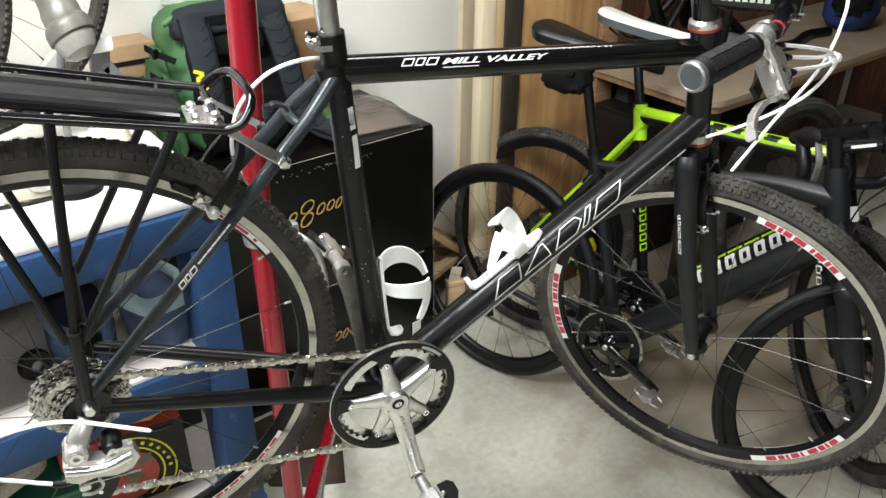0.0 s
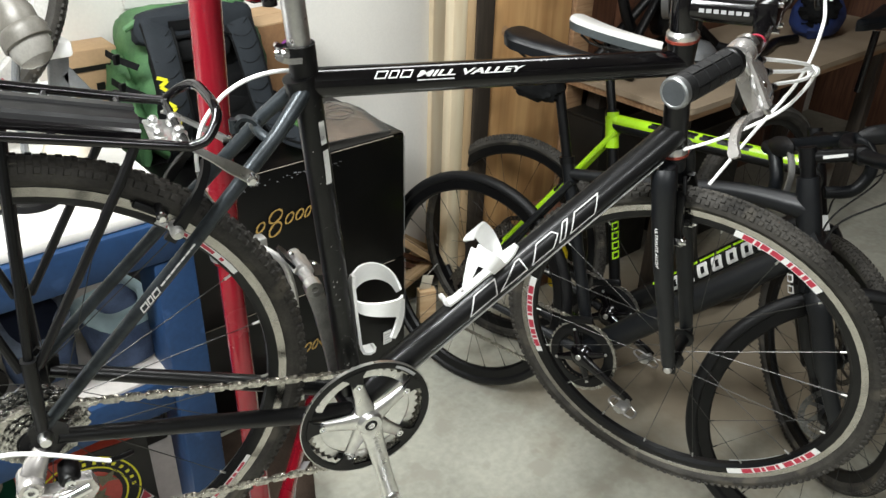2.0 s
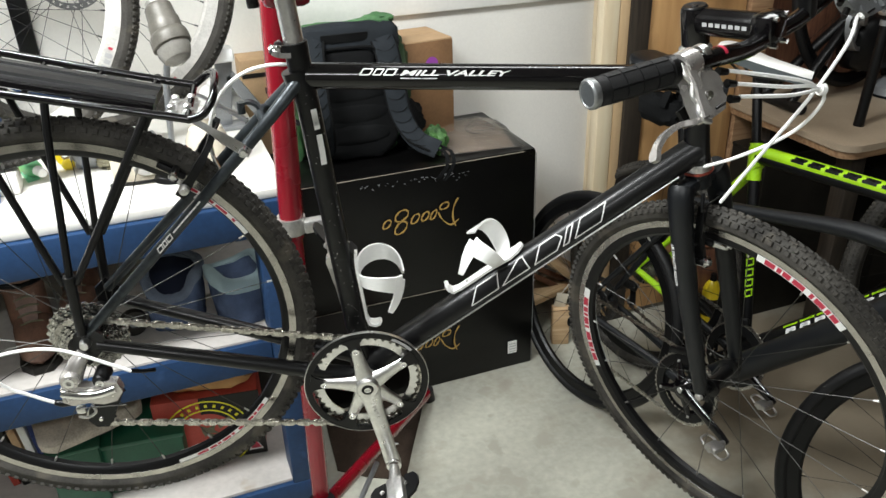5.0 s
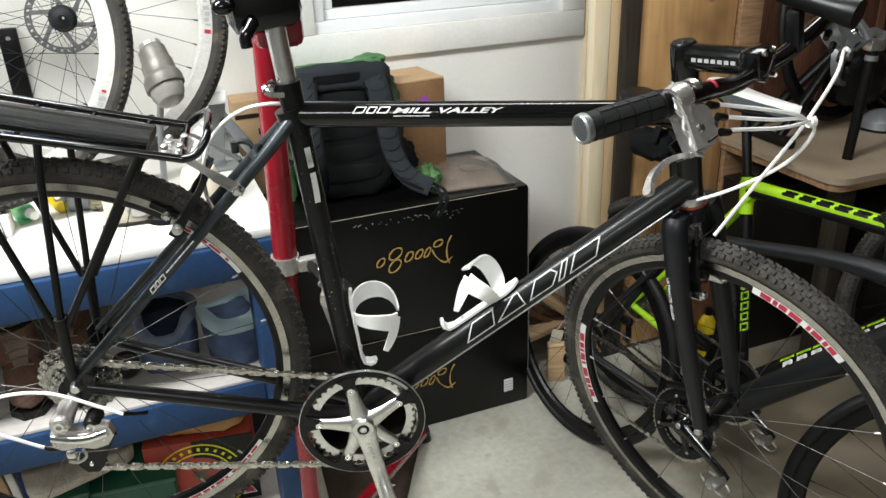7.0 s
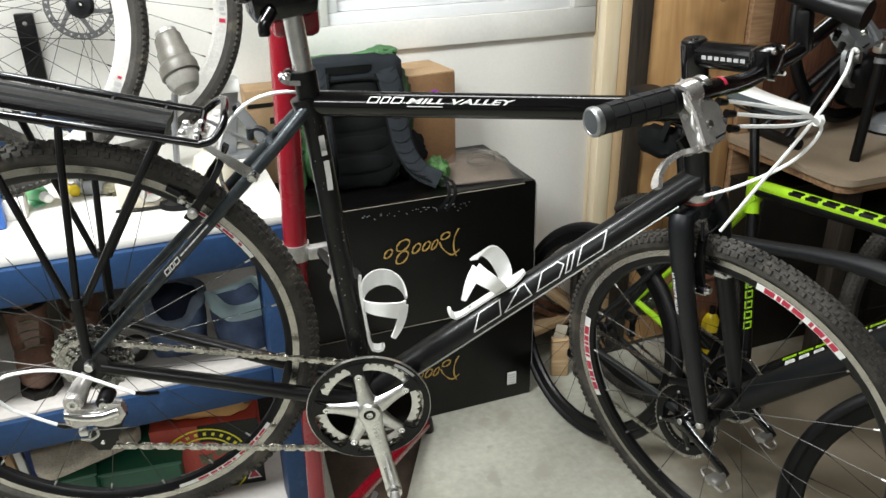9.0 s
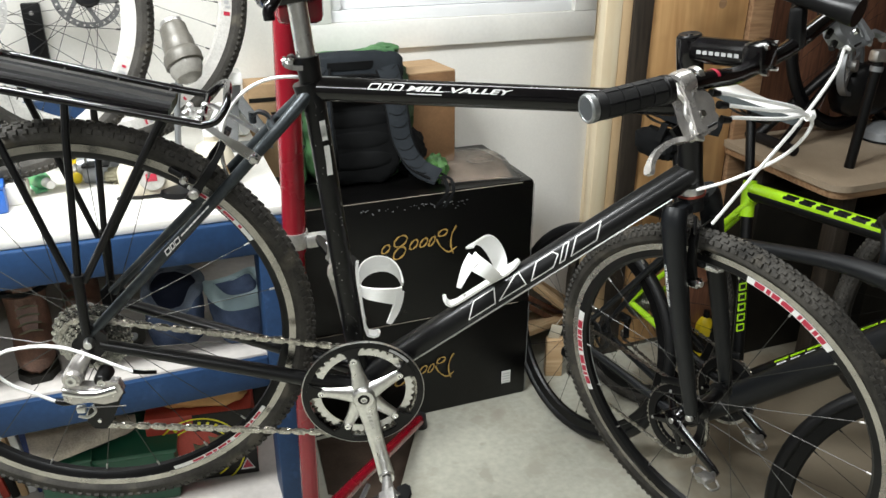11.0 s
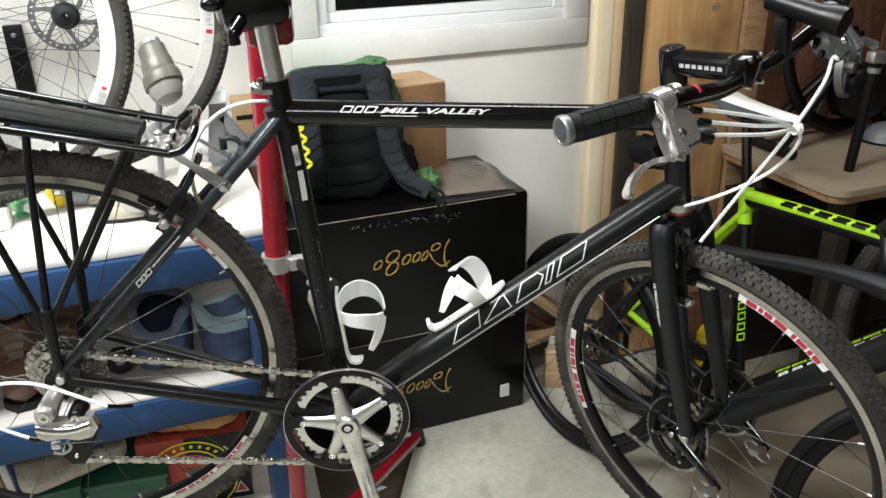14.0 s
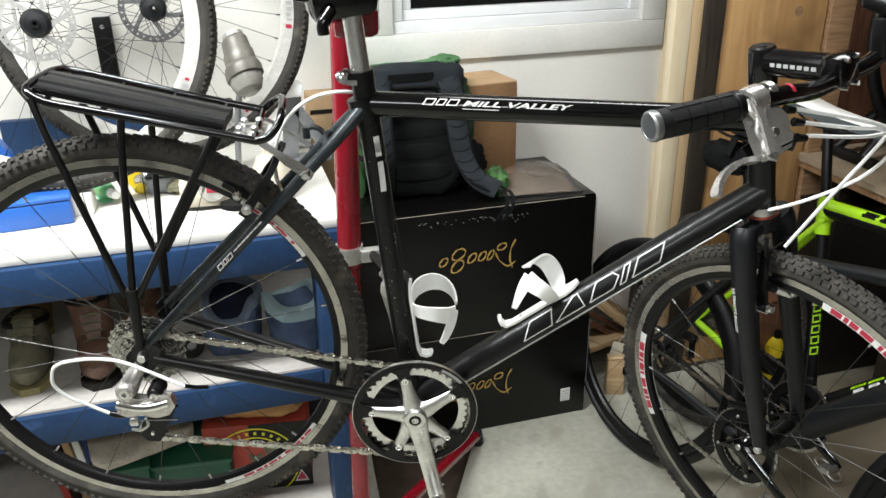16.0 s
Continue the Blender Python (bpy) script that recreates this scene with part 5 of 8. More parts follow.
on_tube(g, [[(0.07 + k * 0.0045, -0.004), (0.07 + k * 0.0045, 0.006)] for k in range(6)], SM @ V((0.022, -0.056, -0.28)), SM @ V((0.038, -0.054, -0.412)), 0.0120, SM.to_3x3() @ V((-0.4, -0.9, 0)), 0.0025)
part("print", g, white_print, fork)
front = make_wheel("front_wheel", hybrid, SM @ spin(HUB, 20), 0.348, 0.037, spokes=18, depth=0.030, hub_r=0.012, decals=FRONT_MARKS, label="spoked wheel with knobbly tyre and silver brake track, turned aside")
brake(hybrid, SM @ Matrix.Translation((0.012, 0, -0.134)), "front_brake")
part("front_noodle", Geo().tube(spline([(0.03, -0.03, -0.03), (0.034, -0.038, -0.055), (0.028, -0.022, -0.062)]), 0.003, 8).move(SM), satin_black, hybrid)

# headset
for z0, name in ((-0.004, "lower_headset"), (L, "upper_headset")):
    hs = part(name, Geo().lathe([(0.012, 0.0), (0.0215, 0.0), (0.0235, 0.003), (0.0235, 0.010), (0.018, 0.016), (0.012, 0.016)] if z0 > 0 else [(0.012, 0.010), (0.0215, 0.010), (0.0228, 0.006), (0.0228, -0.002), (0.012, -0.004)], (0, 0, z0), (0, 0, 1), 28).move(SM), alloy, hybrid, "silver headset cup with a red seal")
    part("seal", Geo().lathe([(0.0225, 0.0), (0.0242, 0.0), (0.0242, 0.0035), (0.0225, 0.0035)], (0, 0, z0 - 0.001 if z0 > 0 else z0 - 0.006), (0, 0, 1), 28, closed=True).move(SM), red_anodised, hs)

# stem, bar, grips, levers
SZT = L + 0.043
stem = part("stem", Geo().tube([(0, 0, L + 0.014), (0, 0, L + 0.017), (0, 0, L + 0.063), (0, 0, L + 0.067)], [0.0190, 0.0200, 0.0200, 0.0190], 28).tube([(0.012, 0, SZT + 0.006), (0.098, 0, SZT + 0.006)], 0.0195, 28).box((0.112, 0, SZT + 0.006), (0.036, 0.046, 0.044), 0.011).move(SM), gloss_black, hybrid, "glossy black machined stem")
part("top_cap", Geo().lathe([(0.0, 0.003), (0.004, 0.003), (0.005, 0.0012), (0.0155, 0.003), (0.0175, 0.001), (0.0175, -0.001)], (0, 0, L + 0.068), (0, 0, 1), 26).move(SM), satin_black, stem)
for sy in (-0.012, 0.012):
    for dz in (-0.014, 0.022):
        part("stem_bolt", Geo().tube([(0.122, sy, SZT + dz), (0.132, sy, SZT + dz)], 0.0035, 8).move(SM), chrome, stem)
g = Geo()
on_tube(g, [[(0.0145 + k * 0.0100, 0.0005), (0.0180 + k * 0.0100, 0.0005)] for k in range(7)], SM @ V((0.012, 0, SZT + 0.006)), SM @ V((0.085, 0, SZT + 0.006)), 0.0196, SM.to_3x3() @ V((0, -1, 0.1)), 0.0052)
part("print", g, grey_print, stem, "row of small pale bars")
BC = V((0.114, 0, SZT - 0.005))
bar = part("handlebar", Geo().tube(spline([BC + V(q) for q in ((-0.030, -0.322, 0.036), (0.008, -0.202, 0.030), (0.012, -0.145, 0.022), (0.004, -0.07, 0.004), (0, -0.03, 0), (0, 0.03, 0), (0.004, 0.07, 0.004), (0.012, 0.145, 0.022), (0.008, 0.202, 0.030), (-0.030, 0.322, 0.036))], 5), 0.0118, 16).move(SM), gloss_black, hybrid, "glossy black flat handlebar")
for s in (-1, 1):
    base, end = BC + V((0.001, s * 0.224, 0.0308)), BC + V((-0.0265, s * 0.318, 0.0356))
    ax = (end - base).normalized()
    gx = (V((1, 0, 0)) - ax * ax.x).normalized()
    gz = gx.cross(ax)
    gr = part("grip", Geo().tube([base, end], 0.0155, 20).move(SM), grip_rubber, hybrid, "black ribbed rubber grip", 30)
    for k in range(4):
        c = base + ax * (0.013 + k * 0.0212)
        for t in range(7):
            a = 2 * math.pi * (t + 0.25) / 7
            d = gx * math.cos(a) + gz * math.sin(a)
            tn = gz * math.cos(a) - gx * math.sin(a)
            lo = [c + d * 0.0148 + tn * sx * 0.0071 + ax * sy * 0.0102 for sx, sy in ((-1, -1), (0, -1), (1, -1), (1, 1), (0, 1), (-1, 1))]
            lo = [p + d * (0.0 if abs((p - c).dot(tn)) > 0.003 else 0.0012) for p in lo]
            hi = [c + (p - c) * 0.94 + d * 0.0028 for p in lo]
            part("rib", Geo().add(lo + hi, [(6, 7, 10, 11), (7, 8, 9, 10)] + [(i, (i + 1) % 6, 6 + (i + 1) % 6, 6 + i) for i in range(6)]).move(SM), grip_rubber, gr)
    part("end_band", Geo().lathe([(0.0150, -0.012), (0.0172, -0.011), (0.0174, 0.001), (0.0150, 0.002)], end, ax, 28, closed=True).move(SM), grip_rubber, gr)
    part("grip_ring", Geo().lathe([(0.0130, 0.0105), (0.0130, 0.002), (0.0172, 0.002), (0.0182, 0.005), (0.0178, 0.010), (0.0160, 0.0120), (0.0142, 0.0118)], end, ax, 32, closed=True).move(SM), ring_grey, gr, "grey alloy end ring")
    part("end_cap", Geo().lathe([(0.0, 0.0108), (0.008, 0.0110), (0.0134, 0.0114), (0.0144, 0.0112)], end, ax, 28).move(SM), cap_grey, gr)
    part("inner_ring", Geo().lathe([(0.0125, -0.008), (0.018, -0.008), (0.0185, 0.0), (0.0125, 0.004)], base, ax, 24, closed=True).move(SM), satin_black, gr)
    lv = BC + V((0.007, s * 0.203, 0.0300))
    fd = V((0.51, 0, -0.86))
    ow = V((0, s, 0))
    nn = V((0.86, 0, 0.51))
    # far lever is the same silver; its dimmer look is put in with grey_metal
    lever = part("brake_lever", Geo().prism([(-0.016, -0.004), (0.008, -0.008), (0.010, 0.020), (0.016, 0.044), (0.018, 0.062), (0.010, 0.070), (-0.024, 0.068), (-0.036, 0.056), (-0.028, 0.030), (-0.020, 0.014)], lv - nn * 0.010, ow, fd, nn * 0.018).lathe([(0.012, -0.013), (0.0175, -0.013), (0.0185, 0), (0.0175, 0.013), (0.012, 0.013)], lv + ow * -0.005, (0, 1, 0), 26, closed=True).move(SM), cast_silver if s < 0 else grey_metal, hybrid, "silver brake lever with shifter pod", 45)
    part("lever_rib", Geo().ribbon([lv + ow * q + fd * w + nn * 0.011 for q, w in ((0.004, 0.0), (0.006, 0.024), (0.012, 0.048), (0.014, 0.064))], ow, [0.012, 0.010, 0.012, 0.016], 0.008).move(SM), cast_silver if s < 0 else grey_metal, lever)
    part("bracket_rim", Geo().tube(spline([lv + ow * q + fd * w + nn * 0.0085 for q, w in ((0.010, -0.004), (0.013, 0.010), (0.010, 0.022), (0.018, 0.034), (0.016, 0.046), (0.021, 0.056), (0.019, 0.066), (0.010, 0.072))], 5), 0.0030, 8).move(SM), dull_alloy if s < 0 else grey_metal, lever)
    part("bracket_rim", Geo().tube(spline([lv + ow * q + fd * w + nn * 0.0085 for q, w in ((-0.014, 0.0), (-0.012, 0.012), (-0.004, 0.024), (0.000, 0.040), (0.002, 0.056))], 5), 0.0024, 8).move(SM), dull_alloy if s < 0 else grey_metal, lever)
    part("pod_print", Geo().box(lv + ow * -0.018 + fd * 0.062 + nn * 0.0086, (0.002, 0.020, 0.003), 0.0004).move(SM), satin_black, lever)
    part("pivot_bolt", Geo().lathe([(0, 0.004), (0.0045, 0.004), (0.006, 0.0)], lv + ow * -0.008 + fd * 0.044 + nn * 0.008, nn, 14).move(SM), chrome, lever)
    part("blade", Geo().ribbon(spline([lv + ow * q + fd * w + nn * e for q, w, e in ((0.000, 0.062, 0.0), (0.028, 0.063, 0.0), (0.048, 0.057, -0.004), (0.072, 0.060, -0.010), (0.090, 0.070, -0.012), (0.098, 0.079, -0.012))], 5), nn, [0.016] * 8 + [0.0105] * 10 + [0.010, 0.010, 0.011, 0.0125, 0.013, 0.013, 0.012, 0.009], 0.0065).move(SM), cast_silver if s < 0 else grey_metal, lever)
    part("shifter", Geo().lathe([(0, -0.014), (0.018, -0.014), (0.022, -0.006), (0.022, 0.006), (0.015, 0.012), (0, 0.013)], lv + ow * -0.026 + fd * 0.034 - nn * 0.004, nn, 28).move(SM), cast_silver if s < 0 else grey_metal, lever, "rounded grey shifter housing")
    part("shift_paddle", Geo().ribbon([lv + ow * q + fd * w - nn * 0.022 for q, w in ((-0.03, 0.04), (-0.004, 0.05), (0.018, 0.052))], fd, 0.016, 0.005).move(SM), satin_black, lever)
    part("clamp", Geo().lathe([(0.0118, -0.005), (0.0150, -0.005), (0.0150, 0.005), (0.0118, 0.005)], lv + ow * -0.034, (0, 1, 0), 22, closed=True).move(SM), alloy if s < 0 else satin_black, lever)
    for q, w in ((-0.052, 0.026), (-0.056, 0.044), (-0.048, 0.062)):
        part("barrel", Geo().tube([lv + ow * q + fd * w, lv + ow * (q - 0.014) + fd * (w + 0.006)], [0.0055, 0.0042], 10).move(SM), satin_black, lever)
part("bar_mark", Geo().lathe([(0.0120, -0.0030), (0.0123, -0.0030), (0.0123, 0.0030), (0.0120, 0.0030)], BC + V((0.0115, -0.136, 0.0208)), (0, 1, -0.15), 10, closed=True, arc=(radians(-40), radians(70))).move(SM), red_print, bar)
# white housings from the levers
def housing(name, pts):
    part(name, Geo().tube(spline([FROM_WORLD @ V(q) for q in pts], 8), 0.0026, 8), white_plastic, hybrid, "white cable housing")


RL = BC + V((0.007, -0.203, 0.0300))
ends = [BIKE_AT @ (SM @ (RL + V((0, 0.066, 0)) + V((0.51, 0, -0.86)) * w)) for w in (0.030, 0.048, 0.066)]
LL = BIKE_AT @ (SM @ (BC + V((0.06, 0.13, -0.01))))
housing("gear_housing", [ends[0], (0.505, -0.247, 1.318), (0.562, -0.243, 1.302), (0.592, -0.236, 1.282)])
housing("gear_housing", [ends[1], (0.51, -0.252, 1.306), (0.570, -0.243, 1.296), (0.603, -0.232, 1.270), (0.588, -0.205, 1.220), (0.556, -0.140, 1.165), (0.521, -0.066, 1.120)])
housing("brake_housing", [ends[2], (0.515, -0.262, 1.297), (0.575, -0.243, 1.292), (0.606, -0.228, 1.290)])
housing("brake_housing", [LL, (0.685, -0.185, 1.365), (0.655, -0.205, 1.335), (0.590, -0.222, 1.275), (0.553, -0.188, 1.185), (0.521, -0.158, 1.105)])
part("cable_tie", Geo().lathe([(0.003, -0.004), (0.0075, -0.004), (0.0075, 0.004), (0.003, 0.004)], FROM_WORLD @ V((0.590, -0.238, 1.288)), (1, 0.2, -0.2), 12, closed=True), white_plastic, hybrid)
# front light on the far side of the bar
fl = part("front_light", Geo().tube([BC + V((-0.016, 0.08, 0.083)), BC + V((-0.012, 0.08, 0.082)), BC + V((0.055, 0.081, 0.063)), BC + V((0.080, 0.082, 0.057)), BC + V((0.090, 0.082, 0.0545))], [0.011, 0.0145, 0.0155, 0.0195, 0.0195], 20).move(SM), satin_black, hybrid, "black tubular bicycle light on the bar")
part("mount", Geo().box(BC + V((0.008, 0.080, 0.030)), (0.022, 0.020, 0.062), 0.007).move(SM), satin_black, fl)


# ---- repair stand ----
PX, PY = -0.018, 0.352
stand = thing("repair_stand", "red bicycle repair stand with black clamp", "repair stand")
part("upper_post", Geo().tube([(PX - 0.019, PY, 0.93), (PX + 0.006, PY, 1.62)], 0.0228, 28), red_paint, stand, "glossy red upper tube")
part("lower_post", Geo().tube([(PX - 0.050, PY - 0.092, 0.006), (PX - 0.018, PY, 0.96)], 0.0188, 28), red_paint, stand, "glossy red lower tube")
col = part("collar", Geo().lathe([(0.0190, -0.016), (0.0270, -0.016), (0.0285, 0), (0.0270, 0.016), (0.0190, 0.016)], (PX - 0.019, PY, 0.955), (0, 0, 1), 28, closed=True), dull_alloy, stand, "silver quick-release collar")
part("collar_lug", Geo().box((PX + 0.022, PY - 0.015, 0.953), (0.044, 0.024, 0.026), 0.005), dull_alloy, col)
part("collar_lever", Geo().tube(spline([(PX + 0.03, PY - 0.02, 0.952), (PX + 0.055, PY - 0.05, 0.925), (PX + 0.068, PY - 0.055, 0.87), (PX + 0.07, PY - 0.055, 0.83)]), 0.006, 8), dull_alloy, col)
for a in (53.7, 290.0):
    d = V((math.cos(radians(a)), math.sin(radians(a)), 0))
    part("leg", Geo().tube([V((PX - 0.044, PY - 0.085, 0.30)) + d * 0.03, V((PX - 0.044, PY - 0.085, 0.03)) + d * 0.79], 0.0165, 16), red_paint, stand)
    part("foot", Geo().tube([V((PX - 0.044, PY - 0.085, 0.0)) + d * 0.79, V((PX - 0.044, PY - 0.085, 0.05)) + d * 0.775], 0.0205, 14), smooth_rubber, stand)
    part("brace", Geo().tube([V((PX - 0.044, PY - 0.085, 0.125)) + d * 0.022, V((PX - 0.044, PY - 0.085, 0.15)) + d * 0.325], 0.007, 10), grey_metal, stand)
part("hub", Geo().tube([(PX - 0.044, PY - 0.085, 0.26), (PX - 0.042, PY - 0.080, 0.33)], 0.030, 20), smooth_rubber, stand)
part("hub", Geo().tube([(PX - 0.050, PY - 0.092, 0.10), (PX - 0.048, PY - 0.09, 0.15)], 0.032, 20), dull_alloy, stand)
arm = part("arm", Geo().tube([(PX, PY, 1.50), (-0.045, 0.20, 1.475)], 0.021, 20), red_paint, stand, "red arm to the clamp")
part("head_plate", Geo().box((-0.036, 0.135, 1.458), (0.070, 0.030, 0.135), 0.012), red_paint, stand, "red clamp head plate")
part("head_plate", Geo().box((-0.010, 0.175, 1.52), (0.03, 0.05, 0.09), 0.012), red_paint, stand)
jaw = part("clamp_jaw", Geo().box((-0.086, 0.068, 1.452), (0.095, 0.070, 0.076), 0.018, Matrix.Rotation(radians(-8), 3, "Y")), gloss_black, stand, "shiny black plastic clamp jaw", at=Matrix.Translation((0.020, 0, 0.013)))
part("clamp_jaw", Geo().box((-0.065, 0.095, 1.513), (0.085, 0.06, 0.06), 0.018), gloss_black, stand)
part("crank_handle", Geo().tube(spline([(-0.105, 0.03, 1.43), (-0.118, 0.02, 1.415), (-0.118, 0.02, 1.402)]), [0.009] * 8 + [0.008] * 9, 12), gloss_black, jaw)
part("knob", Geo().blob((-0.140, 0.030, 1.452), (0.014, 0.011, 0.010), 1, 0.05), gloss_black, jaw)
part("bolt", Geo().lathe([(0, 0.006), (0.007, 0.006), (0.009, 0.0)], (-0.058, 0.036, 1.462), (0, -1, 0), 12), chrome, jaw)
part("spindle", Geo().tube([(-0.15, 0.04, 1.462), (-0.05, 0.05, 1.47)], 0.006, 10), alloy, jaw)
part("leg_label", Geo().box((PX + 0.20, PY + 0.21, 0.165), (0.07, 0.016, 0.002), 0, Matrix.Rotation(radians(50), 3, "Z") @ Matrix.Rotation(radians(30), 3, "Y")), grey_print, stand)


# ---- stacked boxes and what stands on them ----
def gold_marks(parent, x, z, s, y):
    """A gold flourish of plain looping strokes."""
    g = Geo()
    strokes = [[(0.012, 0.055), (0.022, 0.02), (0.018, -0.02), (0.002, -0.05)], [(0.0, 0.03), (0.03, 0.045), (0.06, 0.02), (0.075, -0.01)]]
    for cx, cz, rx, rz in ((0.052, -0.030, 0.016, 0.012), (0.092, -0.004, 0.009, 0.017), (0.122, -0.004, 0.012, 0.016), (0.158, -0.002, 0.013, 0.017), (0.210, 0.022, 0.020, 0.022), (0.205, -0.022, 0.022, 0.020), (0.258, 0.0, 0.013, 0.015)):
        strokes.append([(cx + rx * math.cos(k * 0.9) + rz * 0.45 * math.sin(k * 0.9), cz + rz * math.sin(k * 0.9)) for k in range(8)])
    for line in strokes:
        pts = spline([(x - px * s, y, z - pz * s) for px, pz in line], 6)
        g.ribbon(pts, (0.55, 0, 0.83), [0.0018 + 0.0036 * abs(math.sin(i * 0.28)) for i in range(len(pts))], 0.0008)
    part("print", g, gold_print, parent, "gold looping print", 30)


def shipping_box(name, x0, x1, y0, y1, z0, z1, label, turn=0.0):
    at = Matrix.Translation(((x0 + x1) / 2, (y0 + y1) / 2, z0)) @ Matrix.Rotation(radians(turn), 4, "Z")
    b = thing(name, label, "box", at, group="stacked boxes")
    w, d, h = x1 - x0, y1 - y0, z1 - z0
    g = Geo().box((0, 0, h / 2), (w, d, h), 0.006)
    g.v = [p + V((0, -0.006 * (1 - (2 * p.x / w) ** 2) * math.sin(math.pi * p.z / h) if p.y < 0 else 0, 0)) for p in g.v]
    part("carton", g, black_card, b)
    part("top_flap", slab(-w / 2 + 0.004, w / 2 - 0.004, -d / 2 + 0.003, -0.002, h, h + 0.003, 0.001), black_card, b)
    part("top_flap", slab(-w / 2 + 0.004, w / 2 - 0.004, 0.002, d / 2 - 0.003, h, h + 0.003, 0.001), black_card, b)
    part("worn_edge", Geo().tube(spline([(-w / 2 + 0.05 * k * w / 0.74, -d / 2 - 0.0002, h - 0.001) for k in range(15)], 2), 0.0013, 6), card_edge, b, "scuffed pale edge")
    part("worn_edge", Geo().tube([(w / 2, -d / 2, 0.01), (w / 2, -d / 2, h - 0.01)], 0.0010, 6), grey_metal, b)
    rng = random.Random(len(name) + int(z0 * 100))
    for k in range(44 if z0 > 0.1 else 0):
        cx = rng.uniform(-0.20, 0.16)
        cz = h - 0.022 - abs(rng.gauss(0, 0.012)) - 0.01 * (cx + 0.2)
        part("scuff", Geo().box((cx, -d / 2 - 0.0035, cz), (rng.uniform(0.0015, 0.006), 0.004, rng.uniform(0.0007, 0.002)), 0, Matrix.Rotation(rng.uniform(-0.6, 0.6), 3, "Y")), grey_metal, b)
    gold_marks(b, w / 2 - (0.255 if z0 > 0.1 else 0.262), h - (0.150 if z0 > 0.1 else 0.185), 0.86, -d / 2 - 0.0065)
    return b


lower_box = shipping_box("shipping_box", 0.06, 0.80, 0.962, 1.352, 0.0, 0.358, "large glossy black cardboard box with gold print, on the floor")
part("sticker", slab(0.280, 0.312, -0.2005, -0.1985, 0.058, 0.105), white_print, lower_box, "white barcode sticker")
for k in range(4):
    part("sticker_line", slab(0.284, 0.308, -0.2012, -0.2004, 0.064 + k * 0.010, 0.066 + k * 0.010), grey_print, lower_box)
shipping_box("shipping_box", 0.055, 0.795, 0.958, 1.35, 0.362, 0.768, "large glossy black cardboard box with scuffed edge, stacked on another", 0.3)

pack = thing("backpack", "black and green backpack showing its padded straps", "backpack", Matrix.Translation((0.27, 1.16, 0.772)) @ Matrix.Rotation(radians(-4), 4, "Z") @ Matrix.Rotation(radians(-9), 4, "X") @ Matrix.Diagonal((1.0, 1.0, 0.955, 1.0)))
part("body", Geo().blob((0.022, 0.04, 0.185), (0.168, 0.11, 0.20), 2, 0.10, 28, 20, power=0.55), pack_green, pack, "green ripstop pack body")
part("back_panel", Geo().blob((0.028, -0.045, 0.185), (0.130, 0.045, 0.195), 3, 0.06, 28, 20, power=0.5), pack_black, pack, "black mesh back panel")
for k in range(5):
    part("pad", Geo().blob((0.018, -0.083, 0.07 + k * 0.062), (0.105, 0.010, 0.029), 5 + k, 0.08, 24, 12, power=0.75), pack_black, pack)
part("top_panel", Geo().blob((0.022, -0.070, 0.345), (0.150, 0.050, 0.050), 8, 0.08, 28, 14, power=0.6), pack_grey, pack, "grey padded top panel")
# black lump set proud; its colour gives the dark of an opening
part("gap_lump", Geo().blob((0.010, -0.108, 0.290), (0.078, 0.018, 0.030), 4, 0.05, 24, 12, power=0.55), pack_black, pack, "black lump standing for the dark gap under the padded yoke")
part("yoke_edge", Geo().tube(spline([(-0.080, -0.118, 0.262), (-0.078, -0.124, 0.306), (-0.058, -0.126, 0.322), (0.010, -0.127, 0.325), (0.076, -0.126, 0.322), (0.094, -0.124, 0.304)], 6), 0.0045, 8), pack_black, pack)
part("stitched_handle", Geo().ribbon([(-0.055, -0.119, 0.352), (-0.030, -0.123, 0.352), (0.050, -0.123, 0.353), (0.072, -0.119, 0.353)], (0, -0.3, 1), 0.024, 0.004), pack_black, pack)
part("side_panel", Geo().blob((0.170, 0.0, 0.215), (0.036, 0.085, 0.135), 22, 0.35, 22, 18, freq=4.0), pack_dark_green, pack, "crumpled dark green side panel")
for k in range(3):
    part("compression_strap", Geo().ribbon(spline([(-0.186, -0.03, 0.30 - k * 0.07), (-0.172, -0.075, 0.285 - k * 0.07), (-0.135, -0.095, 0.262 - k * 0.07)], 4), (0, 0.3, 1), 0.016, 0.003), pack_black, pack)
    part("buckle", Geo().box((-0.176, -0.078, 0.286 - k * 0.07), (0.022, 0.010, 0.026), 0.004, Matrix.Rotation(radians(40), 3, "Z")), satin_black, pack)
part("top_edge", Geo().tube(spline([(-0.145, -0.075, 0.352), (-0.09, -0.085, 0.378), (0.0, -0.085, 0.386), (0.10, -0.08, 0.396), (0.152, -0.06, 0.378)]), 0.008, 8), pack_green, pack)
part("top_fold", Geo().blob((0.118, -0.055, 0.392), (0.046, 0.040, 0.020), 21, 0.3, 20, 12), pack_green, pack, "bunched green fabric")
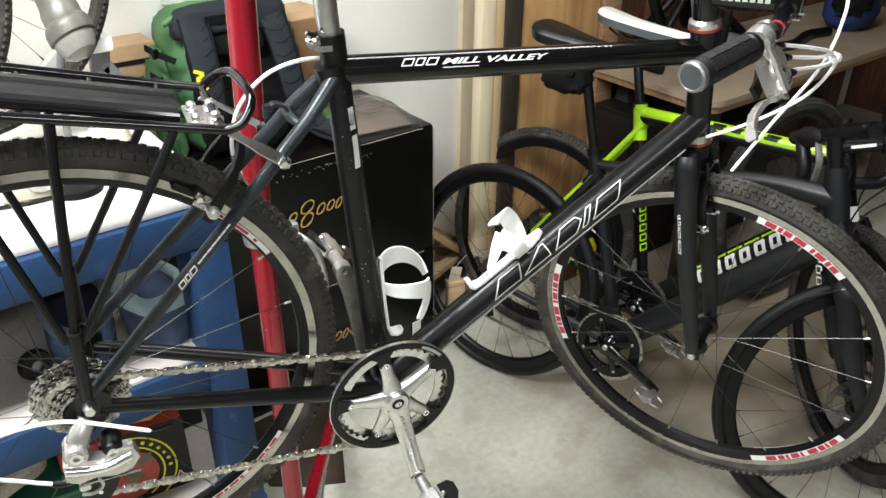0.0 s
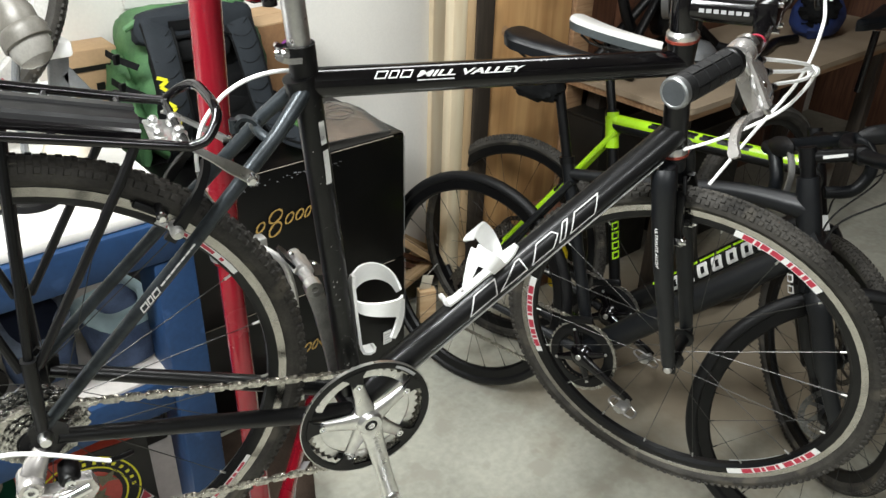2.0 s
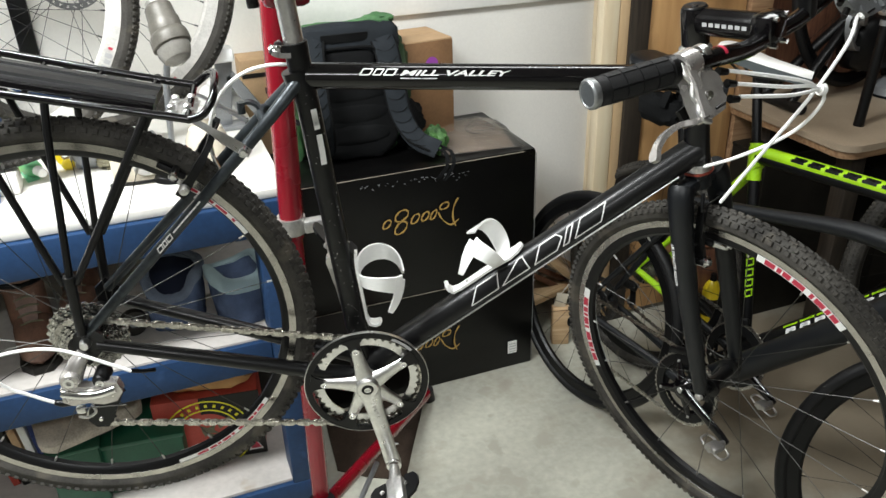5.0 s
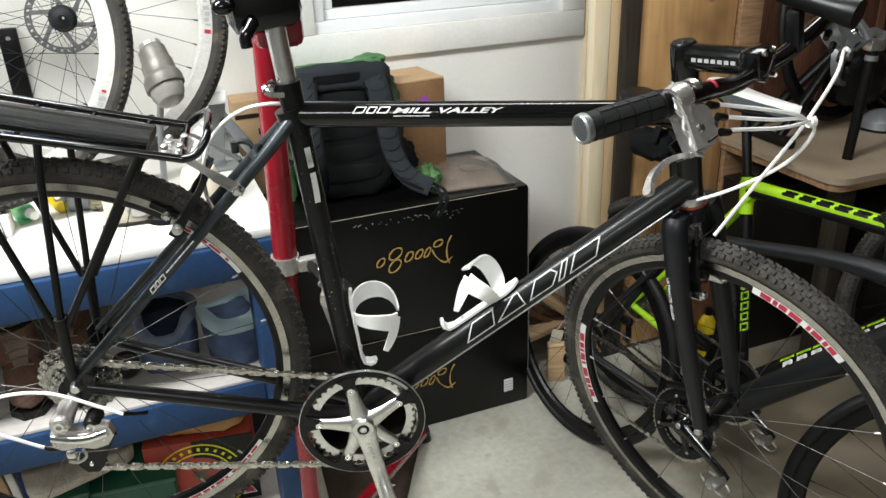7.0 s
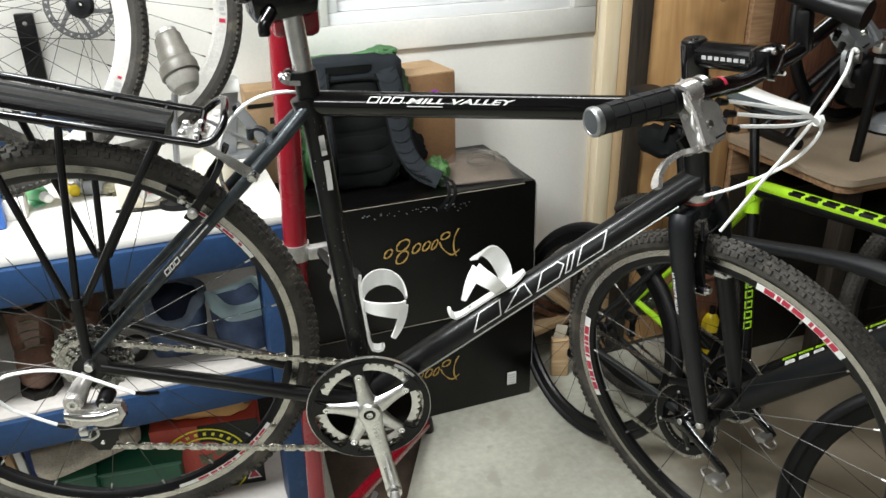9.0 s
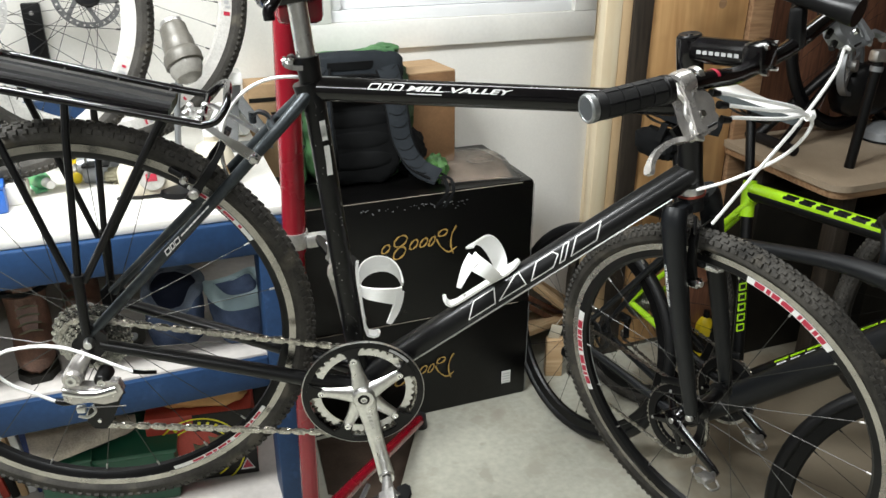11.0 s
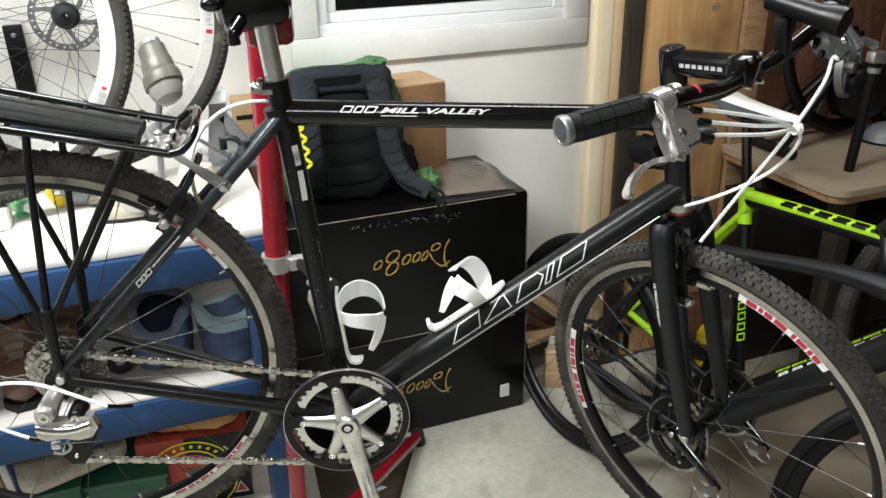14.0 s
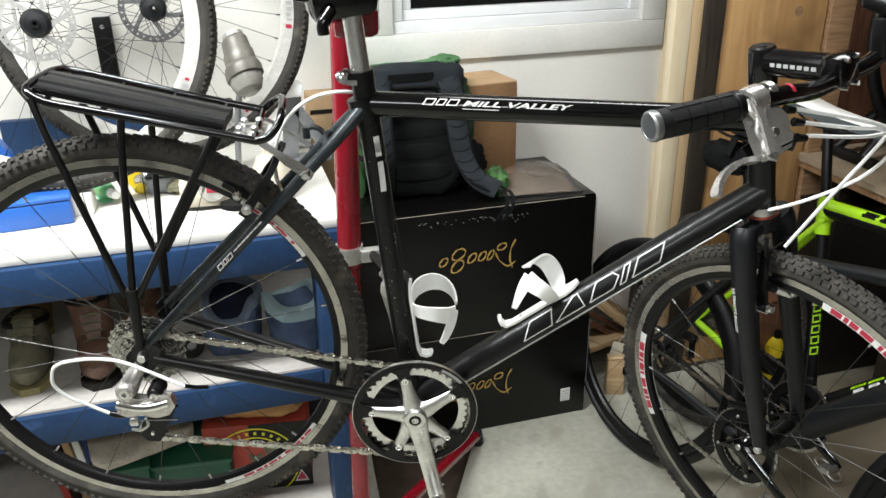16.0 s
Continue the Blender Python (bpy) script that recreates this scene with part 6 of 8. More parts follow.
for s in (-1, 1):
    line = [(0.105, -0.090, 0.375), (0.120, -0.125, 0.31), (0.130, -0.138, 0.22), (0.142, -0.143, 0.125), (0.176, -0.162, 0.050), (0.228, -0.192, 0.016)]
    if s < 0:
        line = [(-0.078, -0.095, 0.365), (-0.090, -0.160, 0.31), (-0.094, -0.190, 0.22), (-0.086, -0.180, 0.13), (-0.076, -0.12, 0.05), (-0.08, -0.07, 0.01)]
    pts = spline(line, 8)
    wide = [0.070 - 0.016 * (i / len(pts)) for i in range(len(pts))]
    st = part("shoulder_strap", Geo().tube(pts, [q / 2 for q in wide], 20, flat=0.26, side=(0.05, -1, 0.12)), pack_grey, pack, "dark quilted shoulder strap", 60)
    for i in range(5, len(pts) - 4, 3):
        part("quilt_seam", Geo().tube(spline([pts[i] + V((-0.026, -0.0060, 0.004)), pts[i] + V((-0.010, -0.0090, -0.003)), pts[i] + V((0.008, -0.0090, -0.001)), pts[i] + V((0.024, -0.0060, 0.013))], 3), 0.0010, 5), pack_black, st)
    for o in (-0.034, 0.034):
        part("binding", Geo().tube([p + V((o * (1 - 0.24 * i / len(pts)), -0.001, 0)) for i, p in enumerate(pts)], 0.0036, 6), pack_black, st)
yellow = Geo()
zig = [(-0.114, 0.248), (-0.092, 0.238), (-0.110, 0.226), (-0.088, 0.206), (-0.106, 0.192), (-0.084, 0.172), (-0.101, 0.156), (-0.080, 0.136), (-0.095, 0.124)]
for (xa, za), (xb, zb) in zip(zig, zig[1:]):
    yellow.ribbon([(xa - 0.013, -0.1995, za), (xb - 0.013, -0.1995, zb)], (za - zb, 0, xb - xa), 0.0085, 0.002)
part("print", yellow, yellow_print, pack, "bright yellow zigzag mark")
part("side_pocket", Geo().blob((0.185, 0.0, 0.075), (0.055, 0.07, 0.085), 12, 0.3, 20, 14), pack_black, pack)
part("side_pocket", Geo().blob((0.252, -0.085, 0.022), (0.036, 0.046, 0.046), 15, 0.38, 26, 20, freq=2.6), pack_moss, pack, "bright green pocket fabric")
part("side_pocket", Geo().blob((-0.150, 0.03, 0.13), (0.040, 0.08, 0.16), 14, 0.3, 20, 14), pack_green, pack)
for x0 in (0.222, 0.240):
    part("webbing", Geo().ribbon(spline([(x0, -0.19, 0.018), (x0 + 0.02, -0.21, 0.010), (x0 + 0.020, -0.228, -0.025), (x0 - 0.010, -0.230, -0.060 - 0.5 * (x0 - 0.22))], 5), (1, 0.1, 0), 0.010, 0.002), pack_black, pack)

cart = thing("small_carton", "brown cardboard carton with purple print, on the black box", "carton", Matrix.Translation((0.53, 1.245, 0.772)) @ Matrix.Rotation(radians(6), 4, "Z"))
# body in the shaded copy, flaps in the lit brown_card
part("carton", Geo().box((0, 0, 0.15), (0.155, 0.18, 0.30), 0.004), shaded_card, cart)
part("flap", slab(-0.076, 0.076, -0.088, -0.001, 0.3005, 0.304), brown_card, cart)
part("flap", slab(-0.076, 0.076, 0.001, 0.088, 0.3005, 0.304), brown_card, cart)
part("print", Geo().lathe([(0.0, 0.0), (0.020, 0.0)], (0.006, -0.0915, 0.236), (0, -1, 0), 20), purple_print, cart, "round purple print")

clam = thing("plastic_film", "crumpled clear plastic packaging over a card on the black box", "plastic packaging", Matrix.Translation((0.655, 1.13, 0.772)) @ Matrix.Rotation(radians(-6), 4, "Z"))
g, n = Geo(), 26
verts = []
for i in range(n):
    for k in range(n):
        u, w = i / (n - 1) * 2 - 1, k / (n - 1) * 2 - 1
        hump = max(0.0, 1 - u * u) ** 0.6 * max(0.0, 1 - w * w) ** 0.6
        crease = abs(noise.noise(V((u * 1.6 + 5, w * 1.6, 1.0)))) + 0.25 * abs(noise.noise(V((u * 4, w * 4, 3.0))))
        verts.append((u * 0.128, w * 0.135, 0.003 + 0.052 * hump * (0.75 + 0.4 * crease)))
g.add(verts, [(i * n + k, (i + 1) * n + k, (i + 1) * n + k + 1, i * n + k + 1) for i in range(n - 1) for k in range(n - 1)])
film = part("film", g, film_plastic, clam, "", 60)
film.visible_shadow = False
part("backing_card", slab(-0.118, 0.100, -0.125, 0.110, 0.0005, 0.003, 0.001), film_card, clam)
part("wire_coil", Geo().tube([(0.030 + 0.045 * math.cos(t * 0.42), 0.0 + 0.035 * math.sin(t * 0.42), 0.006 + 0.0008 * t) for t in range(36)], 0.0014, 6), black_wire, clam)

# ---- on the bench: two mountain bike wheels, lamp and clutter ----
for hx, hy, lean, yaw, spin_deg, rot in ((-0.588, 0.865, 6, 5, 12, dull_alloy), (-0.362, 1.035, 6, 2, 40, rotor_steel)):
    at = Matrix.Translation((hx, hy, BZ + 0.050 + 0.366)) @ Matrix.Rotation(radians(yaw), 4, "Z") @ Matrix.Rotation(radians(-lean), 4, "X")
    mw = thing("mountain_bike_wheel", "white-rimmed mountain bike wheel with disc rotor, standing on the bench", "bicycle wheel", at, group="spare wheels")
    w = make_wheel("rim", mw, Matrix.Rotation(radians(spin_deg), 4, "Y"), 0.366, 0.045, True, white_rim, False, 32, None, 0.033, black_wire, None, 0.020)
    for k in range(18):
        a0 = (104 if k < 9 else 40) + (k % 9) * 2.5
        part("rim_print", Geo().lathe([(0.3245 if k % 3 else 0.321, -0.0122), (0.3095 if k % 2 else 0.312, -0.0122)], n=2, arc=(radians(a0), radians(a0 + (1.7 if k % 4 else 1.0)))), red_print if k in (0, 8, 9, 17) else grey_print, w)
    disc_rotor(w, -0.040, 0.077, rot)
    part("hub_shell", Geo().lathe([(0.008, -0.058), (0.022, -0.056), (0.030, -0.045), (0.030, -0.036), (0.018, -0.030)], n=22), matte_black, w)
    part("cassette_body", Geo().lathe([(0.006, 0.03), (0.024, 0.032), (0.022, 0.060), (0.006, 0.062)], n=22), satin_black, w)

for rx, ry in ((-0.588, 0.827), (-0.362, 0.997)):
    one("wheel_rest", slab(rx - 0.045, rx + 0.045, ry - 0.030, ry + 0.030, BZ, BZ + 0.048, 0.006), bench_white, "low white block under a spare wheel", "block", group="wheel rests")
yball = thing("yellow_ball", "small yellow plastic ball with a white plug on the bench", "ball", Matrix.Translation((-0.450, 0.912, BZ)))
part("ball", Geo().blob((0, 0, 0.0135), (0.0145, 0.014, 0.0135), 3, 0.06, 20, 14), yellow_plastic, yball)
part("plug", Geo().tube([(0.010, 0, 0.012), (0.032, 0.004, 0.008)], 0.0050, 10), white_plastic, yball)
tb = thing("tool_box", "small dark grey plastic box on the bench", "box", Matrix.Translation((-0.402, 0.915, BZ)) @ Matrix.Rotation(radians(-8), 4, "Z"))
part("box_body", Geo().box((0, 0, 0.020), (0.060, 0.040, 0.038), 0.005), grey_metal, tb)
part("box_lid", Geo().box((0, 0, 0.0415), (0.062, 0.042, 0.006), 0.002), satin_black, tb)
one("work_glove", Geo().blob((0, 0, 0.018), (0.038, 0.026, 0.020), 17, 0.55, 24, 16, freq=3.5), olive_suede, "crumpled olive work glove on the bench", "glove", Matrix.Translation((-0.350, 0.890, BZ)))
one("green_strap", Geo().ribbon(spline([(-0.572, 1.06, 0.030), (-0.556, 0.98, 0.014), (-0.540, 0.925, 0.004), (-0.524, 0.870, 0.002)], 5), (1, 0.2, 0.1), 0.026, 0.0025), green_film, "pale green plastic strap lying on the bench", "strap", Matrix.Translation((0, 0, BZ)))
tw2 = thing("wooden_peg", "short yellow wooden peg on the bench", "peg", Matrix.Translation((-0.590, 0.955, BZ)) @ Matrix.Rotation(radians(-30), 4, "Z"))
part("peg", Geo().box((0, 0, 0.011), (0.060, 0.016, 0.020), 0.004), brown_paper, tw2)
lamp_ob = thing("clamp_lamp", "grey clamp lamp with frosted glass, switched off, on the bench", "lamp", Matrix.Translation((-0.19, 0.72, BZ)) @ Matrix.Diagonal((0.80, 0.80, 0.965, 1.0)))
LD = V((0.20, -0.48, -0.86)).normalized()
LC = V((0.008, 0.0, 0.335))
part("lamp_head", Geo().lathe([(0.0000, -0.0696), (0.0264, -0.0696), (0.0348, -0.0600), (0.0372, -0.0336), (0.0408, -0.0288), (0.0420, -0.0048), (0.0468, 0.0000), (0.0504, 0.0096), (0.0504, 0.0264), (0.0456, 0.0288), (0.0432, 0.0120), (0.0000, 0.0072)], LC, LD, 30), lamp_grey, lamp_ob, "grey metal lamp head")
part("globe", Geo().lathe([(0.0444, 0.0216), (0.0432, 0.0408), (0.0348, 0.0576), (0.0192, 0.0660), (0.0000, 0.0684)], LC, LD, 26), frosted, lamp_ob, "frosted glass globe")
part("cap_ring", Geo().lathe([(0.0240, -0.0768), (0.0288, -0.0744), (0.0288, -0.0672), (0.0240, -0.0672)], LC, LD, 24, closed=True), dull_alloy, lamp_ob)
part("neck", Geo().tube(spline([LC + LD * -0.02, LC + V((-0.01, 0.05, -0.05)), (-0.02, 0.06, 0.20), (-0.04, 0.05, 0.02)], 6), 0.009, 10), grey_metal, lamp_ob)
part("base", Geo().lathe([(0.0, 0.022), (0.02, 0.022), (0.055, 0.012), (0.06, 0.0), (0.0, 0.0)], (-0.04, 0.05, 0.001), (0, 0, 1), 26), satin_black, lamp_ob)

bracket = thing("wall_bracket", "black plastic strip fixed to the wall", "bracket", Matrix.Translation((-0.52, WALL, 1.20)))
part("strip", Geo().box((0, -0.012, 0.0), (0.046, 0.022, 0.19), 0.003), satin_black, bracket)
part("screw", Geo().lathe([(0, 0.003), (0.005, 0.002), (0.006, 0)], (0, -0.023, 0.07), (0, -1, 0), 10), dull_alloy, bracket)
upright = thing("black_post", "black metal upright standing on the bench", "post", Matrix.Translation((-0.84, 0.98, BZ)))
part("post", Geo().box((0, 0, 0.26), (0.05, 0.035, 0.52), 0.005, Matrix.Rotation(radians(-9), 3, "Y")), satin_black, upright)
part("foot", slab(-0.08, 0.06, -0.05, 0.05, 0.0, 0.012, 0.003), satin_black, upright)

clampb = thing("bar_clamp", "bright blue plastic clamp pad on the bench", "clamp", Matrix.Translation((-0.735, 0.88, BZ)) @ Matrix.Rotation(radians(8), 4, "Z"))
part("body", Geo().prism([(-0.05, 0), (0.045, 0), (0.05, 0.06), (0.032, 0.135), (0.015, 0.165), (-0.03, 0.16), (-0.035, 0.10), (-0.05, 0.05)], (0, -0.02, 0), (1, 0, 0), (0, 0, 1), (0, 0.05, 0)), blue_plastic, clampb)
part("window", Geo().box((0.005, -0.0215, 0.085), (0.040, 0.004, 0.030), 0.003), grey_metal, clampb)
part("screw", Geo().lathe([(0, 0.005), (0.009, 0.004), (0.011, 0)], (0.0, -0.02, 0.132), (0, -1, 0), 14), satin_black, clampb)
bb = thing("blue_case", "bright blue plastic parts case on the bench", "case", Matrix.Translation((-0.66, 0.80, BZ)) @ Matrix.Rotation(radians(6), 4, "Z"))
part("tray", Geo().box((0, 0, 0.0275), (0.15, 0.11, 0.055), 0.006), blue_plastic, bb)
part("lid", Geo().box((0, 0, 0.0595), (0.152, 0.112, 0.008), 0.003), blue_plastic, bb)
blue_board = one("blue_board", Geo().box((0, 0, 0.06), (0.42, 0.03, 0.12), 0.004), bench_blue, "blue-painted board standing at the back of the bench", "board", Matrix.Translation((-0.60, 1.28, BZ)))
gb = thing("glue_bottle", "pale green translucent glue tube lying on the bench", "tube", Matrix.Translation((-0.535, 0.92, BZ + 0.018)) @ Matrix.Rotation(radians(-62), 4, "Z"))
part("tube", Geo().blob((0, 0, 0.004), (0.055, 0.018, 0.019), 4, 0.05, 16, 12, power=0.7), bottle_green, gb)
part("cap", Geo().tube([(0.05, 0, 0.004), (0.075, 0, 0.004)], [0.012, 0.010], 12), white_plastic, gb)
for i, (px, py, col) in enumerate(((-0.575, 0.945, yellow_plastic), (-0.455, 0.955, yellow_plastic))):
    tp = thing("tape_roll", "yellow tape roll on the bench", "tape roll", Matrix.Translation((px, py, BZ)), group="tape rolls")
    part("roll", Geo().lathe([(0.014, -0.012), (0.026, -0.012), (0.026, 0.012), (0.014, 0.012)], (0, 0, 0.026), (0.3, -1, 0), 24, closed=True), col, tp)
    part("core", Geo().lathe([(0.012, -0.0125), (0.0138, -0.0125), (0.0138, 0.0125), (0.012, 0.0125)], (0, 0, 0.026), (0.3, -1, 0), 24, closed=True), brown_card, tp)
can = thing("spray_can", "grey metal can lying on the bench", "can", Matrix.Translation((-0.395, 0.965, BZ + 0.027)) @ Matrix.Rotation(radians(12), 4, "Z"))
part("body", Geo().lathe([(0.0, -0.055), (0.024, -0.055), (0.026, -0.05), (0.026, 0.05), (0.018, 0.06), (0.0, 0.06)], (0, 0, 0), (1, 0, 0), 24), grey_metal, can)
part("cap", Geo().lathe([(0.0, 0.09), (0.016, 0.088), (0.018, 0.06)], (0, 0, 0), (1, 0, 0), 20), white_plastic, can)
disp = thing("tape_dispenser", "cream plastic block with a red and silver reel, on the bench", "dispenser", Matrix.Translation((-0.285, 0.80, BZ)) @ Matrix.Rotation(radians(-8), 4, "Z"))
part("body", Geo().box((0, 0, 0.035), (0.13, 0.08, 0.07), 0.010), cream_plastic, disp)
part("reel", Geo().lathe([(0.0, 0.006), (0.028, 0.006), (0.031, 0.0), (0.031, -0.004)], (0.01, -0.041, 0.045), (0, -1, 0), 26), dull_alloy, disp)
part("mark", Geo().box((0.01, -0.048, 0.047), (0.024, 0.002, 0.018), 0.001), red_print, disp)
part("blade", Geo().ribbon([(-0.07, -0.05, 0.004), (-0.02, -0.055, 0.004), (0.05, -0.05, 0.006)], (0, 1, 0.2), 0.01, 0.002), satin_black, disp)
jug = thing("cream_jug", "cream plastic jug on the bench", "jug", Matrix.Translation((-0.14, 0.78, BZ)) @ Matrix.Scale(0.72, 4))
part("body", Geo().lathe([(0.0, 0.001), (0.058, 0.001), (0.064, 0.01), (0.066, 0.10), (0.05, 0.14), (0.022, 0.155), (0.022, 0.175), (0.0, 0.175)], (0, 0, 0), (0, 0, 1), 28), cream_plastic, jug)
part("cap", Geo().lathe([(0.0, 0.198), (0.022, 0.198), (0.025, 0.195), (0.025, 0.172), (0.022, 0.172)], (0, 0, 0), (0, 0, 1), 22), white_plastic, jug)
vise = thing("bench_tool", "grey steel clamp with white pad, standing on the bench", "clamp", Matrix.Translation((-0.055, 1.06, BZ)))
part("leg", Geo().box((-0.01, 0, 0.09), (0.042, 0.02, 0.18), 0.004, Matrix.Rotation(radians(8), 3, "Y")), grey_metal, vise)
part("leg", Geo().box((0.05, 0, 0.075), (0.03, 0.02, 0.16), 0.004, Matrix.Rotation(radians(-32), 3, "Y")), grey_metal, vise)
part("pad", Geo().box((-0.01, -0.004, 0.195), (0.075, 0.06, 0.035), 0.008), white_plastic, vise)
part("foot", slab(-0.05, 0.09, -0.03, 0.03, 0.0, 0.012, 0.003), grey_metal, vise)
sy = thing("parts_carton", "brown cardboard carton with dark tape, standing behind the backpack", "carton", Matrix.Translation((0.068, 1.296, 0.768)))
part("carton", Geo().box((0, 0, 0.146), (0.126, 0.10, 0.285), 0.003), brown_card, sy)
part("tape", slab(-0.060, 0.060, -0.0522, -0.0504, 0.238, 0.250), dark_card, sy)
for k in range(2):
    part("print", slab(0.000 + k * 0.026, 0.020 + k * 0.026, -0.0522, -0.0504, 0.188, 0.206), dark_card, sy)
mug = thing("white_mug", "white plastic pot lying on the bench", "pot", Matrix.Translation((-0.060, 1.20, BZ + 0.042)))
part("pot", Geo().lathe([(0.0, -0.05), (0.036, -0.05), (0.041, -0.04), (0.042, 0.05), (0.039, 0.05), (0.038, -0.03), (0.0, -0.035)], (0, 0, 0), (0.8, -0.5, 0.1), 26), white_plastic, mug)
part("lid_knob", Geo().blob((-0.02, 0.0, 0.045), (0.014, 0.014, 0.010)), white_plastic, mug)
bk = thing("blister_card", "small grey packet on the bench", "packet", Matrix.Translation((-0.30, 1.02, BZ)) @ Matrix.Rotation(radians(10), 4, "Z"))
part("packet", Geo().box((0, 0, 0.012), (0.11, 0.07, 0.022), 0.005), grey_metal, bk)
part("window", Geo().box((0.0, -0.0, 0.0245), (0.07, 0.045, 0.003), 0.001), white_plastic, bk)


# ---- on the shelf: boots and denim ----
def boot(at, upper, sole, label, tall=0.15):
    b = thing("boot", label, "boot", at, group="boots on the shelf")
    up = Geo().blob((0.03, 0, 0.045), (0.105, 0.044, 0.040), 3, 0.08, 22, 14, power=0.8)
    part("toe", up, upper, b)
    sh = Geo().lathe([(0.043, 0.02), (0.046, 0.06), (0.045, tall * 0.8), (0.049, tall), (0.045, tall + 0.004), (0.040, tall - 0.01), (0.036, 0.05)], (-0.045, 0, 0), (0.05, 0, 1), 24)
    part("shaft", sh, upper, b)
    part("collar", Geo().tube([(-0.045 + 0.047 * math.cos(t * 0.42), 0.047 * math.sin(t * 0.42), tall + 0.004 * math.sin(t)) for t in range(15)], 0.008, 8, closed=True), black_leather, b)
    part("sole", Geo().prism([(-0.095, -0.03), (-0.06, -0.042), (0.02, -0.040), (0.10, -0.044), (0.135, -0.02), (0.135, 0.02), (0.10, 0.044), (0.02, 0.040), (-0.06, 0.042), (-0.095, 0.03)], (0, 0, 0.0), (1, 0, 0), (0, 1, 0), (0, 0, 0.018)), sole, b)
    part("tongue", Geo().ribbon([(0.035, 0, 0.085), (0.005, 0, 0.12), (-0.005, 0, tall + 0.03)], (0, 1, 0), [0.03, 0.045, 0.04], 0.006), upper, b)
    for k in range(4):
        part("lace", Geo().tube(spline([(0.035 - k * 0.011, -0.024, 0.080 + k * 0.016), (0.045 - k * 0.011, 0, 0.090 + k * 0.016), (0.035 - k * 0.011, 0.024, 0.080 + k * 0.016)], 4), 0.0025, 6), olive_suede, b)
    return b


boot(Matrix.Translation((-0.752, 0.825, SZ)) @ Matrix.Rotation(radians(-84), 4, "Z"), olive_suede, boot_sole, "worn olive suede hiking boot on the white shelf", 0.11)
boot(Matrix.Translation((-0.600, 0.800, SZ)) @ Matrix.Rotation(radians(-82), 4, "Z"), brown_leather, dark_card, "brown leather boot on the white shelf", 0.16)
boot(Matrix.Translation((-0.500, 0.900, SZ)) @ Matrix.Rotation(radians(-96), 4, "Z"), brown_leather, dark_card, "brown leather boot on the white shelf", 0.17)
boot(Matrix.Translation((-0.790, 1.080, SZ)) @ Matrix.Rotation(radians(-80), 4, "Z"), tan_leather, boot_sole, "tan leather boot at the back of the shelf", 0.16)


def denim_bag(at, label, w, d, h, dip, cuff_mat, cuff_h, seed, lining):
    """A soft open denim bag: slumped walls, a folded cuff round its mouth, and a shallow lining that closes it."""
    b = thing("denim_bag", label, "bag", at, group="denim bags")
    n, rows = 40, 14

    def wall(t, k, grow=0.0):
        a = 2 * math.pi * k / n
        sq = lambda q: math.copysign(abs(q) ** 0.62, q)
        slump = 1 + 0.10 * math.sin(t * 2.9) + 0.09 * noise.noise(V((math.cos(a) * 1.8, math.sin(a) * 1.8, t * 2.4 + seed))) + 0.035 * noise.noise(V((math.cos(a) * 5, math.sin(a) * 5, t * 7 + seed)))
        top = h - dip * max(0.0, -math.sin(a)) ** 4 + 0.012 * math.sin(2 * a + seed)
        return V((sq(math.cos(a)) * (w / 2 + grow) * slump, sq(math.sin(a)) * (d / 2 + grow) * slump + 0.03 * t * t, 0.003 + t * top))

    side = lambda i: [(i * n + k, i * n + (k + 1) % n, (i + 1) * n + (k + 1) % n, (i + 1) * n + k) for k in range(n)]
    part("bag_body", Geo().add([wall(i / rows, k) for i in range(rows + 1) for k in range(n)], [q for i in range(rows) for q in side(i)] + [tuple(range(n - 1, -1, -1))]), denim, b, "", 70)
    c0 = 1 - cuff_h / h
    rings = [(c0, 0.004), (c0 + 0.02, 0.009), (1.0, 0.010), (1.035, 0.004), (1.03, -0.008), (0.93, -0.012)]
    part("cuff", Geo().add([wall(t, k, grow) for t, grow in rings for k in range(n)], [q for i in range(len(rings) - 1) for q in side(i)]), cuff_mat, b, "folded cuff round the mouth", 70)
    # lid close under the rim; dark_denim puts a deep inside's shade into colour
    part("lining", Geo().add([wall(t, k, -0.010) for t in (0.985, 0.955) for k in range(n)], side(0) + [tuple(range(n, 2 * n))]), lining, b, "", 70)
    return b


denim_bag(Matrix.Translation((-0.122, 0.745, SZ)) @ Matrix.Rotation(radians(14), 4, "Z"), "dark blue denim bag with pale blue cuff on the shelf", 0.120, 0.120, 0.118, 0.0, denim_pale, 0.026, 1.3, denim)
denim_bag(Matrix.Translation((-0.278, 0.785, SZ)) @ Matrix.Rotation(radians(-10), 4, "Z"), "open dark blue denim bag with a faded rim on the shelf", 0.125, 0.120, 0.132, 0.062, denim_faded, 0.018, 4.1, dark_denim)
roll = thing("cable_roll", "small dark round roll lying on the shelf", "roll", Matrix.Translation((-0.385, 0.765, SZ + 0.001)))
part("roll", Geo().lathe([(0.012, 0.0), (0.030, 0.0), (0.034, 0.010), (0.030, 0.026), (0.012, 0.026)], (0, 0, 0.032), (0.25, -1, 0.15), 24, closed=True), dark_card, roll)
part("core", Geo().lathe([(0.0, 0.004), (0.012, 0.004), (0.012, 0.020), (0.0, 0.020)], (0, 0, 0.032), (0.25, -1, 0.15), 16), grey_metal, roll)

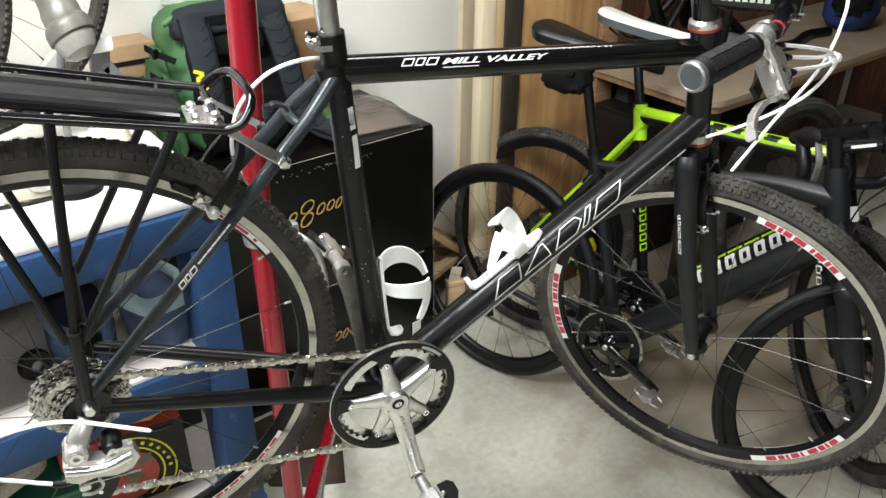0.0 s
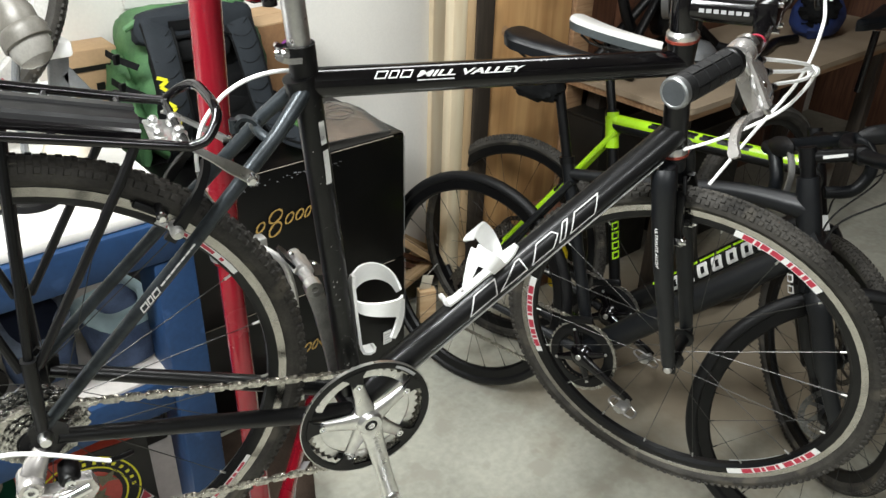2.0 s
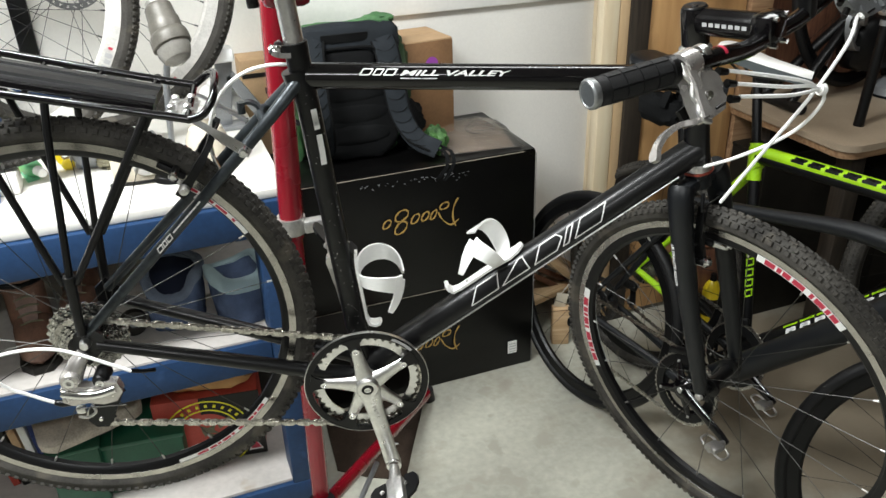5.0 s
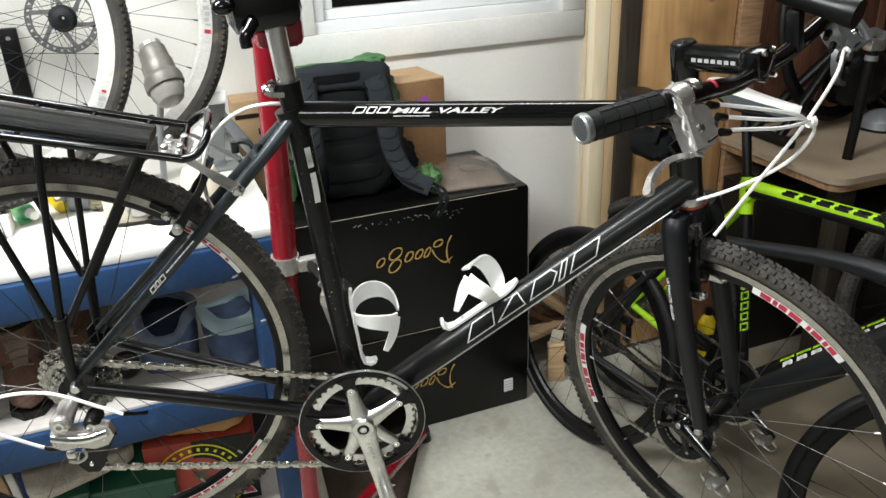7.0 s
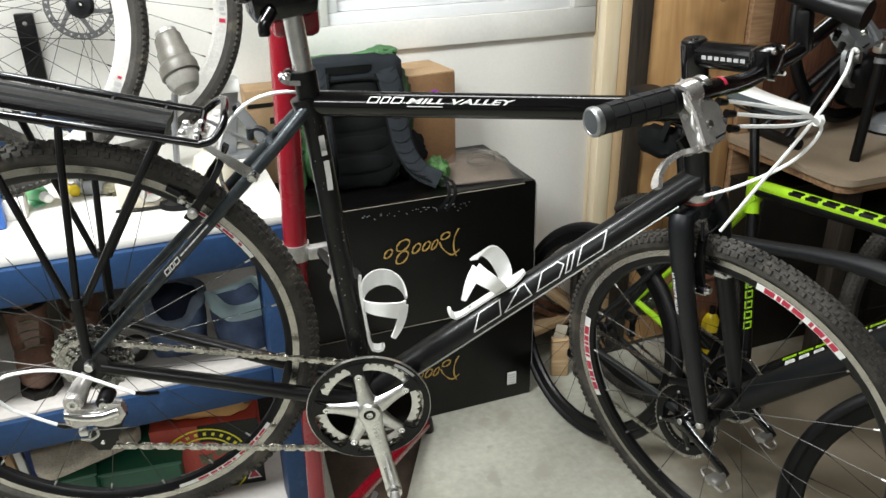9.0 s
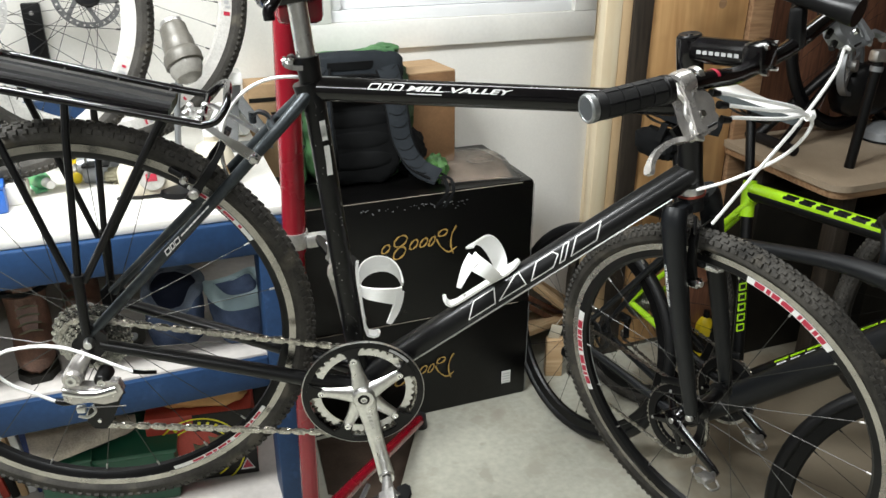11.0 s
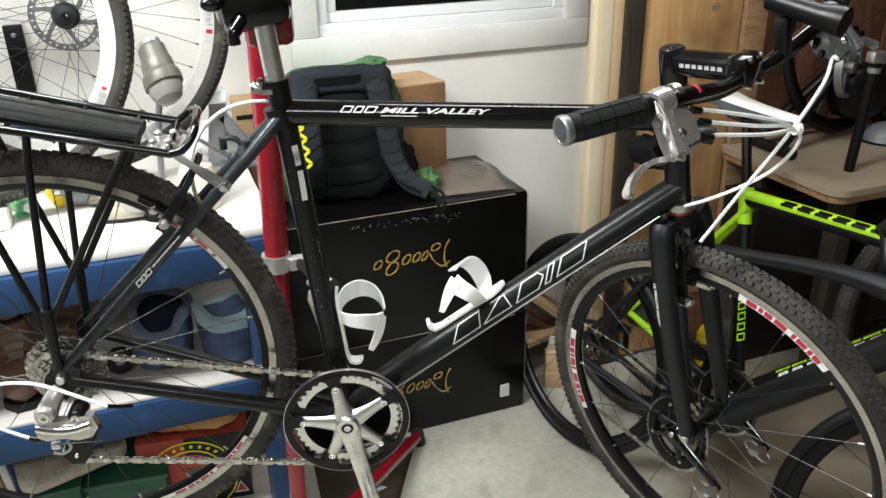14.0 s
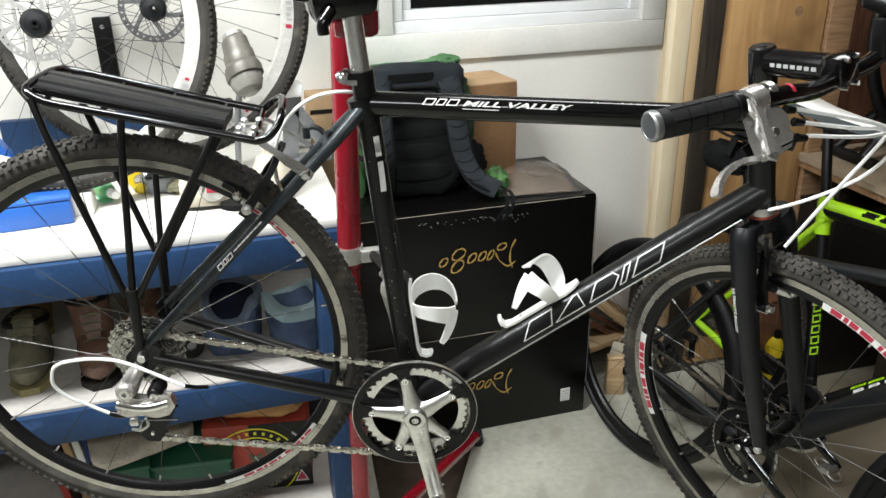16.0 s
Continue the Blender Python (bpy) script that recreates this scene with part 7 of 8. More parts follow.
# ---- on the bottom shelf ----
sew = thing("sewing_box", "red and black cardboard box with yellow ring print", "box", Matrix.Translation((-0.250, 0.825, DZ)) @ Matrix.Rotation(radians(-8), 4, "Z") @ Matrix.Scale(1.26, 4))
part("carton", Geo().box((0, 0, 0.085), (0.215, 0.12, 0.17), 0.004), red_card, sew)
part("side_panel", slab(-0.012, 0.1095, -0.0615, -0.0585, 0.002, 0.168), dark_card, sew, "black printed panel")
for r in (0.088, 0.066):
    part("ring_print", Geo().lathe([(r, 0.0), (r + 0.0035, 0.0)], (-0.006, -0.0625, 0.070), (0, -1, 0), 40, arc=(radians(-150), radians(150))), yellow_print, sew)
for k in range(15):
    a = radians(-92 + k * 12.5)
    part("ring_mark", Geo().box((-0.006 - math.sin(a) * 0.0787, -0.0628, 0.070 + math.cos(a) * 0.0787), (0.006, 0.001, 0.007), 0, Matrix.Rotation(-a, 3, "Y")), yellow_print, sew)
part("inner_print", Geo().lathe([(0.0, 0.0), (0.058, 0.0)], (-0.006, -0.0621, 0.070), (0, -1, 0), 30), red_card, sew)
for q in ((0.0, 0.05), (0.02, 0.085), (-0.012, 0.07)):
    part("leaf_print", Geo().prism([(0, 0), (0.012, 0.008), (0.03, 0.004), (0.02, 0.014), (0.026, 0.03), (0.008, 0.022), (-0.006, 0.03), (-0.004, 0.012)], (q[0], -0.0632, q[1]), (1, 0, 0), (0, 0, 1), (0, 0.0006, 0)), olive_suede, sew)
part("triangle_print", Geo().prism([(0, 0), (0.022, 0), (0.011, 0.022)], (0.076, -0.0624, 0.018), (1, 0, 0), (0, 0, 1), (0, 0.0008, 0)), red_print, sew)
part("triangle_print", Geo().prism([(0, 0), (0.030, 0), (0.015, 0.03)], (0.072, -0.0619, 0.014), (1, 0, 0), (0, 0, 1), (0, 0.0003, 0)), white_print, sew)
bag = one("paper_bag", Geo().blob((0, 0, 0.030), (0.112, 0.095, 0.032), 11, 0.16, 30, 18, power=0.40), brown_paper, "crumpled brown paper bag lying on the red box", "bag", Matrix.Translation((-0.222, 0.858, DZ + 0.2155)) @ Matrix.Rotation(radians(-9), 4, "Z"))
crate = thing("wooden_crate", "low dark crate at the back of the bottom shelf", "crate", Matrix.Translation((-0.17, 1.02, DZ)))
part("crate", Geo().box((0, 0, 0.075), (0.30, 0.2, 0.148), 0.004), dark_card, crate)
green = thing("green_bin", "dark green plastic storage bin on the bottom shelf", "bin", Matrix.Translation((-0.42, 0.80, DZ)) @ Matrix.Rotation(radians(-6), 4, "Z"))
part("tub", Geo().box((0, 0, 0.075), (0.20, 0.18, 0.15), 0.010), green_plastic, green)
part("rim", Geo().box((0, 0, 0.156), (0.212, 0.192, 0.014), 0.005), green_plastic, green)
part("label", slab(-0.06, -0.02, -0.0925, -0.0895, 0.05, 0.09), white_print, green)
seat = thing("old_saddle", "old worn grey saddle lying on a green tub", "saddle", Matrix.Translation((-0.535, 0.765, DZ + 0.238)) @ Matrix.Rotation(radians(12), 4, "Z"))
saddle(seat, Matrix(), old_vinyl, old_vinyl, steel_wire, 0.25)
g2 = thing("green_tub", "dark green plastic tub under the old saddle", "tub", Matrix.Translation((-0.585, 0.770, DZ)))
part("tub", Geo().box((0, 0, 0.089), (0.12, 0.14, 0.178), 0.010), green_plastic, g2)
part("rim", Geo().box((0, 0, 0.180), (0.128, 0.148, 0.010), 0.004), green_plastic, g2)
cols = (red_card, dark_card, brown_card, white_print, blue_cloth, yellow_plastic, red_card, dark_card)
for k, c in enumerate(cols):
    bkk = thing("book", "thin book standing on the bottom shelf", "book", Matrix.Translation((-0.76 + k * 0.021, 0.92, DZ + 0.001)) @ Matrix.Rotation(radians(-8 + k), 4, "Y"), group="books")
    part("cover", Geo().box((0, 0, 0.10), (0.018, 0.14, 0.19 + 0.012 * (k % 3)), 0.002), c, bkk)
    part("pages", Geo().box((0, 0.004, 0.10), (0.013, 0.136, 0.195 + 0.012 * (k % 3)), 0), cream_plastic, bkk)

# thin dark brown sheet between the stand's leg and the black box
sheet_top = Geo().prism([(0.055, 0.700), (0.130, 0.640), (0.222, 0.590), (0.275, 0.690), (0.335, 0.800), (0.410, 0.940), (0.230, 0.948), (0.075, 0.945)], (0, 0, 0.0005), (1, 0, 0), (0, 1, 0), (0, 0, 0.004))
one("floor_sheet", sheet_top, brown_sheet, "thin dark brown sheet on the floor before the black box", "mat")

# ---- lumber by the wall ----
for k, (x, y, ln, wd, th, ax, az, mat) in enumerate(((0.93, 1.27, 0.62, 0.09, 0.02, 38, 10, loose_pine), (1.00, 1.22, 0.55, 0.10, 0.022, 41, -6, loose_pine), (0.985, 1.15, 0.36, 0.03, 0.02, 36, 16, cedar), (1.02, 1.13, 0.34, 0.03, 0.02, 37, 22, cedar), (0.96, 1.08, 0.42, 0.11, 0.02, 12, 30, loose_pine))):
    one("plank", Geo().box((ln / 2, 0, 0), (ln, wd, th), 0.002), mat, "short length of loose timber leaning by the wall", "plank", Matrix.Translation((x - 0.14, y, 0.40 - k * 0.055)) @ Matrix.Rotation(radians(az), 4, "Z") @ Matrix.Rotation(radians(ax), 4, "Y"), group="loose timber")
hang = thing("hang_tag", "small yellow card tag on the wheel", "tag", Matrix.Translation((0.945, 1.03, 0.17)) @ Matrix.Rotation(radians(-20), 4, "Z"))
part("card", Geo().box((0, 0, 0), (0.04, 0.002, 0.055), 0.0008, Matrix.Rotation(radians(12), 3, "Y")), cream_plastic, hang)
part("string", Geo().tube([(0, 0, 0.027), (0.02, -0.05, 0.10)], 0.001, 5), white_plastic, hang)
part("base", Geo().box((0, 0.0, -0.098), (0.06, 0.04, 0.144), 0.004), loose_pine, hang)
one("yellow_pump", Geo().blob((0, 0, 0.05), (0.05, 0.035, 0.05), 2, 0.2, 18, 12, power=0.7), yellow_plastic, "yellow plastic object behind the bicycles", "container", Matrix.Translation((1.52, 1.0, 0.0)))


# ---- the two parked drop-bar bicycles ----
def parked_bicycle(label, at, k, paint, stay_mat, lime_top, knobs, top_mat, side_mat, turn, seat_h, print_fn=None):
    b = thing("road_bicycle", label, "bicycle", at, group="parked bicycles")
    R = 0.338 if not knobs else 0.343
    rear_c, bbp = V((0, 0, R)), V((0.41, 0, R - 0.07 + k.get("lift", 0.0)))
    st, tl, tr, dt, ht, hb = V(k["st"]), V(k["tl"]), V(k["tr"]), V(k["dt"]), V(k["ht"]), V(k["hb"])
    part("seat_tube", Geo().tube([bbp, st], 0.017, 16), paint, b)
    if lime_top:
        part("top_tube", Geo().tube([tl + V((0, 0, -0.008)), tr + V((0, 0, -0.008))], 0.019, 16), paint, b)
        tt = part("top_tube_upper", Geo().tube([tl + V((-0.01, 0, 0.004)), tr + V((0, 0, 0.004))], 0.0195, 16), lime, b, "lime green upper half of the top tube")
        part("seat_cluster", Geo().tube([st + V((0.025, 0, -0.10)), st + V((0.001, 0, 0.002))], 0.0205, 16), lime, b, "lime green seat cluster")
        g = Geo()
        on_tube(g, [slanted(0.12 + i * 0.05, 0.030, -0.003, 0.006, 0.6) for i in range(6)], tl + V((0, 0, 0.004)), tr + V((0, 0, 0.004)), 0.0196, (0, -0.85, 0.5), 0.0095)
        part("print", g, satin_black, tt, "black slanted shapes")
        part("print", on_tube(Geo(), [slanted(0.17 + i * 0.030, 0.018, -0.009, 0.009, 0.3) for i in range(5)], bbp, st, 0.0171, (0.65, -0.75, 0), 0.0045), lime, b, "lime green upright shapes on the seat tube")
    else:
        part("top_tube", Geo().tube(spline([tl, tl.lerp(tr, 0.4), tl.lerp(tr, 0.8), hb.lerp(ht, 0.66)], 4), [0.0145, 0.0148, 0.0152, 0.0156, 0.016, 0.0168, 0.0178, 0.019, 0.0205, 0.0222, 0.024, 0.0262, 0.028], 20), paint, b)
    big = not lime_top
    dtube = part("down_tube", Geo().tube([bbp, bbp.lerp(dt, 0.5), dt], [0.034, 0.035, 0.035] if big else [0.034, 0.036, 0.034], 22), paint, b)
    part("head_tube", Geo().tube([hb + V((0.004, 0, -0.012)), hb.lerp(ht, 0.3), hb.lerp(ht, 0.66), ht], [0.030, 0.027, 0.0275, 0.024], 22), paint, b)
    if lime_top:
        part("head_blend", Geo().tube([tr + V((-0.06, 0, -0.006)), hb.lerp(ht, 0.72)], [0.0185, 0.0225], 20), paint, b)
    part("bottom_bracket", Geo().tube([bbp + V((0, -0.04, 0)), bbp + V((0, 0.04, 0))], 0.028, 18), paint, b)
    for s in (-1, 1):
        top = st + V((0.03, s * 0.012, -0.05))
        part("seat_stay", Geo().tube([top, rear_c.lerp(top, 0.55) + V((0, s * 0.016, 0)), rear_c + V((0.012, s * 0.062, 0.01))], [0.010, 0.009, 0.008], 10), stay_mat if lime_top else paint, b)
        if lime_top:
            part("stay_print", Geo().box(rear_c.lerp(top, 0.6) + V((0, s * 0.042, 0)), (0.10, 0.0015, 0.008), 0, Matrix.Rotation(radians(-60), 3, "Y")), satin_black, b)
        part("chain_stay", Geo().tube([bbp + V((-0.01, s * 0.03, 0)), bbp.lerp(rear_c, 0.5) + V((0, s * 0.045, 0)), rear_c + V((0.012, s * 0.064, 0))], [0.015, 0.012, 0.009], 10), paint, b)
        if lime_top:
            part("stay_tip", Geo().tube([bbp.lerp(rear_c, 0.60) + V((0, s * 0.049, 0)), rear_c + V((0.010, s * 0.065, 0))], [0.0125, 0.0100], 10), lime, b, "lime green end of the chain stay")
            part("fork_tip", Geo().tube([V((0, s * 0.040, 0)), V((0, s * 0.041, 0.10))], 0.011, 10).move(steer_matrix((hb.x, hb.z), (ht.x, ht.z), turn) @ Matrix.Translation((0.012, 0, -0.24))), lime, b, "lime green inner side of the fork")
    if print_fn:
        print_fn(dtube, bbp, dt)
    post = part("seatpost", Geo().tube([st, st + V((-0.022, 0, 0.07)).normalized() * (seat_h - st.z - 0.04) * 1.04], 0.0137, 14), satin_black, b)
    part("collar", Geo().tube([st + V((0.002, 0, -0.008)), st + V((-0.002, 0, 0.008))], 0.020, 16), satin_black, b)
    sx = st.x - 0.028 * (seat_h - st.z) / 0.09 * 0.3
    saddle(b, Matrix.Translation((sx - k.get("setback", 0.01), 0, seat_h)), top_mat, side_mat)
    part("saddle_clamp", Geo().box((sx, 0, seat_h - 0.055), (0.045, 0.05, 0.03), 0.006), satin_black, b)
    # wheels
    w = make_wheel("rear_wheel", b, spin(rear_c, 11), R, 0.040 if knobs else 0.034, knobs, satin_black, False, 24, None, 0.030, black_wire, None, 0.018)
    disc_rotor(w, 0.036, 0.07)
    part("cassette", cogs(Geo(), (0, 0, 0), (0.055, 0.050, 0.045, 0.040, 0.035, 0.031, 0.027), -0.020, -0.005), chain_steel, w)
    arm_pts = [bbp + V((0, -0.060, 0)), bbp + V((0.030, -0.064, -0.010)), bbp + V((0.09, -0.068, -0.030)), bbp + V((0.150, -0.072, -0.050)), bbp + V((0.170, -0.073, -0.057))]
    cr = part("crank_arm", Geo().tube(arm_pts, [0.019, 0.0165, 0.0130, 0.0125, 0.0085], 16, flat=0.55, side=(0, 1, 0)), gloss_black, b, "black crank arm")
    part("chainring", cogs(Geo(), bbp, (0.098,), -0.048, 0.0), chain_steel, cr)
    part("chainring_face", Geo().lathe([(0.094, -0.0505), (0.074, -0.0530), (0.070, -0.0525), (0.070, -0.0475), (0.094, -0.0475)], bbp, (0, 1, 0), 44, closed=True), satin_black, cr)
    part("inner_ring", cogs(Geo(), bbp, (0.072,), -0.041, 0.0, rim=0.010), satin_black, cr)
    part("hub_dome", Geo().lathe([(0.0, -0.070), (0.012, -0.070), (0.020, -0.066), (0.032, -0.058), (0.036, -0.050), (0.030, -0.046)], bbp, (0, 1, 0), 30), gloss_black, cr)
    part("hub_bolt", Geo().lathe([(0.0, -0.072), (0.0065, -0.072), (0.0085, -0.070)], bbp, (0, 1, 0), 16), dull_alloy, cr)
    g = Geo()
    for i in range(4):
        a = radians(25 + 90 * i)
        out = lambda w, yy: bbp + V((math.cos(a) * w, yy, math.sin(a) * w))
        g.tube([out(0.020, -0.055), out(0.045, -0.0545), out(0.066, -0.0525), out(0.078, -0.0515)], [0.016, 0.011, 0.0085, 0.0075], 12, flat=0.5, side=(0, 1, 0))
    part("spider", g, gloss_black, cr)
    for i in range(4):
        a = radians(25 + 90 * i)
        part("ring_bolt", Geo().lathe([(0.0, -0.002), (0.003, -0.002), (0.0045, 0.001)], bbp + V((math.cos(a) * 0.076, -0.0560, math.sin(a) * 0.076)), (0, 1, 0), 12), dull_alloy, cr)
    part("far_crank", Geo().ribbon([bbp + V((0, 0.062, 0)), bbp + V((-0.164, 0.072, 0.055))], (0.3, 0, 0.95), [0.034, 0.024], 0.014), gloss_black, b)
    pd = bbp + V((0.164, -0.082, -0.055))
    part("pedal", Geo().box(pd + V((0, -0.035, 0)), (0.034, 0.042, 0.016), 0.005).tube([pd, pd + V((0, -0.058, 0))], [0.007, 0.0085], 12).tube(spline([pd + V((-0.016, -0.012, 0.004)), pd + V((-0.034, -0.022, 0.010)), pd + V((-0.034, -0.048, 0.010)), pd + V((-0.016, -0.056, 0.004))], 4), 0.003, 8).tube(spline([pd + V((0.016, -0.012, -0.004)), pd + V((0.034, -0.022, -0.010)), pd + V((0.034, -0.048, -0.010)), pd + V((0.016, -0.056, -0.004))], 4), 0.003, 8), dull_alloy, b, "small grey clipless pedal")
    part("pedal", Geo().box(bbp + V((-0.164, 0.112, 0.055)), (0.034, 0.042, 0.016), 0.005).tube([bbp + V((-0.164, 0.075, 0.055)), bbp + V((-0.164, 0.138, 0.055))], 0.008, 12), dull_alloy, b, "small grey clipless pedal")
    ring = arc_path(rear_c.x, rear_c.z, 0.045, 170, 95, 6) + arc_path(bbp.x, bbp.z, 0.099, 98, -100, 30) + [(0.02, R - 0.135)] + arc_path(0.015, R - 0.115, 0.02, -90, -220, 6)
    chain(b, ring, -0.048, 0.0127)
    de = part("rear_derailleur", Geo().box((0.012, -0.075, R - 0.055), (0.05, 0.02, 0.03), 0.008), satin_black, b)
    part("cage_plate", Geo().prism([(-0.012, 0.0), (0.012, 0.0), (0.028, -0.06), (0.008, -0.07)], (0.005, -0.056, R - 0.06), (1, 0, 0), (0, 0, 1), (0, 0.003, 0)), satin_black, de)
    part("front_derailleur", Geo().box(bbp + V((-0.03, -0.048, 0.098)), (0.09, 0.012, 0.022), 0.005, Matrix.Rotation(radians(-18), 3, "Y")), satin_black, b)
    # fork and front wheel
    sm = steer_matrix((hb.x, hb.z), (ht.x, ht.z), turn)
    ln = (ht - hb).length
    fk = part("fork", Geo().tube([(0, 0, -0.05), (0, 0, 0.0)], [0.026, 0.023], 16).box((0, 0, -0.045), (0.036, 0.10, 0.036), 0.014).move(sm), paint, b, "black fork")
    hub = V((0.045, 0, -k["fork"]))
    for s in (-1, 1):
        part("fork_leg", Geo().tube(spline([(0, s * 0.042, -0.04), (0.006, s * 0.054, -0.09), (0.018, s * 0.056, -0.25), (0.044, s * 0.054, -k["fork"])], 5), [0.027] * 5 + [0.025] * 5 + [0.018] * 6, 14, flat=0.6).move(sm), paint, fk)
    if lime_top:
        part("crown_patch", Geo().prism([(-0.022, -0.02), (0.022, -0.02), (0.016, 0.02), (-0.016, 0.02)], (0.029, 0, -0.02), (0, 1, 0), (0, 0, 1), (0.002, 0, 0)).move(sm), white_print, fk, "white patch on the fork crown")
        for s in (-1, 1):
            part("print", on_tube(Geo(), [slanted(0.02 + i * 0.030, 0.018, -0.008, 0.008, 0.1) for i in range(5)], sm @ V((0.004, s * 0.054, -0.07)), sm @ V((0.018, s * 0.056, -0.25)), 0.0275, sm.to_3x3() @ V((0.35, s * 0.2 - 0.9, 0)), 0.0042), white_print, fk, "white upright shapes on the fork leg")
    fw = make_wheel("front_wheel", b, sm @ spin(hub, 4), R, 0.040 if knobs else 0.034, knobs, satin_black, False, 24, None, 0.030, black_wire, None, 0.018)
    disc_rotor(fw, 0.036, 0.07)
    part("brake_caliper", Geo().box((0.03, 0.058, -k["fork"] + 0.075), (0.04, 0.03, 0.055), 0.008).move(sm), satin_black, fk)
    part("brake_bolt", Geo().tube([(0.03, 0.042, -k["fork"] + 0.075), (0.03, 0.078, -k["fork"] + 0.075)], 0.006, 8).move(sm), alloy, fk)
    # cockpit
    part("spacers", Geo().tube([(0, 0, ln), (0, 0, ln + 0.06)], 0.0165, 16).move(sm), satin_black, b)
    stm = part("stem", Geo().tube([(0, 0, ln + 0.022), (0, 0, ln + 0.066)], 0.019, 16).tube([(0.01, 0, ln + 0.044), (0.10, 0, ln + 0.038)], 0.0155, 14).box((0.105, 0, ln + 0.038), (0.03, 0.05, 0.042), 0.008).move(sm), satin_black, b)
    part("print", Geo().box((0.052, -0.0162, ln + 0.042), (0.05, 0.001, 0.007), 0).move(sm), white_print, stm)
    bc = V((0.112, 0, ln + 0.038))
    part("drop_bar", Geo().tube(spline([bc + V((-0.02, -0.215, -0.125)), bc + V((0.045, -0.212, -0.125)), bc + V((0.085, -0.208, -0.075)), bc + V((0.070, -0.203, -0.010)), bc + V((0.03, -0.196, 0.004)), bc + V((0, -0.10, 0.0)), bc + V((0, 0.10, 0.0)), bc + V((0.03, 0.196, 0.004)), bc + V((0.070, 0.203, -0.010)), bc + V((0.085, 0.208, -0.075)), bc + V((0.045, 0.212, -0.125)), bc + V((-0.02, 0.215, -0.125))], 6), 0.0155, 14).move(sm), black_leather, b, "black taped drop handlebar")
    for s in (-1, 1):
        hood = part("brake_hood", Geo().blob((0, 0, 0), (0.055, 0.018, 0.024), 3, 0.1, 16, 12).move(sm @ Matrix.Translation(bc + V((0.10, s * 0.203, 0.006)))), smooth_rubber, b)
        part("brake_lever", Geo().ribbon(spline([bc + V((0.14, s * 0.203, 0.0)), bc + V((0.148, s * 0.205, -0.05)), bc + V((0.125, s * 0.208, -0.10))], 4), (0, 1, 0), 0.014, 0.006).move(sm), dull_alloy, hood)
    for s in (-1, 1):
        part("cable", Geo().tube(spline([sm @ (bc + V((0.06, s * 0.15, 0.0))), sm @ (bc + V((0.07, s * 0.09, -0.07))), sm @ V((0.06, s * 0.03, ln - 0.10)), sm @ V((0.02, s * 0.02, ln - 0.16))], 6), 0.0024, 6), black_wire, b)
    return b


def ground_pose(x, y, heading, lean):
    """At the rear tyre's foot; lean: degrees to its right."""
    return Matrix.Translation((x, y, 0)) @ Matrix.Rotation(radians(heading), 4, "Z") @ Matrix.Rotation(radians(lean), 4, "X")


def big_print(tube_ob, a, b):
    """A row of pale rounded shapes along the down tube, under a broken lime stripe."""
    g = Geo()
    for i in range(8):
        s0 = 0.170 + i * 0.046
        on_tube(g, [slanted(s0, 0.022, -0.013, 0.015, 0.35)], a, b, 0.0362, (0, -1.0, 0), 0.0098)
    part("print", g, white_print, tube_ob, "white rounded shapes")
    g = Geo()
    on_tube(g, [[(0.170 + i * 0.053, 0.0290), (0.210 + i * 0.053, 0.0290)] for i in range(7)], a, b, 0.0362, (0, -1.0, 0), 0.0080)
    part("print", g, lime, tube_ob, "broken lime green stripe")


parked_bicycle("matte black drop-bar bicycle with slick tyres, parked on the floor", ground_pose(0.85, 0.742, -76.6, -7.5), dict(st=(0.243, 0, 0.787), tl=(0.255, 0, 0.752), tr=(0.795, 0, 0.850), dt=(0.892, 0, 0.778), ht=(0.824, 0, 0.905), hb=(0.885, 0, 0.70), fork=0.385, setback=0.045, lift=0.013), matte_black, matte_black, False, False, black_leather, black_leather, 27.0, 1.075)
parked_bicycle("lime green and black drop-bar bicycle with pale down tube print", ground_pose(1.098, 0.855, -76.9, -12.5), dict(st=(0.252, 0, 0.825), tl=(0.262, 0, 0.80), tr=(0.835, 0, 0.815), dt=(0.866, 0, 0.692), ht=(0.822, 0, 0.85), hb=(0.868, 0, 0.70), fork=0.385, lift=-0.035), satin_black, lime, True, True, white_leather, grey_leather, -49.0, 1.06, big_print)

# ---- things on and under the table ----
sb = thing("saddle_bag", "black saddle bag hanging under a bicycle saddle", "saddle bag", Matrix.Translation((1.0, 0.645, 0.955)) @ Matrix.Rotation(radians(-76), 4, "Z"))
part("pouch", Geo().blob((0, 0, 0), (0.070, 0.042, 0.040), 4, 0.22, 22, 16, power=0.7), pack_black, sb)
part("strap", Geo().ribbon([(0.03, -0.046, 0.02), (0.035, -0.03, 0.065), (0.035, 0.03, 0.065), (0.03, 0.046, 0.02)], (1, 0, 0), 0.02, 0.003), pack_black, sb)
tr = thing("turbo_trainer", "black indoor trainer with grey spoked flywheel on the table", "trainer", Matrix.Translation((1.98, 0.93, TZ)))
fwc = V((-0.05, 0.0, 0.26))
g = Geo().lathe([(0.085, -0.012), (0.098, -0.012), (0.098, 0.012), (0.085, 0.012)], fwc, (0.5, -1, 0.1), 36, closed=True)
part("flywheel_rim", g, grey_metal, tr, "grey flywheel rim")
ux = V((0.5, -1, 0.1)).normalized()
uz = (V((0, 0, 1)) - ux * ux.z).normalized()
uy = ux.cross(uz)
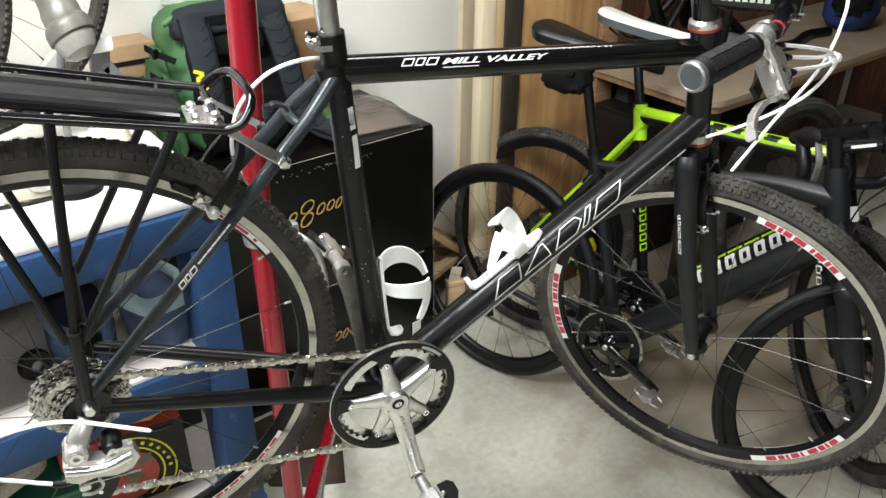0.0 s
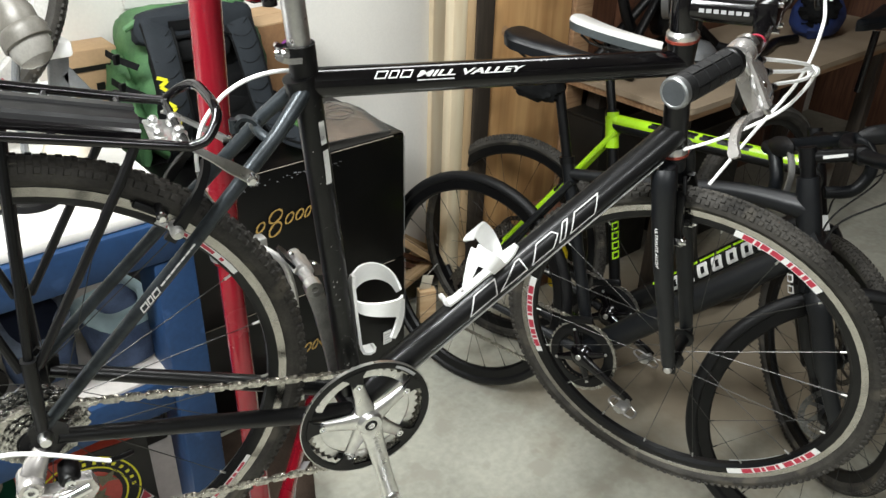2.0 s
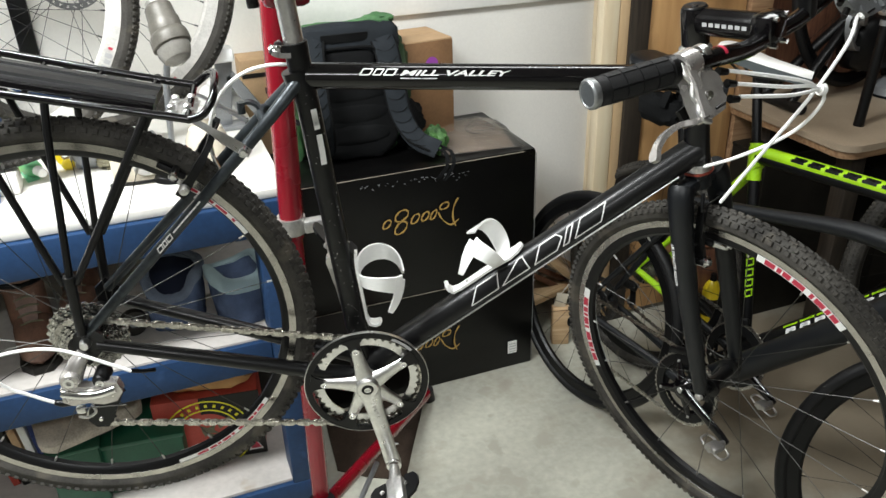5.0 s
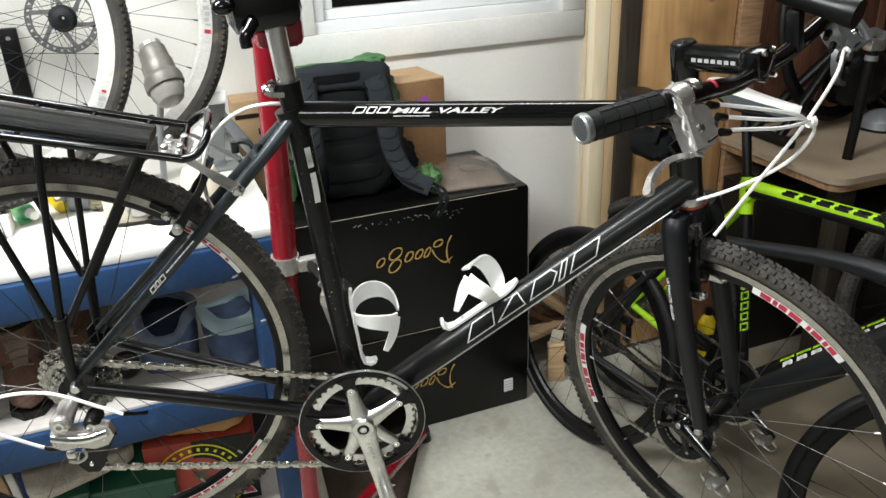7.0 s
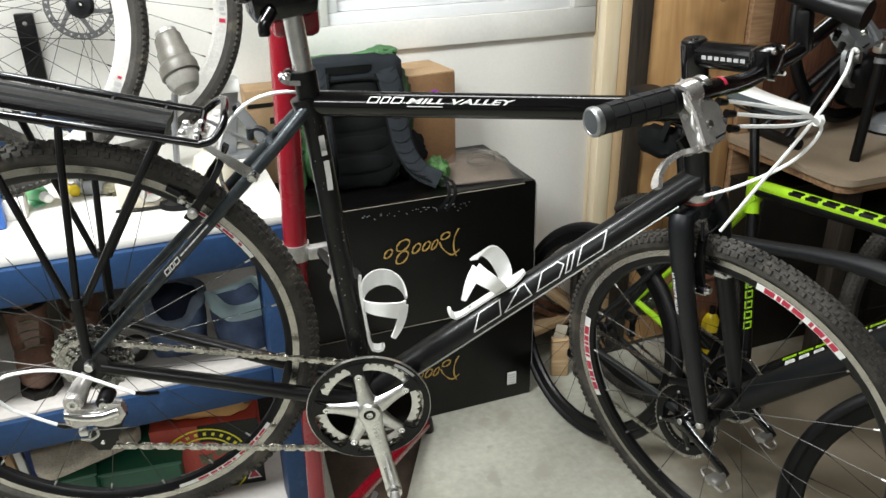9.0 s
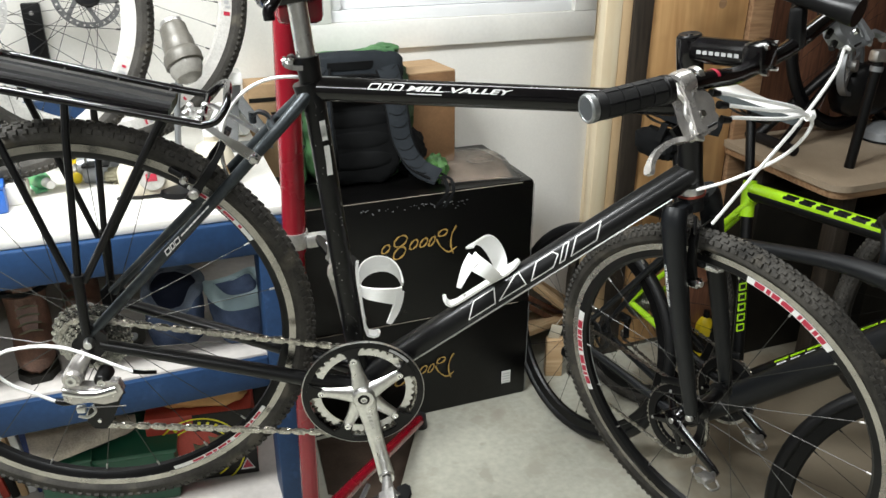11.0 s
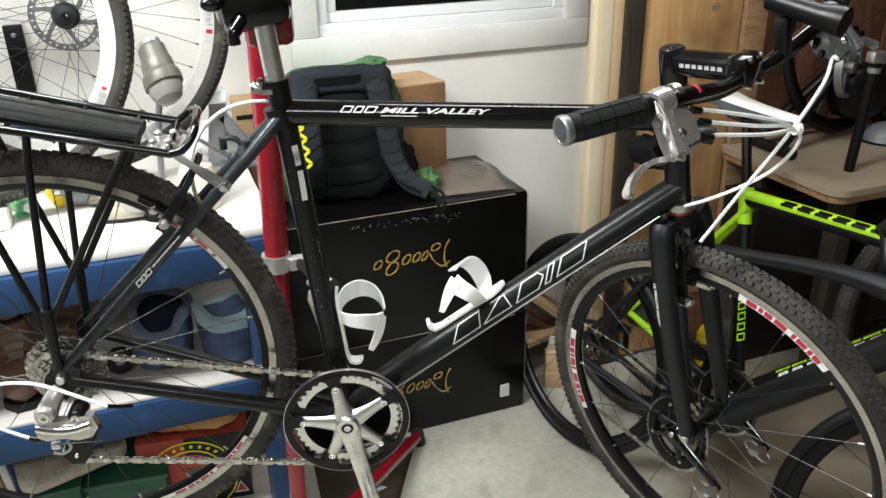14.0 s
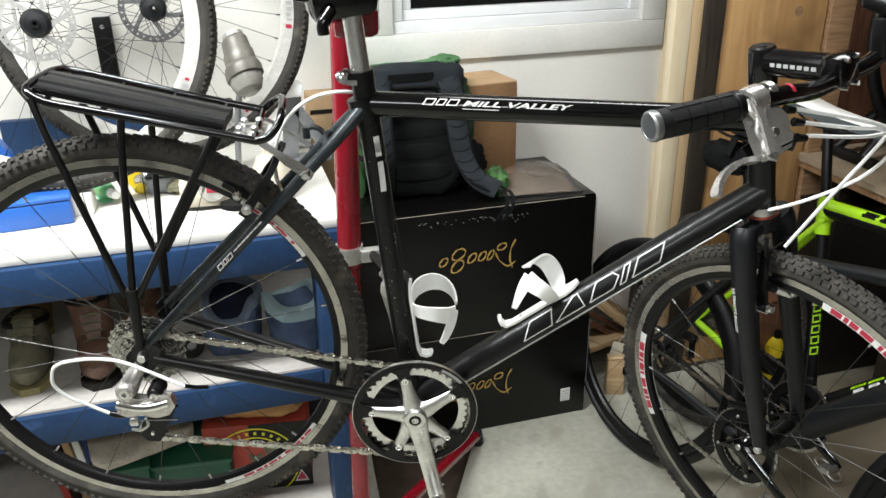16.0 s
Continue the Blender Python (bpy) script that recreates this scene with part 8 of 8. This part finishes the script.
for i in range(5):
    a = 2 * math.pi * i / 5
    d = uz * math.cos(a) + uy * math.sin(a)
    part("flywheel_spoke", Geo().ribbon([fwc + d * 0.012, fwc + d * 0.088], ux.cross(d), [0.022, 0.018], 0.010), grey_metal, tr)
part("flywheel_hub", Geo().lathe([(0, -0.02), (0.02, -0.02), (0.02, 0.02), (0, 0.02)], fwc, ux, 20), dull_alloy, tr)
part("frame_tube", Geo().tube([(-0.30, -0.02, 0.02), (-0.05, 0.03, 0.26), (0.28, -0.02, 0.02)], 0.018, 14), satin_black, tr)
part("frame_tube", Geo().tube([(-0.30, 0.10, 0.02), (-0.05, 0.05, 0.26), (0.28, 0.10, 0.02)], 0.018, 14), satin_black, tr)
part("motor", Geo().blob((0.05, 0.03, 0.17), (0.11, 0.07, 0.09), 3, 0.1, 20, 14, power=0.7), satin_black, tr)
part("foot", Geo().tube([(-0.30, -0.08, 0.018), (-0.30, 0.14, 0.018)], 0.018, 12), smooth_rubber, tr)
part("foot", Geo().tube([(0.28, -0.08, 0.018), (0.28, 0.14, 0.018)], 0.018, 12), smooth_rubber, tr)
ybottle = thing("spray_bottle", "small yellow plastic bottle lying on the floor", "bottle", Matrix.Translation((1.50, 0.93, 0.0)))
part("bottle", Geo().lathe([(0, 0), (0.030, 0.0), (0.032, 0.01), (0.032, 0.14), (0.02, 0.165), (0.011, 0.175), (0, 0.176)], (0, 0, 0), (0, 0, 1), 20), yellow_plastic, ybottle)
part("cap", Geo().lathe([(0, 0.20), (0.011, 0.20), (0.0125, 0.176), (0, 0.176)], (0, 0, 0), (0, 0, 1), 14), satin_black, ybottle)
part("label_band", Geo().lathe([(0.0325, 0.04), (0.0328, 0.05), (0.0328, 0.10), (0.0325, 0.11)], (0, 0, 0), (0, 0, 1), 20), dark_card, ybottle)
fw2 = thing("spare_wheel", "black spare bicycle wheel leaning over the table", "bicycle wheel", Matrix.Translation((2.02, 1.05, TZ + 0.345)) @ Matrix.Rotation(radians(12), 4, "Z") @ Matrix.Rotation(radians(-8), 4, "X"), group="spare wheels")
make_wheel("rim", fw2, Matrix(), 0.335, 0.028, False, satin_black, False, 24, None, 0.026, black_wire)
pole = thing("black_pole", "black metal pole standing on the table", "pole", Matrix.Translation((1.76, 0.70, TZ)) @ Matrix.Rotation(radians(4), 4, "Y"))
part("tube", Geo().tube([(0, 0, 0.0), (0, 0, 0.34)], 0.0155, 16), satin_black, pole)
part("clamp", Geo().box((0, 0, 0.345), (0.06, 0.035, 0.035), 0.008), dull_alloy, pole)
part("ring", Geo().lathe([(0.0155, 0.30), (0.019, 0.30), (0.019, 0.315), (0.0155, 0.315)], (0, 0, 0), (0, 0, 1), 18, closed=True), grey_metal, pole)
bbag = thing("blue_bag", "crumpled blue cloth bag on the table", "bag", Matrix.Translation((2.80, 0.80, TZ)))
part("cloth", Geo().blob((0, 0, 0.080), (0.12, 0.09, 0.085), 7, 0.12, 28, 18, power=0.8), blue_cloth, bbag)
part("flap", Geo().blob((-0.06, -0.03, 0.12), (0.09, 0.07, 0.06), 9, 0.4, 20, 14), pack_black, bbag)
one("black_bar", Geo().tube(spline([(0, 0, 0), (0.14, -0.02, 0), (0.30, 0.02, 0.0), (0.42, 0.0, 0)], 6), 0.018, 14), satin_black, "black tube lying on the table", "tube", Matrix.Translation((2.20, 0.78, TZ + 0.0185)))
sd2 = thing("loose_saddle", "black saddle on a short seatpost, lying over the table edge", "saddle", Matrix.Translation((2.66, 0.50, TZ + 0.17)) @ Matrix.Rotation(radians(170), 4, "Z"))
saddle(sd2, Matrix(), black_leather, black_leather, chrome, 0.27)
part("post", Geo().tube([(0, 0, -0.045), (0.01, 0, -0.30)], 0.0137, 14), gloss_black, sd2)
helmet = thing("bike_bell", "dark rounded plastic cap on the table", "cap", Matrix.Translation((2.12, 0.90, TZ)))
part("dome", Geo().lathe([(0.075, 0.001), (0.07, 0.03), (0.045, 0.055), (0.0, 0.065)], (0, 0, 0), (0, 0, 1), 24), grey_metal, helmet)
part("brim", Geo().lathe([(0.085, 0.001), (0.075, 0.006), (0.075, 0.001)], (0, 0, 0), (0, 0, 1), 24, closed=True), satin_black, helmet)
uw = thing("under_table_wheel", "knobbly bicycle wheel standing against the table edge", "bicycle wheel", Matrix.Translation((1.96, 0.47, 0.375)) @ Matrix.Rotation(radians(-5), 4, "Z") @ Matrix.Rotation(radians(-5), 4, "X"), group="spare wheels")
make_wheel("rim", uw, Matrix(), 0.36, 0.052, True, satin_black, False, 24, None, 0.024, black_wire)
# boxes added as filler; two near-black to keep the space under the table dark
for (x, y, sx, sy, sz, c) in ((1.80, 1.00, 0.36, 0.2, 0.62, dark_card), (2.3, 0.95, 0.35, 0.25, 0.5, dark_card), (1.48, 1.0, 0.12, 0.1, 0.30, cedar)):
    st_box = thing("filler_box", "plain box filling the space under the table", "box", Matrix.Translation((x, y, 0)), group="boxes under the table")
    part("carton", Geo().box((0, 0, sz / 2), (sx, sy, sz), 0.004), c, st_box)
    part("lid", Geo().box((0, 0, sz + 0.006), (sx + 0.006, sy + 0.006, 0.01), 0.003), c, st_box)
